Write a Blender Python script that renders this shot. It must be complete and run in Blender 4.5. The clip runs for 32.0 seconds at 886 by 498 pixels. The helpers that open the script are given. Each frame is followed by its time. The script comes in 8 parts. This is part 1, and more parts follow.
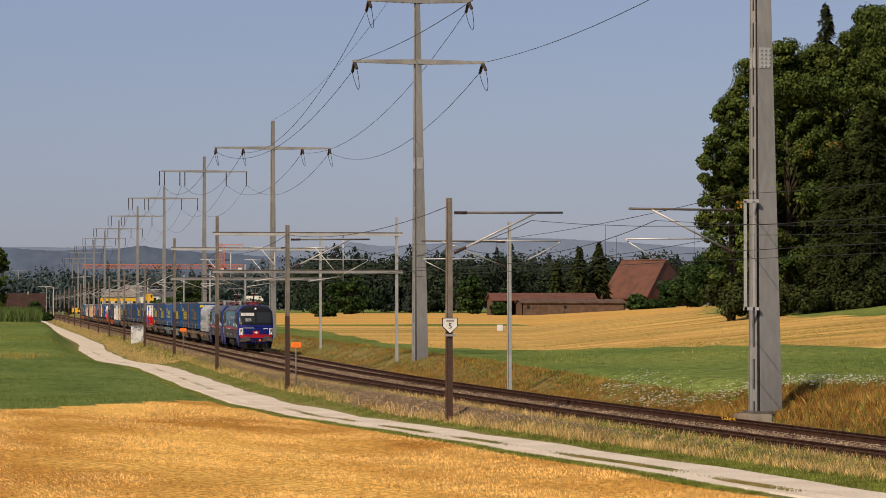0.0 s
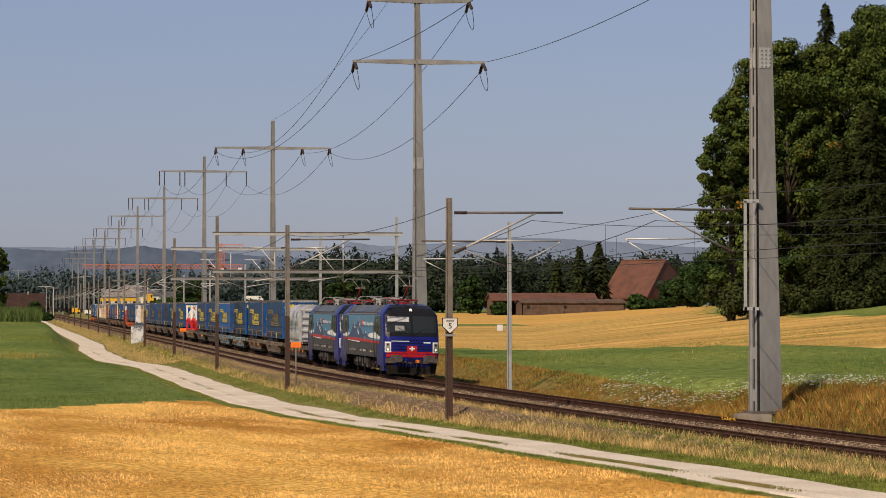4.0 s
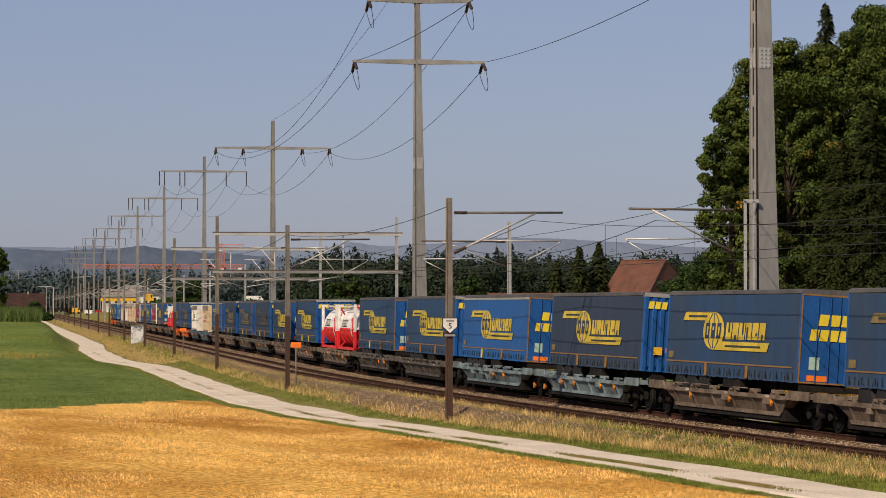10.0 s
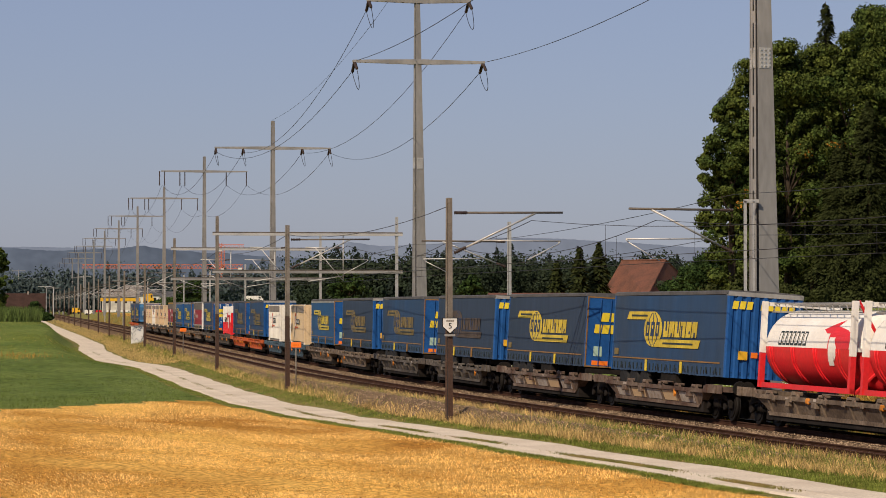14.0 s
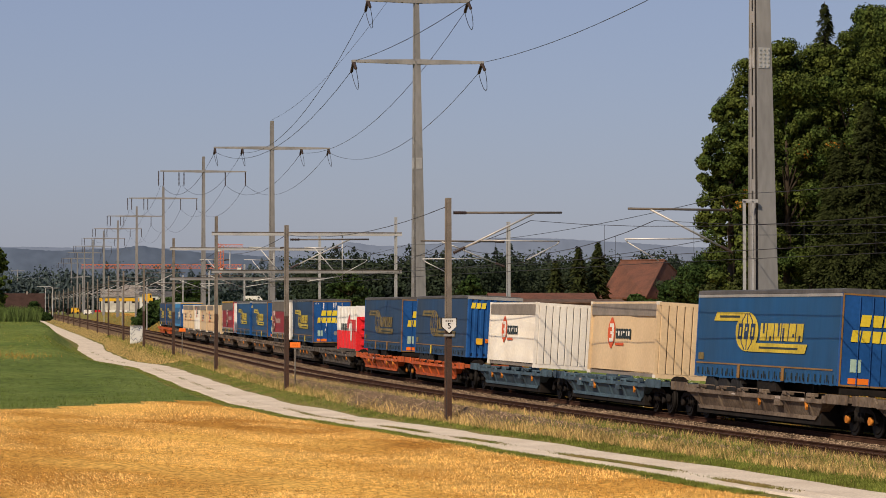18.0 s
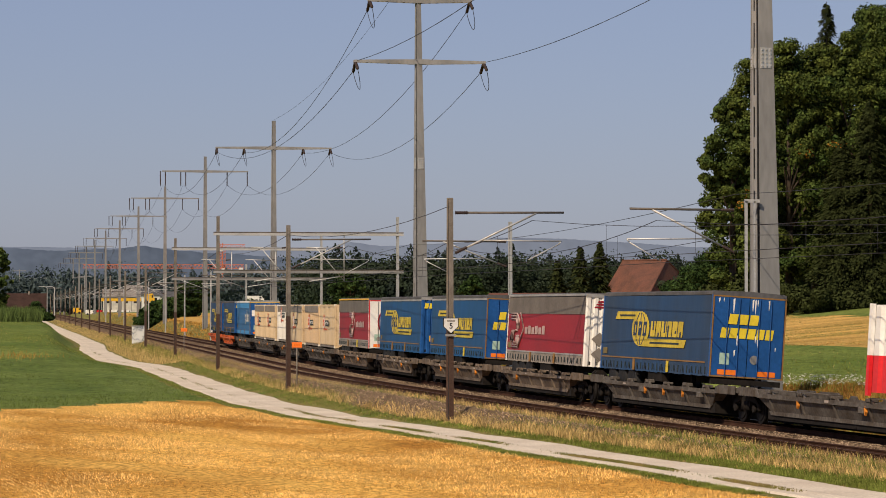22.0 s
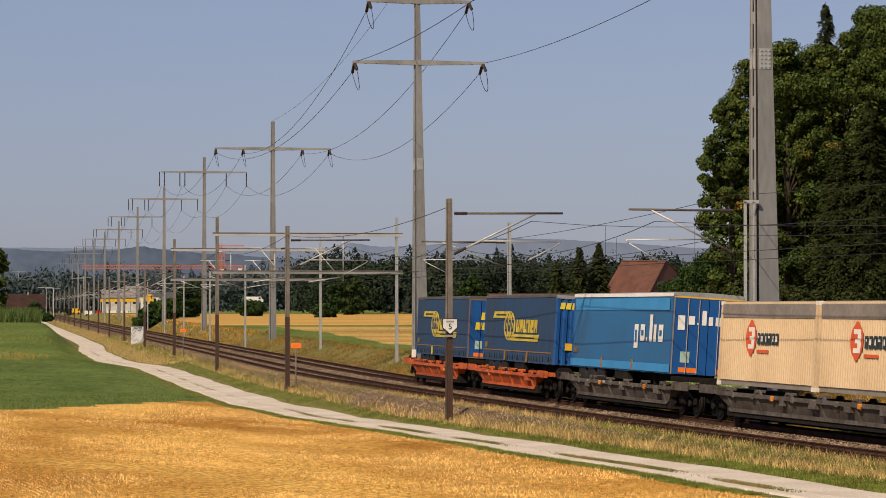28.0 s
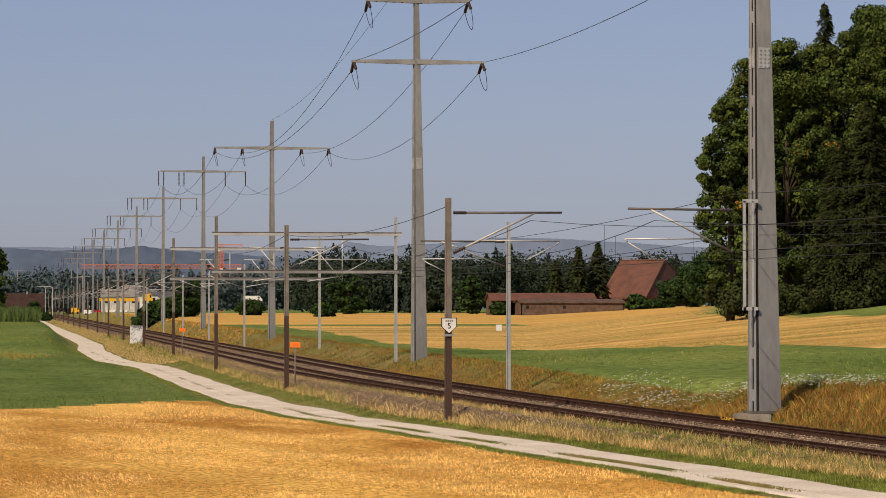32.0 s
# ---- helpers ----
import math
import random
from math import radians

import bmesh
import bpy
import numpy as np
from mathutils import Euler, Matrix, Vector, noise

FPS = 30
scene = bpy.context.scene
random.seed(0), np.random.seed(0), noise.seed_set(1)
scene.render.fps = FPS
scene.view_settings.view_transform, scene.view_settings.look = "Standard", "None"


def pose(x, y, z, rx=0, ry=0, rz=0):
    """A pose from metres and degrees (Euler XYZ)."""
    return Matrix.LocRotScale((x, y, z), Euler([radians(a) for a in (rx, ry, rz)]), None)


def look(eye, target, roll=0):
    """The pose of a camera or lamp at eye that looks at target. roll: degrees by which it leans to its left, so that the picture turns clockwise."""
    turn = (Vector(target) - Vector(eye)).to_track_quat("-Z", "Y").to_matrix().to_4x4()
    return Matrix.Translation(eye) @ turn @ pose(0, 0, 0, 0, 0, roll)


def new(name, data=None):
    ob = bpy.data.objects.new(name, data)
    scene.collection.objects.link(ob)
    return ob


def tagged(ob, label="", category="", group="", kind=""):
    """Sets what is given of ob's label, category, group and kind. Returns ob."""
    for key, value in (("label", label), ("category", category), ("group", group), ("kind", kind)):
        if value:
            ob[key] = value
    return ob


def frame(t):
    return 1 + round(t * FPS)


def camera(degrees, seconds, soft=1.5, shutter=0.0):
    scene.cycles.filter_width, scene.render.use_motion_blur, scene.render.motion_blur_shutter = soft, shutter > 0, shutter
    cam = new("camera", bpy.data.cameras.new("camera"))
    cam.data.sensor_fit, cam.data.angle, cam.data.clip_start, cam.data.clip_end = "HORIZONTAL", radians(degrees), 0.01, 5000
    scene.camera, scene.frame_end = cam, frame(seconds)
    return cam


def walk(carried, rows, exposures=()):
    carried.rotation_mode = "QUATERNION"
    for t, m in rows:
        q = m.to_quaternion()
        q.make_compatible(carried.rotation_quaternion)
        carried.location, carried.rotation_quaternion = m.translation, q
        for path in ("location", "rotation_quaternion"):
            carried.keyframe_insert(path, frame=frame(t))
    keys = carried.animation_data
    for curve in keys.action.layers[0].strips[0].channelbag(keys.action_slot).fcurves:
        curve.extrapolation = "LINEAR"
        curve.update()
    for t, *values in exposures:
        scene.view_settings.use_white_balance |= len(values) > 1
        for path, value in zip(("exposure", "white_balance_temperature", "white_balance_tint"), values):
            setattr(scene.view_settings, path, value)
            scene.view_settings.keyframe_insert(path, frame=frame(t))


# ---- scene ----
SECONDS = 32.0
LENS = 2 * math.degrees(math.atan(784 / 5150))
EYE = Vector((0.0, 0.0, 3.78))
YAW = math.degrees(math.atan((784 - 18) / 5150))      # the axis points this far to the right of the track
PITCH = math.degrees(math.atan((542 - 441) / 5150))   # and this far upwards

cam = camera(LENS, SECONDS, soft=0.9)


def eye_pose(dx, dy):
    """The tripod's pose with a small shake, dx and dy in thousandths of the picture's width."""
    k = math.degrees(1.568 / 5150)
    return pose(*EYE, 90 + PITCH + dy * k, 0, -YAW + dx * k)


walk(cam, [(0.0, eye_pose(0, 0)), (8.5, eye_pose(0, 0)), (9.0, eye_pose(0, 0.8)), (9.5, eye_pose(0, 0.8)),
           (10.0, eye_pose(0, 0)), (10.5, eye_pose(0, -0.8)), (11.0, eye_pose(0, -0.8)), (11.5, eye_pose(0, 0)),
           (16.5, eye_pose(0, 0)), (17.0, eye_pose(-1, 0)), (19.0, eye_pose(-1, 0)), (19.5, eye_pose(0, 0.8)),
           (20.5, eye_pose(0, 0.8)), (21.0, eye_pose(1, 0.6)), (22.0, eye_pose(1, 0)), (25.0, eye_pose(1, 0)),
           (25.5, eye_pose(0, 0)), (27.5, eye_pose(0, 0.8)), (28.5, eye_pose(0, 0.8)), (29.0, eye_pose(-1, 0.5)),
           (29.5, eye_pose(0, 0)), (30.0, eye_pose(1, 0)), (30.5, eye_pose(-1, 0)), (32.0, eye_pose(-1, 0))],
     exposures=[(0.0, 0.0, 6500, 20), (32.0, 0.0, 6500, 20)])

# ---- light ----
SUN_EL = math.radians(39)
SUN_AZ = math.radians(41)        # this far to the left of straight behind the camera
world = bpy.data.worlds.new("sky")
scene.world = world
world.use_nodes = True
wn = world.node_tree.nodes
wn.clear()
sky = wn.new("ShaderNodeTexSky")
sky.sky_type = "NISHITA"
sky.sun_disc = False
SUN_DIR = Vector((-math.sin(SUN_AZ), -math.cos(SUN_AZ), 0)) * math.cos(SUN_EL) + Vector((0, 0, math.sin(SUN_EL)))
sky.sun_elevation = SUN_EL
sky.sun_rotation = math.atan2(SUN_DIR.x, SUN_DIR.y)
sky.air_density, sky.dust_density, sky.ozone_density = 1.0, 0.7, 1.5
bg = wn.new("ShaderNodeBackground")
bg.inputs["Strength"].default_value = 0.069
wo = wn.new("ShaderNodeOutputWorld")
tint = wn.new("ShaderNodeMix")
tint.data_type, tint.blend_type = "RGBA", "MULTIPLY"
tint.inputs["Factor"].default_value = 1.0
tint.inputs["B"].default_value = (0.93, 0.97, 1.17, 1)     # summer haze: a bluish grey all over
world.node_tree.links.new(sky.outputs["Color"], tint.inputs["A"])
veil = wn.new("ShaderNodeMix")
veil.data_type = "RGBA"
veil.inputs["Factor"].default_value = 0.5
veil.inputs["B"].default_value = (3.75, 4.65, 6.15, 1)      # an even veil of haze over the whole sky
world.node_tree.links.new(tint.outputs["Result"], veil.inputs["A"])
world.node_tree.links.new(veil.outputs["Result"], bg.inputs["Color"])
world.node_tree.links.new(bg.outputs["Background"], wo.inputs["Surface"])
sun = new("sun", bpy.data.lights.new("sun", "SUN"))
sun.data.energy = 4.6
sun.data.angle = math.radians(0.6)
sun.data.color = (1.0, 0.86, 0.60)
sun.matrix_world = look(SUN_DIR * 100, (0, 0, 0))

# ---- materials ----
def material(name, base, rough=0.7, metal=0.0, vary=0.15, scale=3.0, fine=40.0, bump=0.0, second=None, island=0.0, spec=0.15, stretch=None, turn=0.0):
    """A procedural surface: a base colour with a broad and a fine noise, an optional second colour in patches, and relief."""
    m = bpy.data.materials.new(name)
    m.use_nodes = True
    nt = m.node_tree
    n, ln = nt.nodes, nt.links
    b = n["Principled BSDF"]
    b.inputs["Roughness"].default_value = rough
    b.inputs["Metallic"].default_value = metal
    b.inputs["Specular IOR Level"].default_value = spec
    tc = n.new("ShaderNodeTexCoord")
    src = tc.outputs["Object"]
    if stretch:
        mp = n.new("ShaderNodeMapping")
        mp.inputs["Scale"].default_value = stretch
        mp.inputs["Rotation"].default_value = (0, 0, math.radians(turn))
        ln.new(src, mp.inputs["Vector"])
        src = mp.outputs["Vector"]
    n1 = n.new("ShaderNodeTexNoise")
    n1.inputs["Scale"].default_value = scale
    n1.inputs["Detail"].default_value = 5
    n2 = n.new("ShaderNodeTexNoise")
    n2.inputs["Scale"].default_value = fine
    n2.inputs["Detail"].default_value = 3
    ln.new(src, n1.inputs["Vector"])
    ln.new(src, n2.inputs["Vector"])
    mix = n.new("ShaderNodeMix")
    mix.data_type = "RGBA"
    c1 = Vector(base[:3])
    c2 = Vector(second[:3]) if second else c1 * (1 - 2.2 * vary)
    mix.inputs["A"].default_value = (*c1, 1)
    mix.inputs["B"].default_value = (*c2, 1)
    ramp = n.new("ShaderNodeMapRange")
    ramp.inputs["From Min"].default_value = 0.38
    ramp.inputs["From Max"].default_value = 0.66
    ln.new(n1.outputs["Fac"], ramp.inputs["Value"])
    ln.new(ramp.outputs["Result"], mix.inputs["Factor"])
    hsv = n.new("ShaderNodeHueSaturation")
    ln.new(mix.outputs["Result"], hsv.inputs["Color"])
    mr = n.new("ShaderNodeMapRange")
    mr.inputs["From Min"].default_value = 0.3
    mr.inputs["From Max"].default_value = 0.7
    mr.inputs["To Min"].default_value = 1 - vary
    mr.inputs["To Max"].default_value = 1 + vary
    ln.new(n2.outputs["Fac"], mr.inputs["Value"])
    value = mr.outputs["Result"]
    if island:
        geo = n.new("ShaderNodeNewGeometry")
        ir = n.new("ShaderNodeMapRange")
        ir.inputs["To Min"].default_value = 1 - island
        ir.inputs["To Max"].default_value = 1 + island
        ln.new(geo.outputs["Random Per Island"], ir.inputs["Value"])
        mu = n.new("ShaderNodeMath")
        mu.operation = "MULTIPLY"
        ln.new(value, mu.inputs[0])
        ln.new(ir.outputs["Result"], mu.inputs[1])
        value = mu.outputs["Value"]
    ln.new(value, hsv.inputs["Value"])
    ln.new(hsv.outputs["Color"], b.inputs["Base Color"])
    if bump:
        bp = n.new("ShaderNodeBump")
        bp.inputs["Strength"].default_value = bump
        bp.inputs["Distance"].default_value = 0.03
        ln.new(n2.outputs["Fac"], bp.inputs["Height"])
        ln.new(bp.outputs["Normal"], b.inputs["Normal"])
    return m


M = {}
M["steel"] = material("weathered_steel", (0.16, 0.14, 0.12), 0.6, 0.3, 0.2, 0.8, 15)
M["galv"] = material("galvanised_steel", (0.27, 0.268, 0.265), 0.6, 0.1, 0.1, 0.35, 6, second=(0.18, 0.178, 0.175), stretch=(1, 1, 0.25))
M["maststeel"] = material("weathered_mast_steel", (0.23, 0.205, 0.175), 0.6, 0.15, 0.2, 1.2, 20, second=(0.15, 0.125, 0.10))
M["galv_light"] = material("bright_galvanised_steel", (0.5, 0.5, 0.49), 0.5, 0.4, 0.1, 0.8, 12)
M["concrete"] = material("concrete", (0.27, 0.235, 0.20), 0.9, 0, 0.2, 1.5, 25, 0.3, second=(0.18, 0.155, 0.13))
M["brownmast"] = material("brown_painted_mast_steel", (0.085, 0.048, 0.034), 0.6, 0.2, 0.2, 1.2, 20, second=(0.08, 0.055, 0.045))
M["rail"] = material("rusty_rail_steel", (0.062, 0.032, 0.022), 0.8, 0.0, 0.2, 1.5, 30, spec=0.02)
M["railtop"] = material("worn_rail_head", (0.11, 0.075, 0.055), 0.6, 0.1, 0.1, 1.0, 20)
M["sleeper"] = material("brown_sleeper", (0.085, 0.06, 0.042), 0.9, 0, 0.25, 2.0, 30, spec=0.0)
M["ballast"] = material("brown_ballast", (0.165, 0.115, 0.075), 0.95, 0, 0.4, 0.6, 9, 0.8, second=(0.12, 0.082, 0.055), spec=0.0)
M["stone"] = material("ballast_stone", (0.26, 0.19, 0.13), 0.9, 0, 0.2, 2, 20, 0.2, island=0.8, spec=0.02)
M["gravel"] = material("pale_gravel", (0.64, 0.56, 0.45), 0.95, 0, 0.16, 0.35, 14, 0.3, second=(0.54, 0.46, 0.36), spec=0.03)
M["stubble"] = material("golden_stubble", (0.68, 0.41, 0.10), 0.95, 0, 0.45, 0.16, 7, 0.6, second=(0.36, 0.17, 0.03), stretch=(1.0, 0.3, 1), spec=0.03, turn=-22)
M["stubble_far"] = material("golden_stubble_far", (0.56, 0.33, 0.085), 0.95, 0, 0.25, 0.06, 0.5, 0.3, second=(0.47, 0.275, 0.07), stretch=(0.12, 1.0, 1), spec=0.03)
M["stubble_green"] = material("streaky_stubble", (0.58, 0.37, 0.115), 0.95, 0, 0.3, 0.13, 0.7, 0.4, second=(0.27, 0.19, 0.05), stretch=(0.10, 1.0, 1), spec=0.03)
M["green"] = material("mown_meadow", (0.165, 0.20, 0.048), 0.95, 0, 0.4, 0.14, 4, 0.6, second=(0.085, 0.13, 0.028), spec=0.03, stretch=(0.6, 0.25, 1))
M["clover"] = material("dark_clover_meadow", (0.13, 0.17, 0.045), 0.95, 0, 0.35, 0.35, 4, 0.7, second=(0.075, 0.115, 0.026), spec=0.03, stretch=(0.5, 0.25, 1))
M["verge"] = material("dry_verge_soil", (0.22, 0.175, 0.065), 0.95, 0, 0.35, 0.4, 7, 0.6, second=(0.10, 0.13, 0.03), spec=0.03)
M["hayblade"] = material("dry_grass_blades", (0.60, 0.42, 0.17), 0.9, 0, 0.24, 1.1, 2.5, island=0.5, spec=0.03)
M["greenblade"] = material("green_grass_blades", (0.18, 0.215, 0.045), 0.9, 0, 0.24, 1.1, 2.5, island=0.5, spec=0.03)
M["brownstraw"] = material("brown_straw_blades", (0.50, 0.26, 0.06), 0.9, 0, 0.1, 0.5, 5, island=0.8, spec=0.03)
M["brownblade"] = material("brown_dry_grass_blades", (0.42, 0.245, 0.06), 0.9, 0, 0.24, 1.1, 2.5, island=0.55, spec=0.03)
M["rustblade"] = material("rusty_dry_grass_blades", (0.27, 0.135, 0.035), 0.9, 0, 0.24, 1.1, 2.5, island=0.6, spec=0.03)
M["darkblade"] = material("dark_clover_blades", (0.12, 0.165, 0.04), 0.9, 0, 0.2, 0.6, 2, island=0.35, spec=0.03)
M["strawfar"] = material("far_straw_blades", (0.62, 0.39, 0.13), 0.9, 0, 0.2, 0.25, 1.2, island=0.3, spec=0.03, stretch=(0.3, 1, 1))
M["strawblade"] = material("cut_straw_blades", (0.86, 0.56, 0.20), 0.85, 0, 0.2, 0.9, 3, island=0.65, spec=0.05)
M["leaf"] = material("broadleaf_foliage", (0.066, 0.084, 0.018), 0.75, 0, 0.15, 0.4, 6, island=0.7, second=(0.032, 0.056, 0.015), spec=0.03)
M["leaf_deep"] = material("deep_green_foliage", (0.032, 0.056, 0.015), 0.75, 0, 0.15, 0.4, 6, island=0.6, second=(0.02, 0.04, 0.013), spec=0.03)
M["leaf_dry"] = material("orange_dry_foliage", (0.34, 0.15, 0.022), 0.8, 0, 0.15, 0.4, 6, island=0.4, spec=0.03)
M["conifer"] = material("conifer_foliage", (0.034, 0.043, 0.014), 0.8, 0, 0.15, 0.4, 6, island=0.5, spec=0.03)
# distance haze is mixed into these three colours, most for beyond 1000 m
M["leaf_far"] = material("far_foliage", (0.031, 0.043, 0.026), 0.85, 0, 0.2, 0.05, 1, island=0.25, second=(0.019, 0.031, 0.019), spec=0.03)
M["leaf_haze_tint"] = material("far_foliage_haze_tint", (0.060, 0.082, 0.082), 0.9, 0, 0.15, 0.02, 0.3, island=0.12, second=(0.046, 0.066, 0.068), spec=0.0)
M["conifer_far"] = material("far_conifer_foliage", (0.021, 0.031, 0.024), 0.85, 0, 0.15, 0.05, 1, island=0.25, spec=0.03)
M["bark"] = material("bark", (0.06, 0.046, 0.034), 0.9, 0, 0.2, 2, 20, 0.4)
M["corn"] = material("maize_leaves", (0.08, 0.12, 0.03), 0.8, 0, 0.15, 1, 8, island=0.5)
M["rooftile"] = material("red_brown_roof_tiles", (0.14, 0.062, 0.042), 0.85, 0, 0.25, 0.3, 3, 0.2, second=(0.10, 0.05, 0.036))
M["barnroof"] = material("dark_barn_roof", (0.05, 0.028, 0.022), 0.85, 0, 0.2, 0.3, 3)
M["woodwall"] = material("weathered_boards", (0.13, 0.085, 0.06), 0.85, 0, 0.2, 0.8, 10)
M["plaster"] = material("pale_plaster", (0.6, 0.57, 0.5), 0.9, 0, 0.1, 0.6, 8)
M["dark"] = material("dark_void", (0.02, 0.02, 0.02), 0.9, 0, 0.1)
M["white"] = material("white_paint", (0.66, 0.66, 0.63), 0.5, 0, 0.06, 1.2, 10)
M["orange_sign"] = material("orange_sign_paint", (0.9, 0.2, 0.03), 0.5, 0, 0.04)
M["black"] = material("black_rubber", (0.02, 0.02, 0.021), 0.7, 0, 0.15)
# both hill colours carry the blue of the distance haze
M["hill"] = material("haze_tinted_hill", (0.098, 0.13, 0.182), 1.0, 0, 0.1, 0.004, 0.05, spec=0.0)
M["hill2"] = material("haze_tinted_far_hill", (0.16, 0.2, 0.27), 1.0, 0, 0.06, 0.002, 0.03, spec=0.0)
M["crane"] = material("orange_crane_paint", (0.6, 0.16, 0.07), 0.6, 0, 0.1)
M["wire"] = material("dark_wire", (0.05, 0.05, 0.055), 0.6, 0.5, 0.05)
M["insul"] = material("brown_insulator", (0.05, 0.035, 0.03), 0.35, 0, 0.1)


# ---- mesh helpers ----
def box(bm, x0, x1, y0, y1, z0, z1, mi=0):
    v = [bm.verts.new(p) for p in ((x0, y0, z0), (x1, y0, z0), (x1, y1, z0), (x0, y1, z0), (x0, y0, z1), (x1, y0, z1), (x1, y1, z1), (x0, y1, z1))]
    for f in ((3, 2, 1, 0), (4, 5, 6, 7), (0, 1, 5, 4), (1, 2, 6, 5), (2, 3, 7, 6), (3, 0, 4, 7)):
        bm.faces.new([v[i] for i in f]).material_index = mi
    return v


def prism(bm, outline, axis, a0, a1, mi=0):
    """Extrude a closed outline of 2D points along an axis (0, 1 or 2) from a0 to a1."""
    def at(p, a):
        q = list(p)
        q.insert(axis, a)
        return q
    lo = [bm.verts.new(at(p, a0)) for p in outline]
    hi = [bm.verts.new(at(p, a1)) for p in outline]
    k = len(outline)
    fs = [bm.faces.new(list(reversed(lo))), bm.faces.new(hi)]
    for i in range(k):
        fs.append(bm.faces.new([lo[i], lo[(i + 1) % k], hi[(i + 1) % k], hi[i]]))
    for f in fs:
        f.material_index = mi
    return fs


def tube(bm, a, b, r0, r1=None, seg=6, mi=0, cap=True):
    """A tapered bar from a to b."""
    a, b = Vector(a), Vector(b)
    r1 = r0 if r1 is None else r1
    d = (b - a).normalized()
    s = d.cross(Vector((0, 0, 1)) if abs(d.z) < 0.9 else Vector((1, 0, 0))).normalized()
    u = s.cross(d)
    ra, rb = [], []
    for i in range(seg):
        w = 2 * math.pi * (i + 0.5) / seg
        o = s * math.cos(w) + u * math.sin(w)
        ra.append(bm.verts.new(a + o * r0))
        rb.append(bm.verts.new(b + o * r1))
    for i in range(seg):
        f = bm.faces.new([ra[i], ra[(i + 1) % seg], rb[(i + 1) % seg], rb[i]])
        f.material_index = mi
        f.smooth = seg > 6
    if cap:
        bm.faces.new(ra).material_index = mi
        bm.faces.new(list(reversed(rb))).material_index = mi


def hose(bm, pts, radii, seg=6, mi=0):
    """One connected tube through several points, with a radius at each."""
    pts = [Vector(p) for p in pts]
    if not isinstance(radii, (list, tuple)):
        radii = [radii] * len(pts)
    rings = []
    for i, p in enumerate(pts):
        d = (pts[min(i + 1, len(pts) - 1)] - pts[max(i - 1, 0)]).normalized()
        s = d.cross(Vector((0, 0, 1)) if abs(d.z) < 0.95 else Vector((1, 0, 0))).normalized()
        u = s.cross(d)
        rings.append([bm.verts.new(p + (s * math.cos(2 * math.pi * (k + 0.5) / seg) + u * math.sin(2 * math.pi * (k + 0.5) / seg)) * radii[i]) for k in range(seg)])
    for a, b in zip(rings, rings[1:]):
        for k in range(seg):
            f = bm.faces.new([a[k], a[(k + 1) % seg], b[(k + 1) % seg], b[k]])
            f.material_index = mi
            f.smooth = True
    bm.faces.new(rings[0]), bm.faces.new(list(reversed(rings[-1])))


def ribbed(bm, a, b, n, r_big, r_small, seg=8):
    """A ribbed insulator as one turned shape from a to b."""
    a, b = Vector(a), Vector(b)
    pts, rad = [a], [r_small]
    for i in range(n):
        pts += [a.lerp(b, (i + 0.2) / n), a.lerp(b, (i + 0.55) / n), a.lerp(b, (i + 0.85) / n)]
        rad += [r_big, r_big * 0.75, r_small]
    hose(bm, pts + [b], rad + [r_small], seg)


def mesh_of(name, bm, mats):
    me = bpy.data.meshes.new(name)
    bmesh.ops.recalc_face_normals(bm, faces=bm.faces[:])
    bm.to_mesh(me)
    bm.free()
    for m in (mats if isinstance(mats, (list, tuple)) else [mats]):
        me.materials.append(m)
    return me


def part(name, bm, mats, parent, label=""):
    ob = new(name, mesh_of(name, bm, mats))
    ob.parent = parent
    if label:
        tagged(ob, label)
    return ob


def share(name, me, parent, m=None):
    """One more object on a mesh that is built already."""
    ob = new(name, me)
    ob.parent = parent
    if m is not None:
        ob.matrix_basis = m
    return ob


def thing(name, label, category, group="", m=None):
    ob = new(name)
    ob.empty_display_size = 0.3
    tagged(ob, label, category, group)
    if m is not None:
        ob.matrix_basis = m
    return ob


def raw(name, verts, faces, mats, mi=None):
    me = bpy.data.meshes.new(name)
    me.from_pydata(verts, [], faces)
    for m in (mats if isinstance(mats, (list, tuple)) else [mats]):
        me.materials.append(m)
    if mi is not None:
        me.polygons.foreach_set("material_index", mi)
    return me


def smoothstep(a, b, x):
    t = min(1.0, max(0.0, (x - a) / (b - a)))
    return t * t * (3 - 2 * t)


def table(rows, x):
    """Smooth interpolation in a short table of pairs."""
    if x <= rows[0][0]:
        return rows[0][1]
    for (a, p), (b, q) in zip(rows, rows[1:]):
        if x <= b:
            return p + (q - p) * smoothstep(a, b, x)
    return rows[-1][1]

# ---- the line: two tracks, straight far off and curving away near by ----
L0, CURVE, Y_CURVE = 20.9, 0.0008, 181.0
CANT = 0.065
GAP = -3.8             # offset of the near track's middle from the far one's


def line_x(y):
    """The middle of the far track."""
    if y >= Y_CURVE:
        return L0
    if y >= 0:
        return L0 + CURVE * (Y_CURVE - y) ** 2 / 2
    return L0 + CURVE * Y_CURVE ** 2 / 2 - y * CURVE * Y_CURVE


def line_slope(y):
    return -CURVE * max(0.0, Y_CURVE - max(y, 0.0))


def cant(y):
    return CANT * smoothstep(Y_CURVE + 15, Y_CURVE - 75, y)


def tilt(off, c):
    """How far the canted bed lies above the rail plane: each track leans by itself, the near one a little higher."""
    if off >= -1.2:
        return -off * c
    if off <= -2.6:
        return -(off - GAP) * c + 1.2 * c
    return 1.2 * c * (off + 2.6) / 1.4


def on_line(y, off, h):
    c = cant(y)
    return Vector((line_x(y) + off + h * c, y - off * line_slope(y), h + tilt(off, c)))


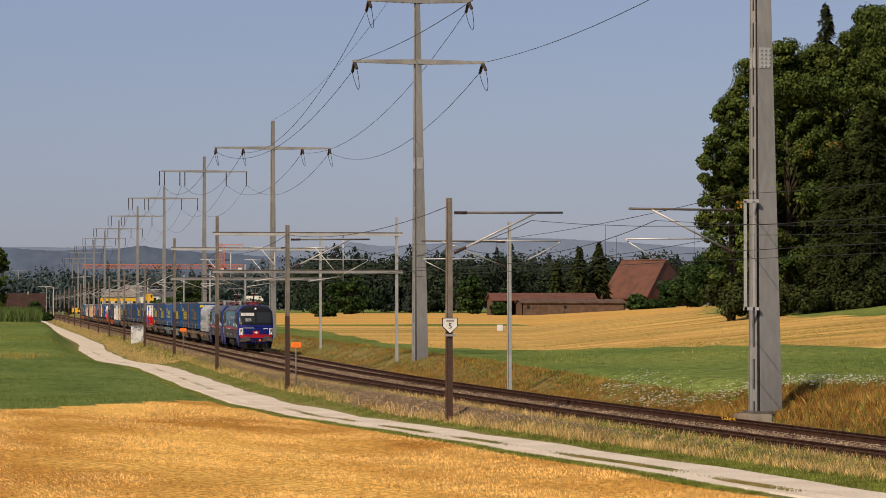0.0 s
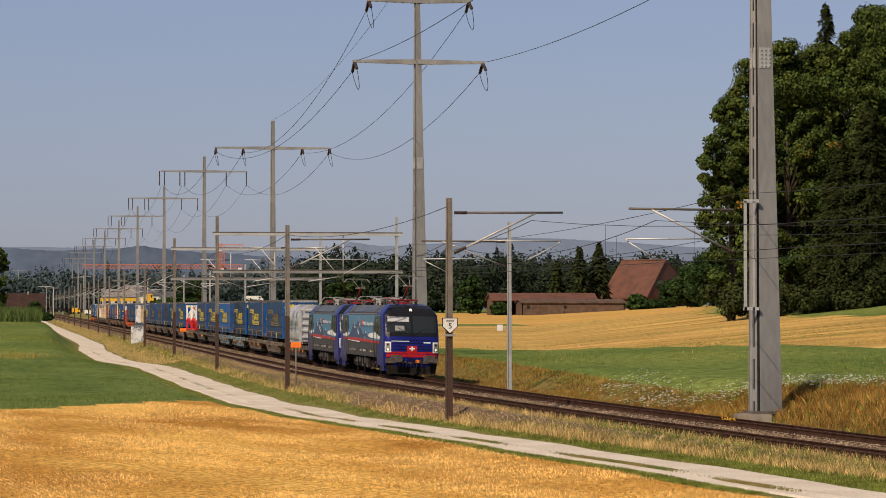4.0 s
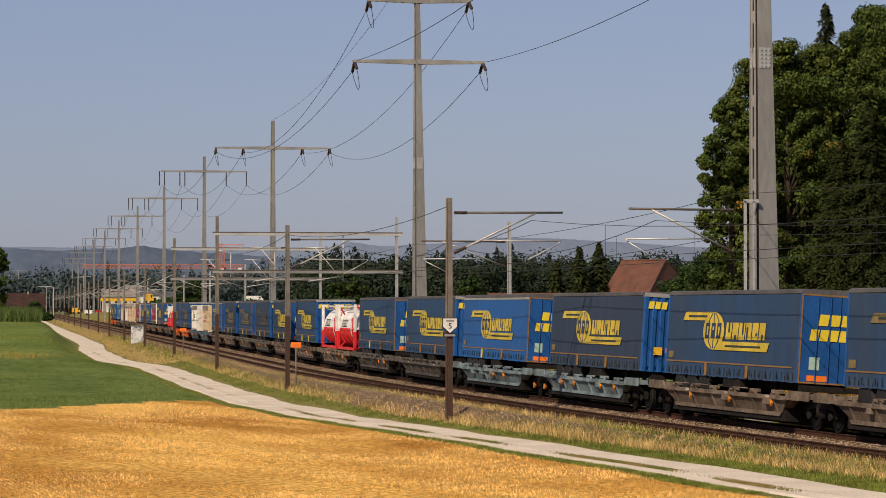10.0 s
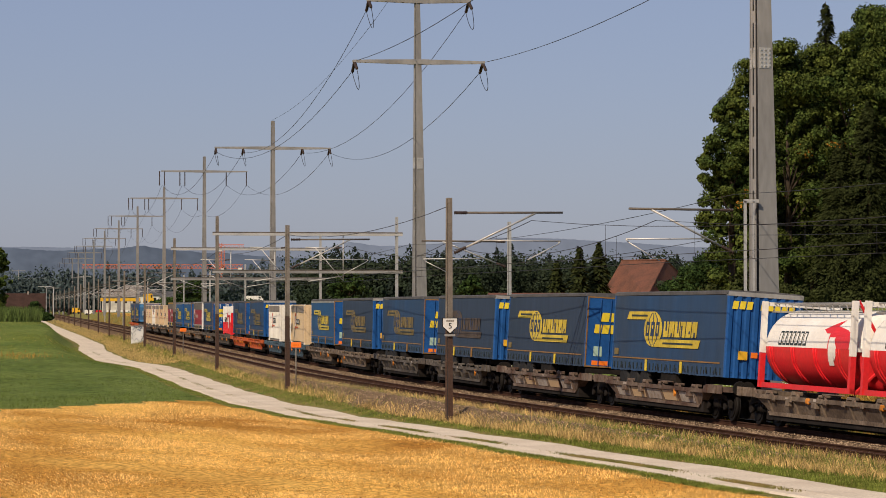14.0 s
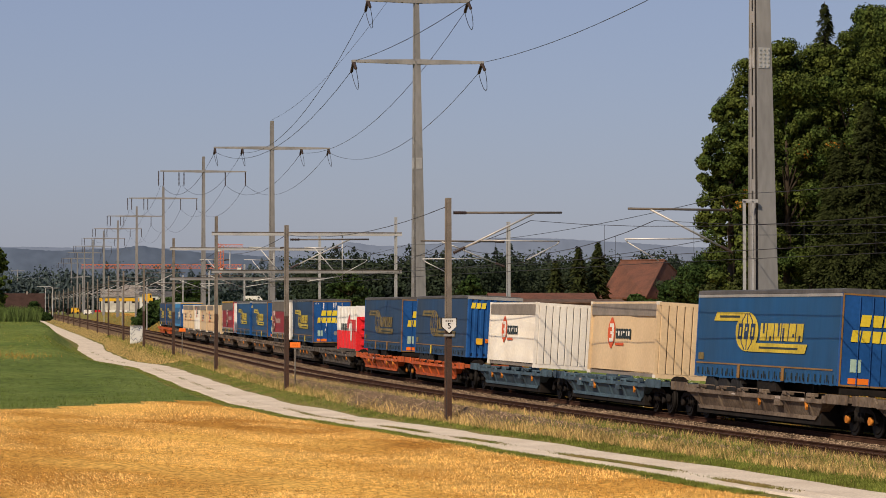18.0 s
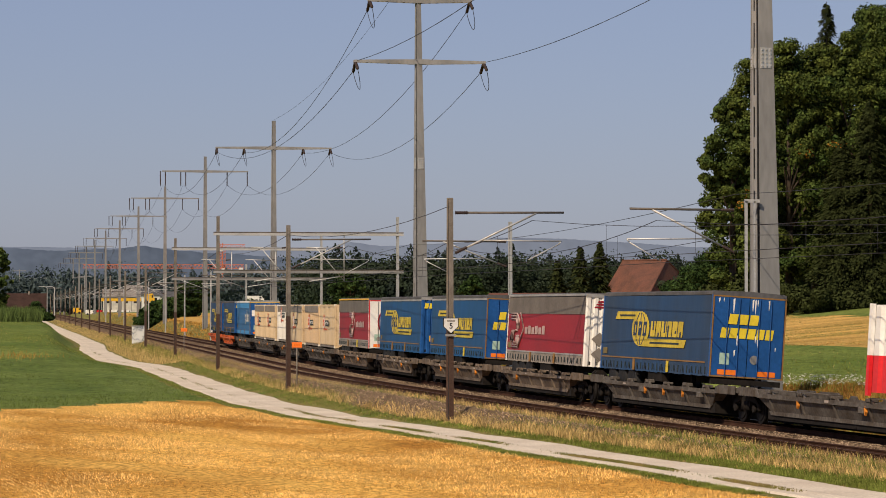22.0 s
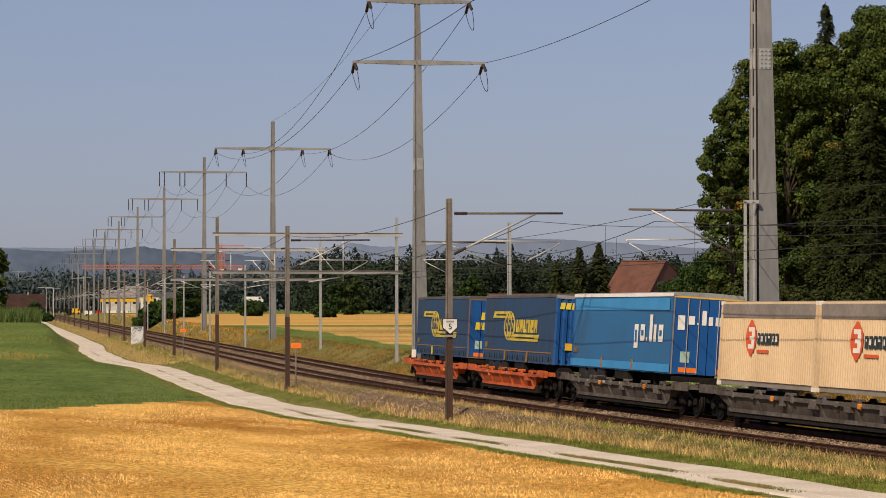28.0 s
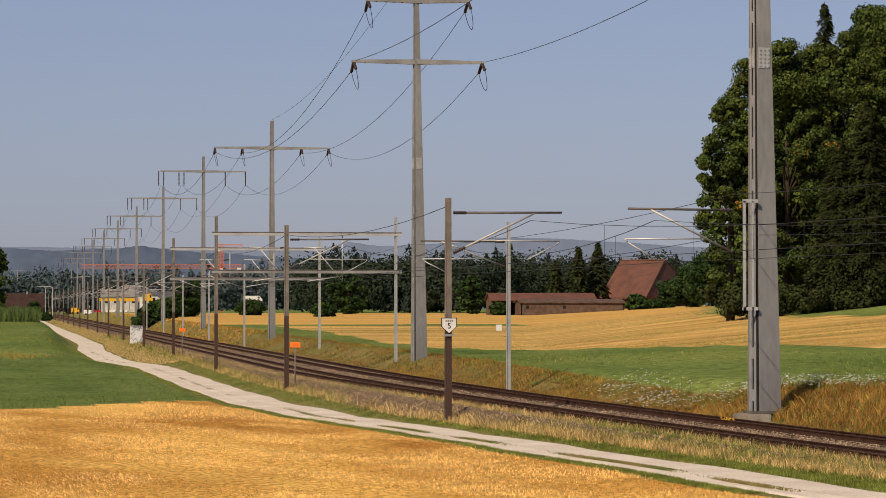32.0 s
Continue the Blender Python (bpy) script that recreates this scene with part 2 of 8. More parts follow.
ROAD = [(40, 17.6), (65, 16.1), (86, 15.1), (98, 14.4), (113, 13.6), (125, 12.8), (140, 11.7), (170, 11.2), (215, 10.9), (252, 8.6),
        (300, 8.5), (355, 9.6), (434, 9.55), (660, 9.2), (1100, 9.5)]


def road_x(y):
    return table(ROAD, y)


def road_z(y):
    return -0.85 + max(0.0, 120 - max(y, 40.0)) * 0.0125


def field_right(x, y):
    b = x / max(y, 40.0)
    yy = min(y, 800.0)
    return 0.35 + 0.0021 * (yy - 123) + max(0.0, b - 0.18) * min(max(yy - 90, 0.0), 224.0) * 0.165


def field_left(x, y):
    return -0.72 + 2.35 * smoothstep(150, 420, y) * smoothstep(12, 3, x) + max(0.0, 120 - max(y, 40.0)) * 0.006


def ground_z(x, y):
    o = x - line_x(y)
    rx = road_x(y)
    if o > 3.4:
        z = -0.6 + (field_right(x, y) + 0.6) * smoothstep(3.4, 7.5, o)
    elif x > rx + 1.4:
        side = line_x(y) - 5.7
        level = -0.44 + 3.2 * cant(y)
        z = road_z(y) + (level - road_z(y)) * min(1.0, (x - rx - 1.4) / max(0.5, side - rx - 1.4))
        if x > side + 0.4:
            z = -0.6
    elif x > rx - 1.4:
        z = road_z(y)
    else:
        z = road_z(y) + (field_left(x, y) - road_z(y)) * smoothstep(rx - 1.5, rx - 5, x)
    if y > 900:
        z *= smoothstep(1600, 900, y)
    return z


# where the meadow ends and where the wood's grassy foot begins, by bearing
MEADOW_END = [(0.085, 420), (0.105, 345), (0.115, 300), (0.13, 250), (0.15, 224), (0.17, 209), (0.184, 204), (0.2, 196), (0.222, 185), (0.243, 173), (0.263, 163), (0.283, 156), (0.306, 149), (0.4, 130)]
WOOD_FOOT = [(0.243, 300), (0.2632, 254), (0.2834, 229), (0.306, 212), (0.4, 190)]


def zone(x, y):
    """Which surface the ground has here: verge, meadow, stubble, far stubble."""
    o = x - line_x(y)
    rx = road_x(y)
    if o > 3.4:
        edge = 5.0 + 2.2 * smoothstep(100, 190, y) + 4.2 * smoothstep(118, 99, y) + 0.5 * math.sin(y * 0.21) + 0.3 * math.sin(y * 0.57)
        if o < edge:
            return 0
        if y > 820:
            return 1
        b = x / max(y, 1.0)
        if y < table(MEADOW_END, b) + 3 * math.sin(x * 0.9) + 2 * math.sin(x * 0.37):
            return 1
        if abs(y - 420 - 0.1 * x) < 14 and x < 75:
            return 1
        if b > 0.243 and y > table(WOOD_FOOT, b):
            return 1
        return 3 if y > 395 + 0.1 * x else 4
    if x > rx - 2.2 + 0.75 * smoothstep(140, 95, y):
        return 0
    e = 127 + 1.6 * max(0.0, x)
    if y < e:
        return 2
    return 5 if y < 222 + 1.5 * x + 3 * math.sin(x * 0.8) else 1


def build_ground():
    ys = [-700, -500, -350, -250, -180, -120, -80, -50, -20, 0, 20, 35] + [45 + 3 * i for i in range(50)] + [196 + 8 * i for i in range(32)] + [455 + 16 * i for i in range(30)] + [940 + 60 * i for i in range(12)] + [1700, 2000, 2500, 3200, 4200, 5600]
    us = [-1500, -700, -350, -180, -100, -60, -40] + [-30 + 1.5 * i for i in range(20)] + [0.6 * i for i in range(64)] + [38.5 + 1.5 * i for i in range(24)] + [76 + 5 * i for i in range(24)] + [205, 240, 290, 350, 430, 540, 700, 1000, 1600, 2600]
    verts, faces, mi = [], [], []
    for y in ys:
        sh = line_x(y) - L0
        for u in us:
            x = u + sh * smoothstep(-60, 5, u) * (1 - smoothstep(60, 300, u))
            verts.append((x, y, ground_z(x, y)))
    k = len(us)
    for j in range(len(ys) - 1):
        for i in range(k - 1):
            a = j * k + i
            faces.append((a, a + 1, a + k + 1, a + k))
            cx = sum(verts[q][0] for q in (a, a + 1, a + k + 1, a + k)) / 4
            cy = (ys[j] + ys[j + 1]) / 2
            mi.append(zone(cx, cy))
    me = raw("ground", verts, faces, [M["verge"], M["green"], M["stubble"], M["stubble_far"], M["stubble_green"], M["clover"]], mi)
    for p in me.polygons:
        p.use_smooth = True
    tagged(new("ground", me), "rolling farmland with golden stubble fields and green meadow", "ground", kind="structure")


build_ground()


def sweep(name, ys, section, at, mats, parent=None, closed=False, mi=None):
    """Sweep a cross-section of (offset, height) along y; at(y, off, h) gives the place."""
    verts, faces = [], []
    k = len(section)
    for y in ys:
        for off, h in section:
            verts.append(at(y, off, h))
    n = k if closed else k - 1
    m = []
    for j in range(len(ys) - 1):
        for i in range(n):
            a, b = j * k + i, j * k + (i + 1) % k
            faces.append((a, b, b + k, a + k))
            if mi:
                m.append(mi[i])
    ob = new(name, raw(name, verts, faces, mats, m if mi else None))
    ob.parent = parent
    return ob


TRACK_Y = [-620 + 20 * i for i in range(31)] + [4 * i for i in range(1, 62)] + [250 + 15 * i for i in range(30)] + [720 + 80 * i for i in range(14)]

ballast = sweep("ballast", TRACK_Y, [(-7.4, -1.1), (-6.0, -0.24), (-5.2, -0.19), (-2.6, -0.19), (-1.9, -0.27), (-1.3, -0.19), (1.3, -0.19), (2.2, -0.24), (3.6, -1.1)], on_line, M["ballast"])
tagged(ballast, "brown stone ballast bed under the double track", "ballast", kind="structure")

RAIL = [(-0.075, -0.172), (-0.075, -0.15), (-0.012, -0.12), (-0.012, -0.045), (-0.036, -0.035), (-0.036, 0.0), (0.036, 0.0), (0.036, -0.035), (0.012, -0.045), (0.012, -0.12), (0.075, -0.15), (0.075, -0.172)]


def build_track(mid, name):
    tr = thing("railway_track", "rusty steel rails on dark sleepers in brown ballast", "railway track", "tracks of the double line")
    for g in (-0.755, 0.755):
        sweep("rail", TRACK_Y, [(mid + g + a, h) for a, h in RAIL], on_line, [M["rail"], M["railtop"]], tr, True, [0, 0, 0, 0, 0, 1, 0, 0, 0, 0, 0, 0])
    return tr


tracks = [build_track(0.0, "far"), build_track(GAP, "near")]


def build_road():
    ys = [30 + 2.0 * i for i in range(140)] + [312 + 8 * i for i in range(60)] + [800 + 60 * i for i in range(6)]
    def at(y, o, h):
        if o < 0:
            o *= 1 - 0.32 * smoothstep(140, 95, y)
        return (road_x(y) + o * (1 + 0.06 * math.sin(y * 0.31) + 0.04 * math.sin(y * 0.83)), y, road_z(y) + h)
    sec = [(-1.55, -0.06), (-1.3, 0.045), (-0.72, 0.03), (-0.35, 0.06), (0.2, 0.03), (1.3, 0.045), (1.5, -0.05)]
    ob = sweep("gravel_road", ys, sec, at, M["gravel"])
    tagged(ob, "pale gravel farm track beside the railway", "road", kind="structure")


build_road()

# ---- power pylons beside the line: slotted steel masts with cross-arms ----
PYLON_Y = [104.5, 192.5, 302, 410, 518, 627, 736, 846, 956, 1066, 1176, 1290]
PYLON_X = 27.0


def mast_parts(parent, h, w0, w1, d0, d1, splices, mat="galv", pitch=1.55, low=None, rot=0.0, lean=None, gap_fill=False):
    """Two channels, webs along and against the line, joined on their sides by batten plates that leave slots."""
    t = min(0.025, d0 * 0.06)

    def bar(bm, lo, hi):
        a = [bm.verts.new(p) for p in lo]
        b = [bm.verts.new(p) for p in hi]
        for i in range(4):
            bm.faces.new([a[i], a[(i + 1) % 4], b[(i + 1) % 4], b[i]])
        bm.faces.new(a), bm.faces.new(b)

    def shift(z):
        return lean[0] * (lean[1] - z) if lean else 0.0

    def size(z):
        k = z / h
        return w0 + (w1 - w0) * k, d0 + (d1 - d0) * k
    spans = [(0.0, low[0], low[1]), (low[0], h, mat)] if low else [(0.0, h, mat)]
    for s in (-1, 1):
        for za, zb, m in spans:
            bm = bmesh.new()
            (wa, da), (wb, db) = size(za), size(zb)

            def outline(w, d, z, x0, x1, y0, y1):
                e = shift(z)
                return [(e + x0(w), s * y0(d), z), (e + x1(w), s * y0(d), z), (e + x1(w), s * y1(d), z), (e + x0(w), s * y1(d), z)]
            pieces = [(lambda w: -w * 0.46, lambda w: w / 2, lambda d: d / 2 - t, lambda d: d / 2)]
            for e in (-1, 1):
                pieces.append((lambda w, e=e: e * w / 2, lambda w, e=e: e * (w / 2 - t), lambda d: d * 0.10, lambda d: d * 0.29))
            for x0, x1, y0, y1 in pieces:
                bar(bm, outline(wa, da, za, x0, x1, y0, y1), outline(wb, db, zb, x0, x1, y0, y1))
            part("channel", bm, M[m], parent).matrix_basis = pose(0, 0, 0, 0, 0, rot)
    # added black filler: stands in for the deep shade inside the gap
    if gap_fill:
        bm = bmesh.new()
        ends = []
        for z in (0.05, h - 0.05):
            (w, d), e = size(z), shift(z)
            ends.append([(e - w * 0.30, -d * 0.293, z), (e - w * 0.49, -d * 0.293, z), (e - w * 0.49, t + 0.002 - d * 0.5, z), (e - w * 0.30, t + 0.002 - d * 0.5, z)])
        bar(bm, *ends)
        part("gap_shade_filler", bm, M["black"], parent, "black filler strip for the shade in the mast's gap").matrix_basis = pose(0, 0, 0, 0, 0, rot)
    z = 0.5 * pitch
    while z < h - 0.3:
        w, d = size(z)
        m = low[1] if low and z < low[0] else mat
        for e in (-1, 1):
            bm = bmesh.new()
            box(bm, shift(z) + e * (w / 2 - t / 2) - 0.006, shift(z) + e * (w / 2 - t / 2) + 0.006, -d * 0.12, d * 0.12, z - pitch * 0.14, z + pitch * 0.14)
            part("batten", bm, M[m], parent).matrix_basis = pose(0, 0, 0, 0, 0, rot)
        z += pitch
    for z in splices:
        (w, d), x = size(z), shift(z)
        for s in (-1, 1):
            bm = bmesh.new()
            box(bm, x - w * 0.36, x + w * 0.36, s * d / 2 - 0.02, s * d / 2 + 0.02, z - 0.38, z + 0.38)
            for i in range(5):
                for e in (-1, 0, 1):
                    bz = z - 0.3 + 0.15 * i
                    box(bm, x + e * w * 0.26 - 0.025, x + e * w * 0.26 + 0.025, s * d / 2 - 0.05, s * d / 2 + 0.05, bz - 0.025, bz + 0.025)
            part("splice_plate", bm, M["galv_light"], parent, "bolted splice plate").matrix_basis = pose(0, 0, 0, 0, 0, rot)
            bm = bmesh.new()
            for q in (-0.2, 0.2):
                box(bm, x + s * w / 2 - 0.03, x + s * w / 2 + 0.03, d * q - d * 0.09, d * q + d * 0.09, z - 0.38, z + 0.38)
                for i in range(5):
                    bz = z - 0.3 + 0.15 * i
                    box(bm, x + s * w / 2 - 0.055, x + s * w / 2 + 0.055, d * q - 0.03, d * q + 0.03, bz - 0.025, bz + 0.025)
            part("splice_plate", bm, M["galv_light"], parent, "bolted splice plate").matrix_basis = pose(0, 0, 0, 0, 0, rot)


def cross_arm(parent, z, half, deep=0.34):
    bm = bmesh.new()
    for e in (-1, 1):
        y = 0.22 * e
        for s in (-1, 1):
            prism(bm, [(0, z - deep / 2), (s * half, z - 0.06), (s * half, z + 0.09), (0, z + deep / 2)], 1, y - 0.035, y + 0.035)
    for s in (-1, 1):
        for i in range(1, 7):
            x = s * half * i / 6.2
            box(bm, x - 0.04, x + 0.04, -0.22, 0.22, z - 0.03, z + 0.03)
    part("cross_arm", bm, M["galv"], parent)


def strain_set(parent, x, z):
    """Two slanted strain insulators and the loop of wire that hangs between them."""
    for e in (-1, 1):
        bm = bmesh.new()
        a, b = Vector((x, e * 0.15, z - 0.1)), Vector((x, e * 1.3, z - 0.62))
        ribbed(bm, a, b, 9, 0.11, 0.05)
        part("insulator", bm, M["insul"], parent, "dark brown strain insulator")
    bm = bmesh.new()
    pts = [Vector((x + 0.28 * math.sin(w), -1.3 * math.cos(w), z - 0.62 - 1.25 * math.sin(w))) for w in [math.pi * i / 12 for i in range(13)]]
    hose(bm, pts, 0.022, 5)
    part("jumper_loop", bm, M["wire"], parent)


def hanging_set(parent, x, z, pair):
    for dx in ((-0.35, 0.35) if pair else (0.0,)):
        bm = bmesh.new()
        ribbed(bm, (x + dx, 0, z), (x + dx, 0, z - 2.05), 11, 0.1, 0.05)
        part("insulator", bm, M["insul"], parent, "dark hanging insulator string")


def build_pylon(i, y):
    z0 = ground_z(PYLON_X, y)
    big = i < 2
    m = pose(PYLON_X + (0.55 if i == 0 else 0.0), y, z0 + (0.3 if i == 0 else -0.1))
    if i == 0:
        lab = "tall galvanised slotted steel pylon mast on a concrete block"
    elif big:
        lab = "tall galvanised slotted steel pylon with two cross-arms"
    else:
        lab = "slim galvanised steel pylon with one wide cross-arm"
    ob = thing("power_pylon", lab, "pylon", "pylons along the railway", m)
    h = 28.0 if i == 0 else 27.0 if big else 22.8 if i == 2 else 24.4
    if big:
        w0, w1, d0, d1 = (0.96, 0.31, 0.9, 0.3) if i == 0 else (0.88, 0.23, 0.9, 0.25)
        mast_parts(ob, h, w0, w1, d0, d1, [13.2], rot=15.0, lean=(0.011, 0.0) if i == 0 else (0.0085, 8.0), gap_fill=True)
    else:
        mast_parts(ob, h, 0.66, 0.34, 0.62, 0.34, [], rot=14.0, gap_fill=i < 4)
    if i == 0:
        bm = bmesh.new()
        box(bm, -1.0, 0.1, -0.8, 0.8, -0.9, 0.1)
        bmesh.ops.bevel(bm, geom=bm.edges[:], offset=0.05, segments=2, affect="EDGES")
        part("foundation", bm, M["concrete"], ob, "pale concrete foundation block")
        bm = bmesh.new()
        box(bm, -0.62, 0.62, -0.75, 0.75, 0.1, 0.2)
        part("base_plate", bm, M["steel"], ob)
    arms = [(21.1, 4.45), (25.2, 3.5)] if i == 0 else [(20.0, 4.45), (24.1, 3.5)] if big else [(19.95 if i == 2 else 22.3, 6.05)]
    for z, half in arms:
        cross_arm(ob, z, half)
        for s in (-1, 1):
            for k in ((1.0,) if big else (1.0, 0.52)):
                x = s * (half - 0.12) * k
                if i < 3:
                    strain_set(ob, x, z)
                else:
                    hanging_set(ob, x, z, s < 0)
    return ob, z0, arms


pylons = [build_pylon(i, y) for i, y in enumerate(PYLON_Y)]


def span(bm, a, b, sag, r=0.02, n=14):
    pts = []
    for i in range(n + 1):
        k = i / n
        p = Vector(a).lerp(Vector(b), k)
        p.z -= sag * 4 * k * (1 - k)
        pts.append(p)
    hose(bm, pts, r, 4)


def pylon_wires():
    for i in range(len(PYLON_Y) - 1):
        za, zb = pylons[i][1], pylons[i + 1][1]
        aa, ab = pylons[i][2], pylons[i + 1][2]
        ends_a = [(s * (half - 0.12) * k, z) for z, half in aa for s in (-1, 1) for k in ((1.0,) if len(aa) == 2 else (1.0, 0.52))]
        ends_b = [(s * (half - 0.12) * k, z) for z, half in ab for s in (-1, 1) for k in ((1.0,) if len(ab) == 2 else (1.0, 0.52))]
        if len(aa) == 2 and len(ab) == 1:
            ends_b = [ends_b[0], ends_b[2], ends_b[1], ends_b[3]]
        drop_a, drop_b = (0.65 if i < 3 else 2.1), (0.65 if i + 1 < 3 else 2.1)
        sag = 2.6
        if i == 0:
            drop_b, sag = 0.15, 1.0       # a short taut span
        for (xa, ha), (xb, hb) in zip(ends_a, ends_b):
            bm = bmesh.new()
            span(bm, (PYLON_X + xa, PYLON_Y[i] + 1.2, za + ha - drop_a), (PYLON_X + xb, PYLON_Y[i + 1] - 1.2, zb + hb - drop_b), sag)
            ob = new("power_line", mesh_of("power_line", bm, M["wire"]))
            tagged(ob, "dark sagging power line between steel pylons", "wire", "power lines")


pylon_wires()


def earth_wires():
    for i, (a, b) in enumerate(((28.0, 27.0), (27.0, 22.8))):
        bm = bmesh.new()
        span(bm, (PYLON_X, PYLON_Y[i], pylons[i][1] + a), (PYLON_X, PYLON_Y[i + 1], pylons[i + 1][1] + b), 1.6, 0.013)
        tagged(new("earth_wire", mesh_of("earth_wire", bm, M["wire"])), "thin earth wire between the pylon tops", "wire", "power lines")


earth_wires()



# ---- the train: x runs backwards along it, y towards the near side, z up from the rail ----
SPEED = 23.95
MOVING = []      # (thing, q, lift): all that rolls, by its place along the train at the start


def train_pose(q, t, lift=0.0):
    y = q - SPEED * t
    p = on_line(y, 0, 0)
    return pose(p.x, p.y, p.z, 0, 0, 90 - math.degrees(math.atan(line_slope(y)))) @ pose(0, 0, lift, math.degrees(cant(y)), 0, 0)


def motions():
    for ob, q, *lift in MOVING:
        walk(ob, [(float(t), train_pose(q, t, *lift)) for t in range(33)])


C = {}


def paint(key, rgb, rough=0.45, vary=0.1, dirt=None, metal=0.0, scale=0.9, fine=9, stretch=None, bump=0.0):
    C[key] = material(key + "_paint", rgb, rough, metal, vary, scale, fine, bump, second=dirt, stretch=stretch)


paint("loco_blue", (0.009, 0.014, 0.14), 0.3, 0.06)
paint("loco_sky", (0.065, 0.185, 0.31), 0.35, 0.06, (0.07, 0.17, 0.26))
paint("loco_grey", (0.055, 0.053, 0.052), 0.5, 0.15, (0.045, 0.041, 0.038), scale=2)
paint("loco_roof", (0.095, 0.115, 0.145), 0.5, 0.15)
paint("loco_red", (0.42, 0.018, 0.022), 0.35, 0.08)
paint("loco_white", (0.7, 0.72, 0.72), 0.4, 0.05)
paint("mountain", (0.045, 0.07, 0.14), 0.4, 0.1)
paint("underframe", (0.010, 0.009, 0.008), 0.9, 0.25, (0.018, 0.014, 0.012), scale=3)
paint("wagon_grey", (0.105, 0.094, 0.083), 0.75, 0.3, (0.062, 0.049, 0.039), scale=1.5)
paint("wagon_brown", (0.165, 0.128, 0.096), 0.75, 0.3, (0.085, 0.062, 0.047), scale=1.2)
paint("wagon_teal", (0.17, 0.23, 0.25), 0.7, 0.2, (0.07, 0.085, 0.09), scale=1.2)
paint("wagon_blue", (0.065, 0.11, 0.145), 0.65, 0.2, (0.04, 0.06, 0.08), scale=1.2)
paint("wagon_orange", (0.50, 0.105, 0.026), 0.6, 0.22, (0.30, 0.07, 0.03), scale=1.2)
paint("wagon_rust", (0.075, 0.045, 0.034), 0.75, 0.3, (0.16, 0.125, 0.10), scale=0.8)
paint("curtain_dusty", (0.020, 0.056, 0.130), 0.65, 0.12, (0.030, 0.052, 0.092), scale=0.3, fine=1.6, stretch=(1, 1, 0.35), bump=0.5)
paint("curtain_grey", (0.030, 0.048, 0.084), 0.7, 0.12, (0.026, 0.044, 0.074), scale=0.3, fine=1.6, stretch=(1, 1, 0.35), bump=0.5)
paint("curtain_blue", (0.010, 0.072, 0.195), 0.55, 0.1, (0.016, 0.064, 0.15), scale=0.3, fine=1.6, stretch=(1, 1, 0.35), bump=0.45)
paint("curtain_bright", (0.010, 0.088, 0.30), 0.5, 0.08, (0.014, 0.078, 0.24), scale=0.3, fine=1.6, stretch=(1, 1, 0.35), bump=0.4)
paint("door_blue", (0.014, 0.08, 0.26), 0.4, 0.1)
paint("logo_yellow", (0.58, 0.44, 0.05), 0.5, 0.15)
paint("door_yellow", (0.72, 0.55, 0.04), 0.5, 0.08)
paint("logo_dull", (0.20, 0.15, 0.06), 0.6, 0.2)
paint("logo_faded", (0.085, 0.066, 0.055), 0.65, 0.15)
paint("strip", (0.24, 0.13, 0.045), 0.5, 0.1)
paint("alu", (0.42, 0.41, 0.39), 0.4, 0.1, (0.30, 0.29, 0.27), metal=0.4)
paint("roof_tarp", (0.10, 0.10, 0.105), 0.8, 0.15)
paint("roof_grey", (0.24, 0.215, 0.19), 0.8, 0.12)
paint("cream", (0.62, 0.47, 0.29), 0.55, 0.07, (0.54, 0.40, 0.24), scale=0.5)
paint("cream_dark", (0.56, 0.40, 0.24), 0.55, 0.08, (0.50, 0.36, 0.22), scale=0.5)
paint("pale", (0.72, 0.69, 0.62), 0.55, 0.06, (0.63, 0.59, 0.52), scale=0.5)
paint("silver", (0.47, 0.475, 0.48), 0.42, 0.08, (0.36, 0.36, 0.355), metal=0.35, scale=0.7)
paint("red", (0.68, 0.022, 0.028), 0.4, 0.08, (0.52, 0.03, 0.03), scale=0.6)
paint("maroon_red", (0.27, 0.018, 0.028), 0.5, 0.08, (0.23, 0.02, 0.028), scale=0.4)
paint("white_clean", (0.75, 0.74, 0.70), 0.45, 0.05, (0.65, 0.62, 0.57), scale=0.6)
paint("azure_blue", (0.02, 0.12, 0.28), 0.5, 0.06, (0.025, 0.105, 0.23), scale=0.4)
paint("azure_light", (0.035, 0.24, 0.52), 0.45, 0.06)
paint("logo_orange", (0.62, 0.10, 0.03), 0.5, 0.08)
paint("emblem_pale", (0.42, 0.30, 0.28), 0.55, 0.1)
paint("band_grey", (0.15, 0.135, 0.12), 0.7, 0.12)
paint("emblem_line", (0.022, 0.045, 0.10), 0.6, 0.1)
paint("ink", (0.03, 0.045, 0.05), 0.6, 0.1)
paint("yellow", (0.75, 0.42, 0.03), 0.5, 0.08)
paint("orange_light", (0.8, 0.18, 0.02), 0.4, 0.05)
paint("glass", (0.02, 0.025, 0.03), 0.06, 0.02)
paint("blind", (0.42, 0.42, 0.41), 0.7, 0.05)
paint("wheel", (0.014, 0.012, 0.011), 0.7, 0.2, metal=0.2)
paint("hook", (0.62, 0.22, 0.03), 0.55, 0.2)
paint("plate", (0.42, 0.38, 0.34), 0.6, 0.15, (0.28, 0.22, 0.18), scale=3)
paint("roof_dark", (0.055, 0.05, 0.05), 0.6, 0.2, (0.10, 0.08, 0.07), scale=4)
paint("letter_pale", (0.50, 0.58, 0.63), 0.5, 0.06)
paint("mark_grey", (0.22, 0.22, 0.22), 0.5, 0.1)
paint("mark_yellow", (0.33, 0.23, 0.04), 0.5, 0.1)
paint("cab_black", (0.012, 0.012, 0.014), 0.22, 0.05)
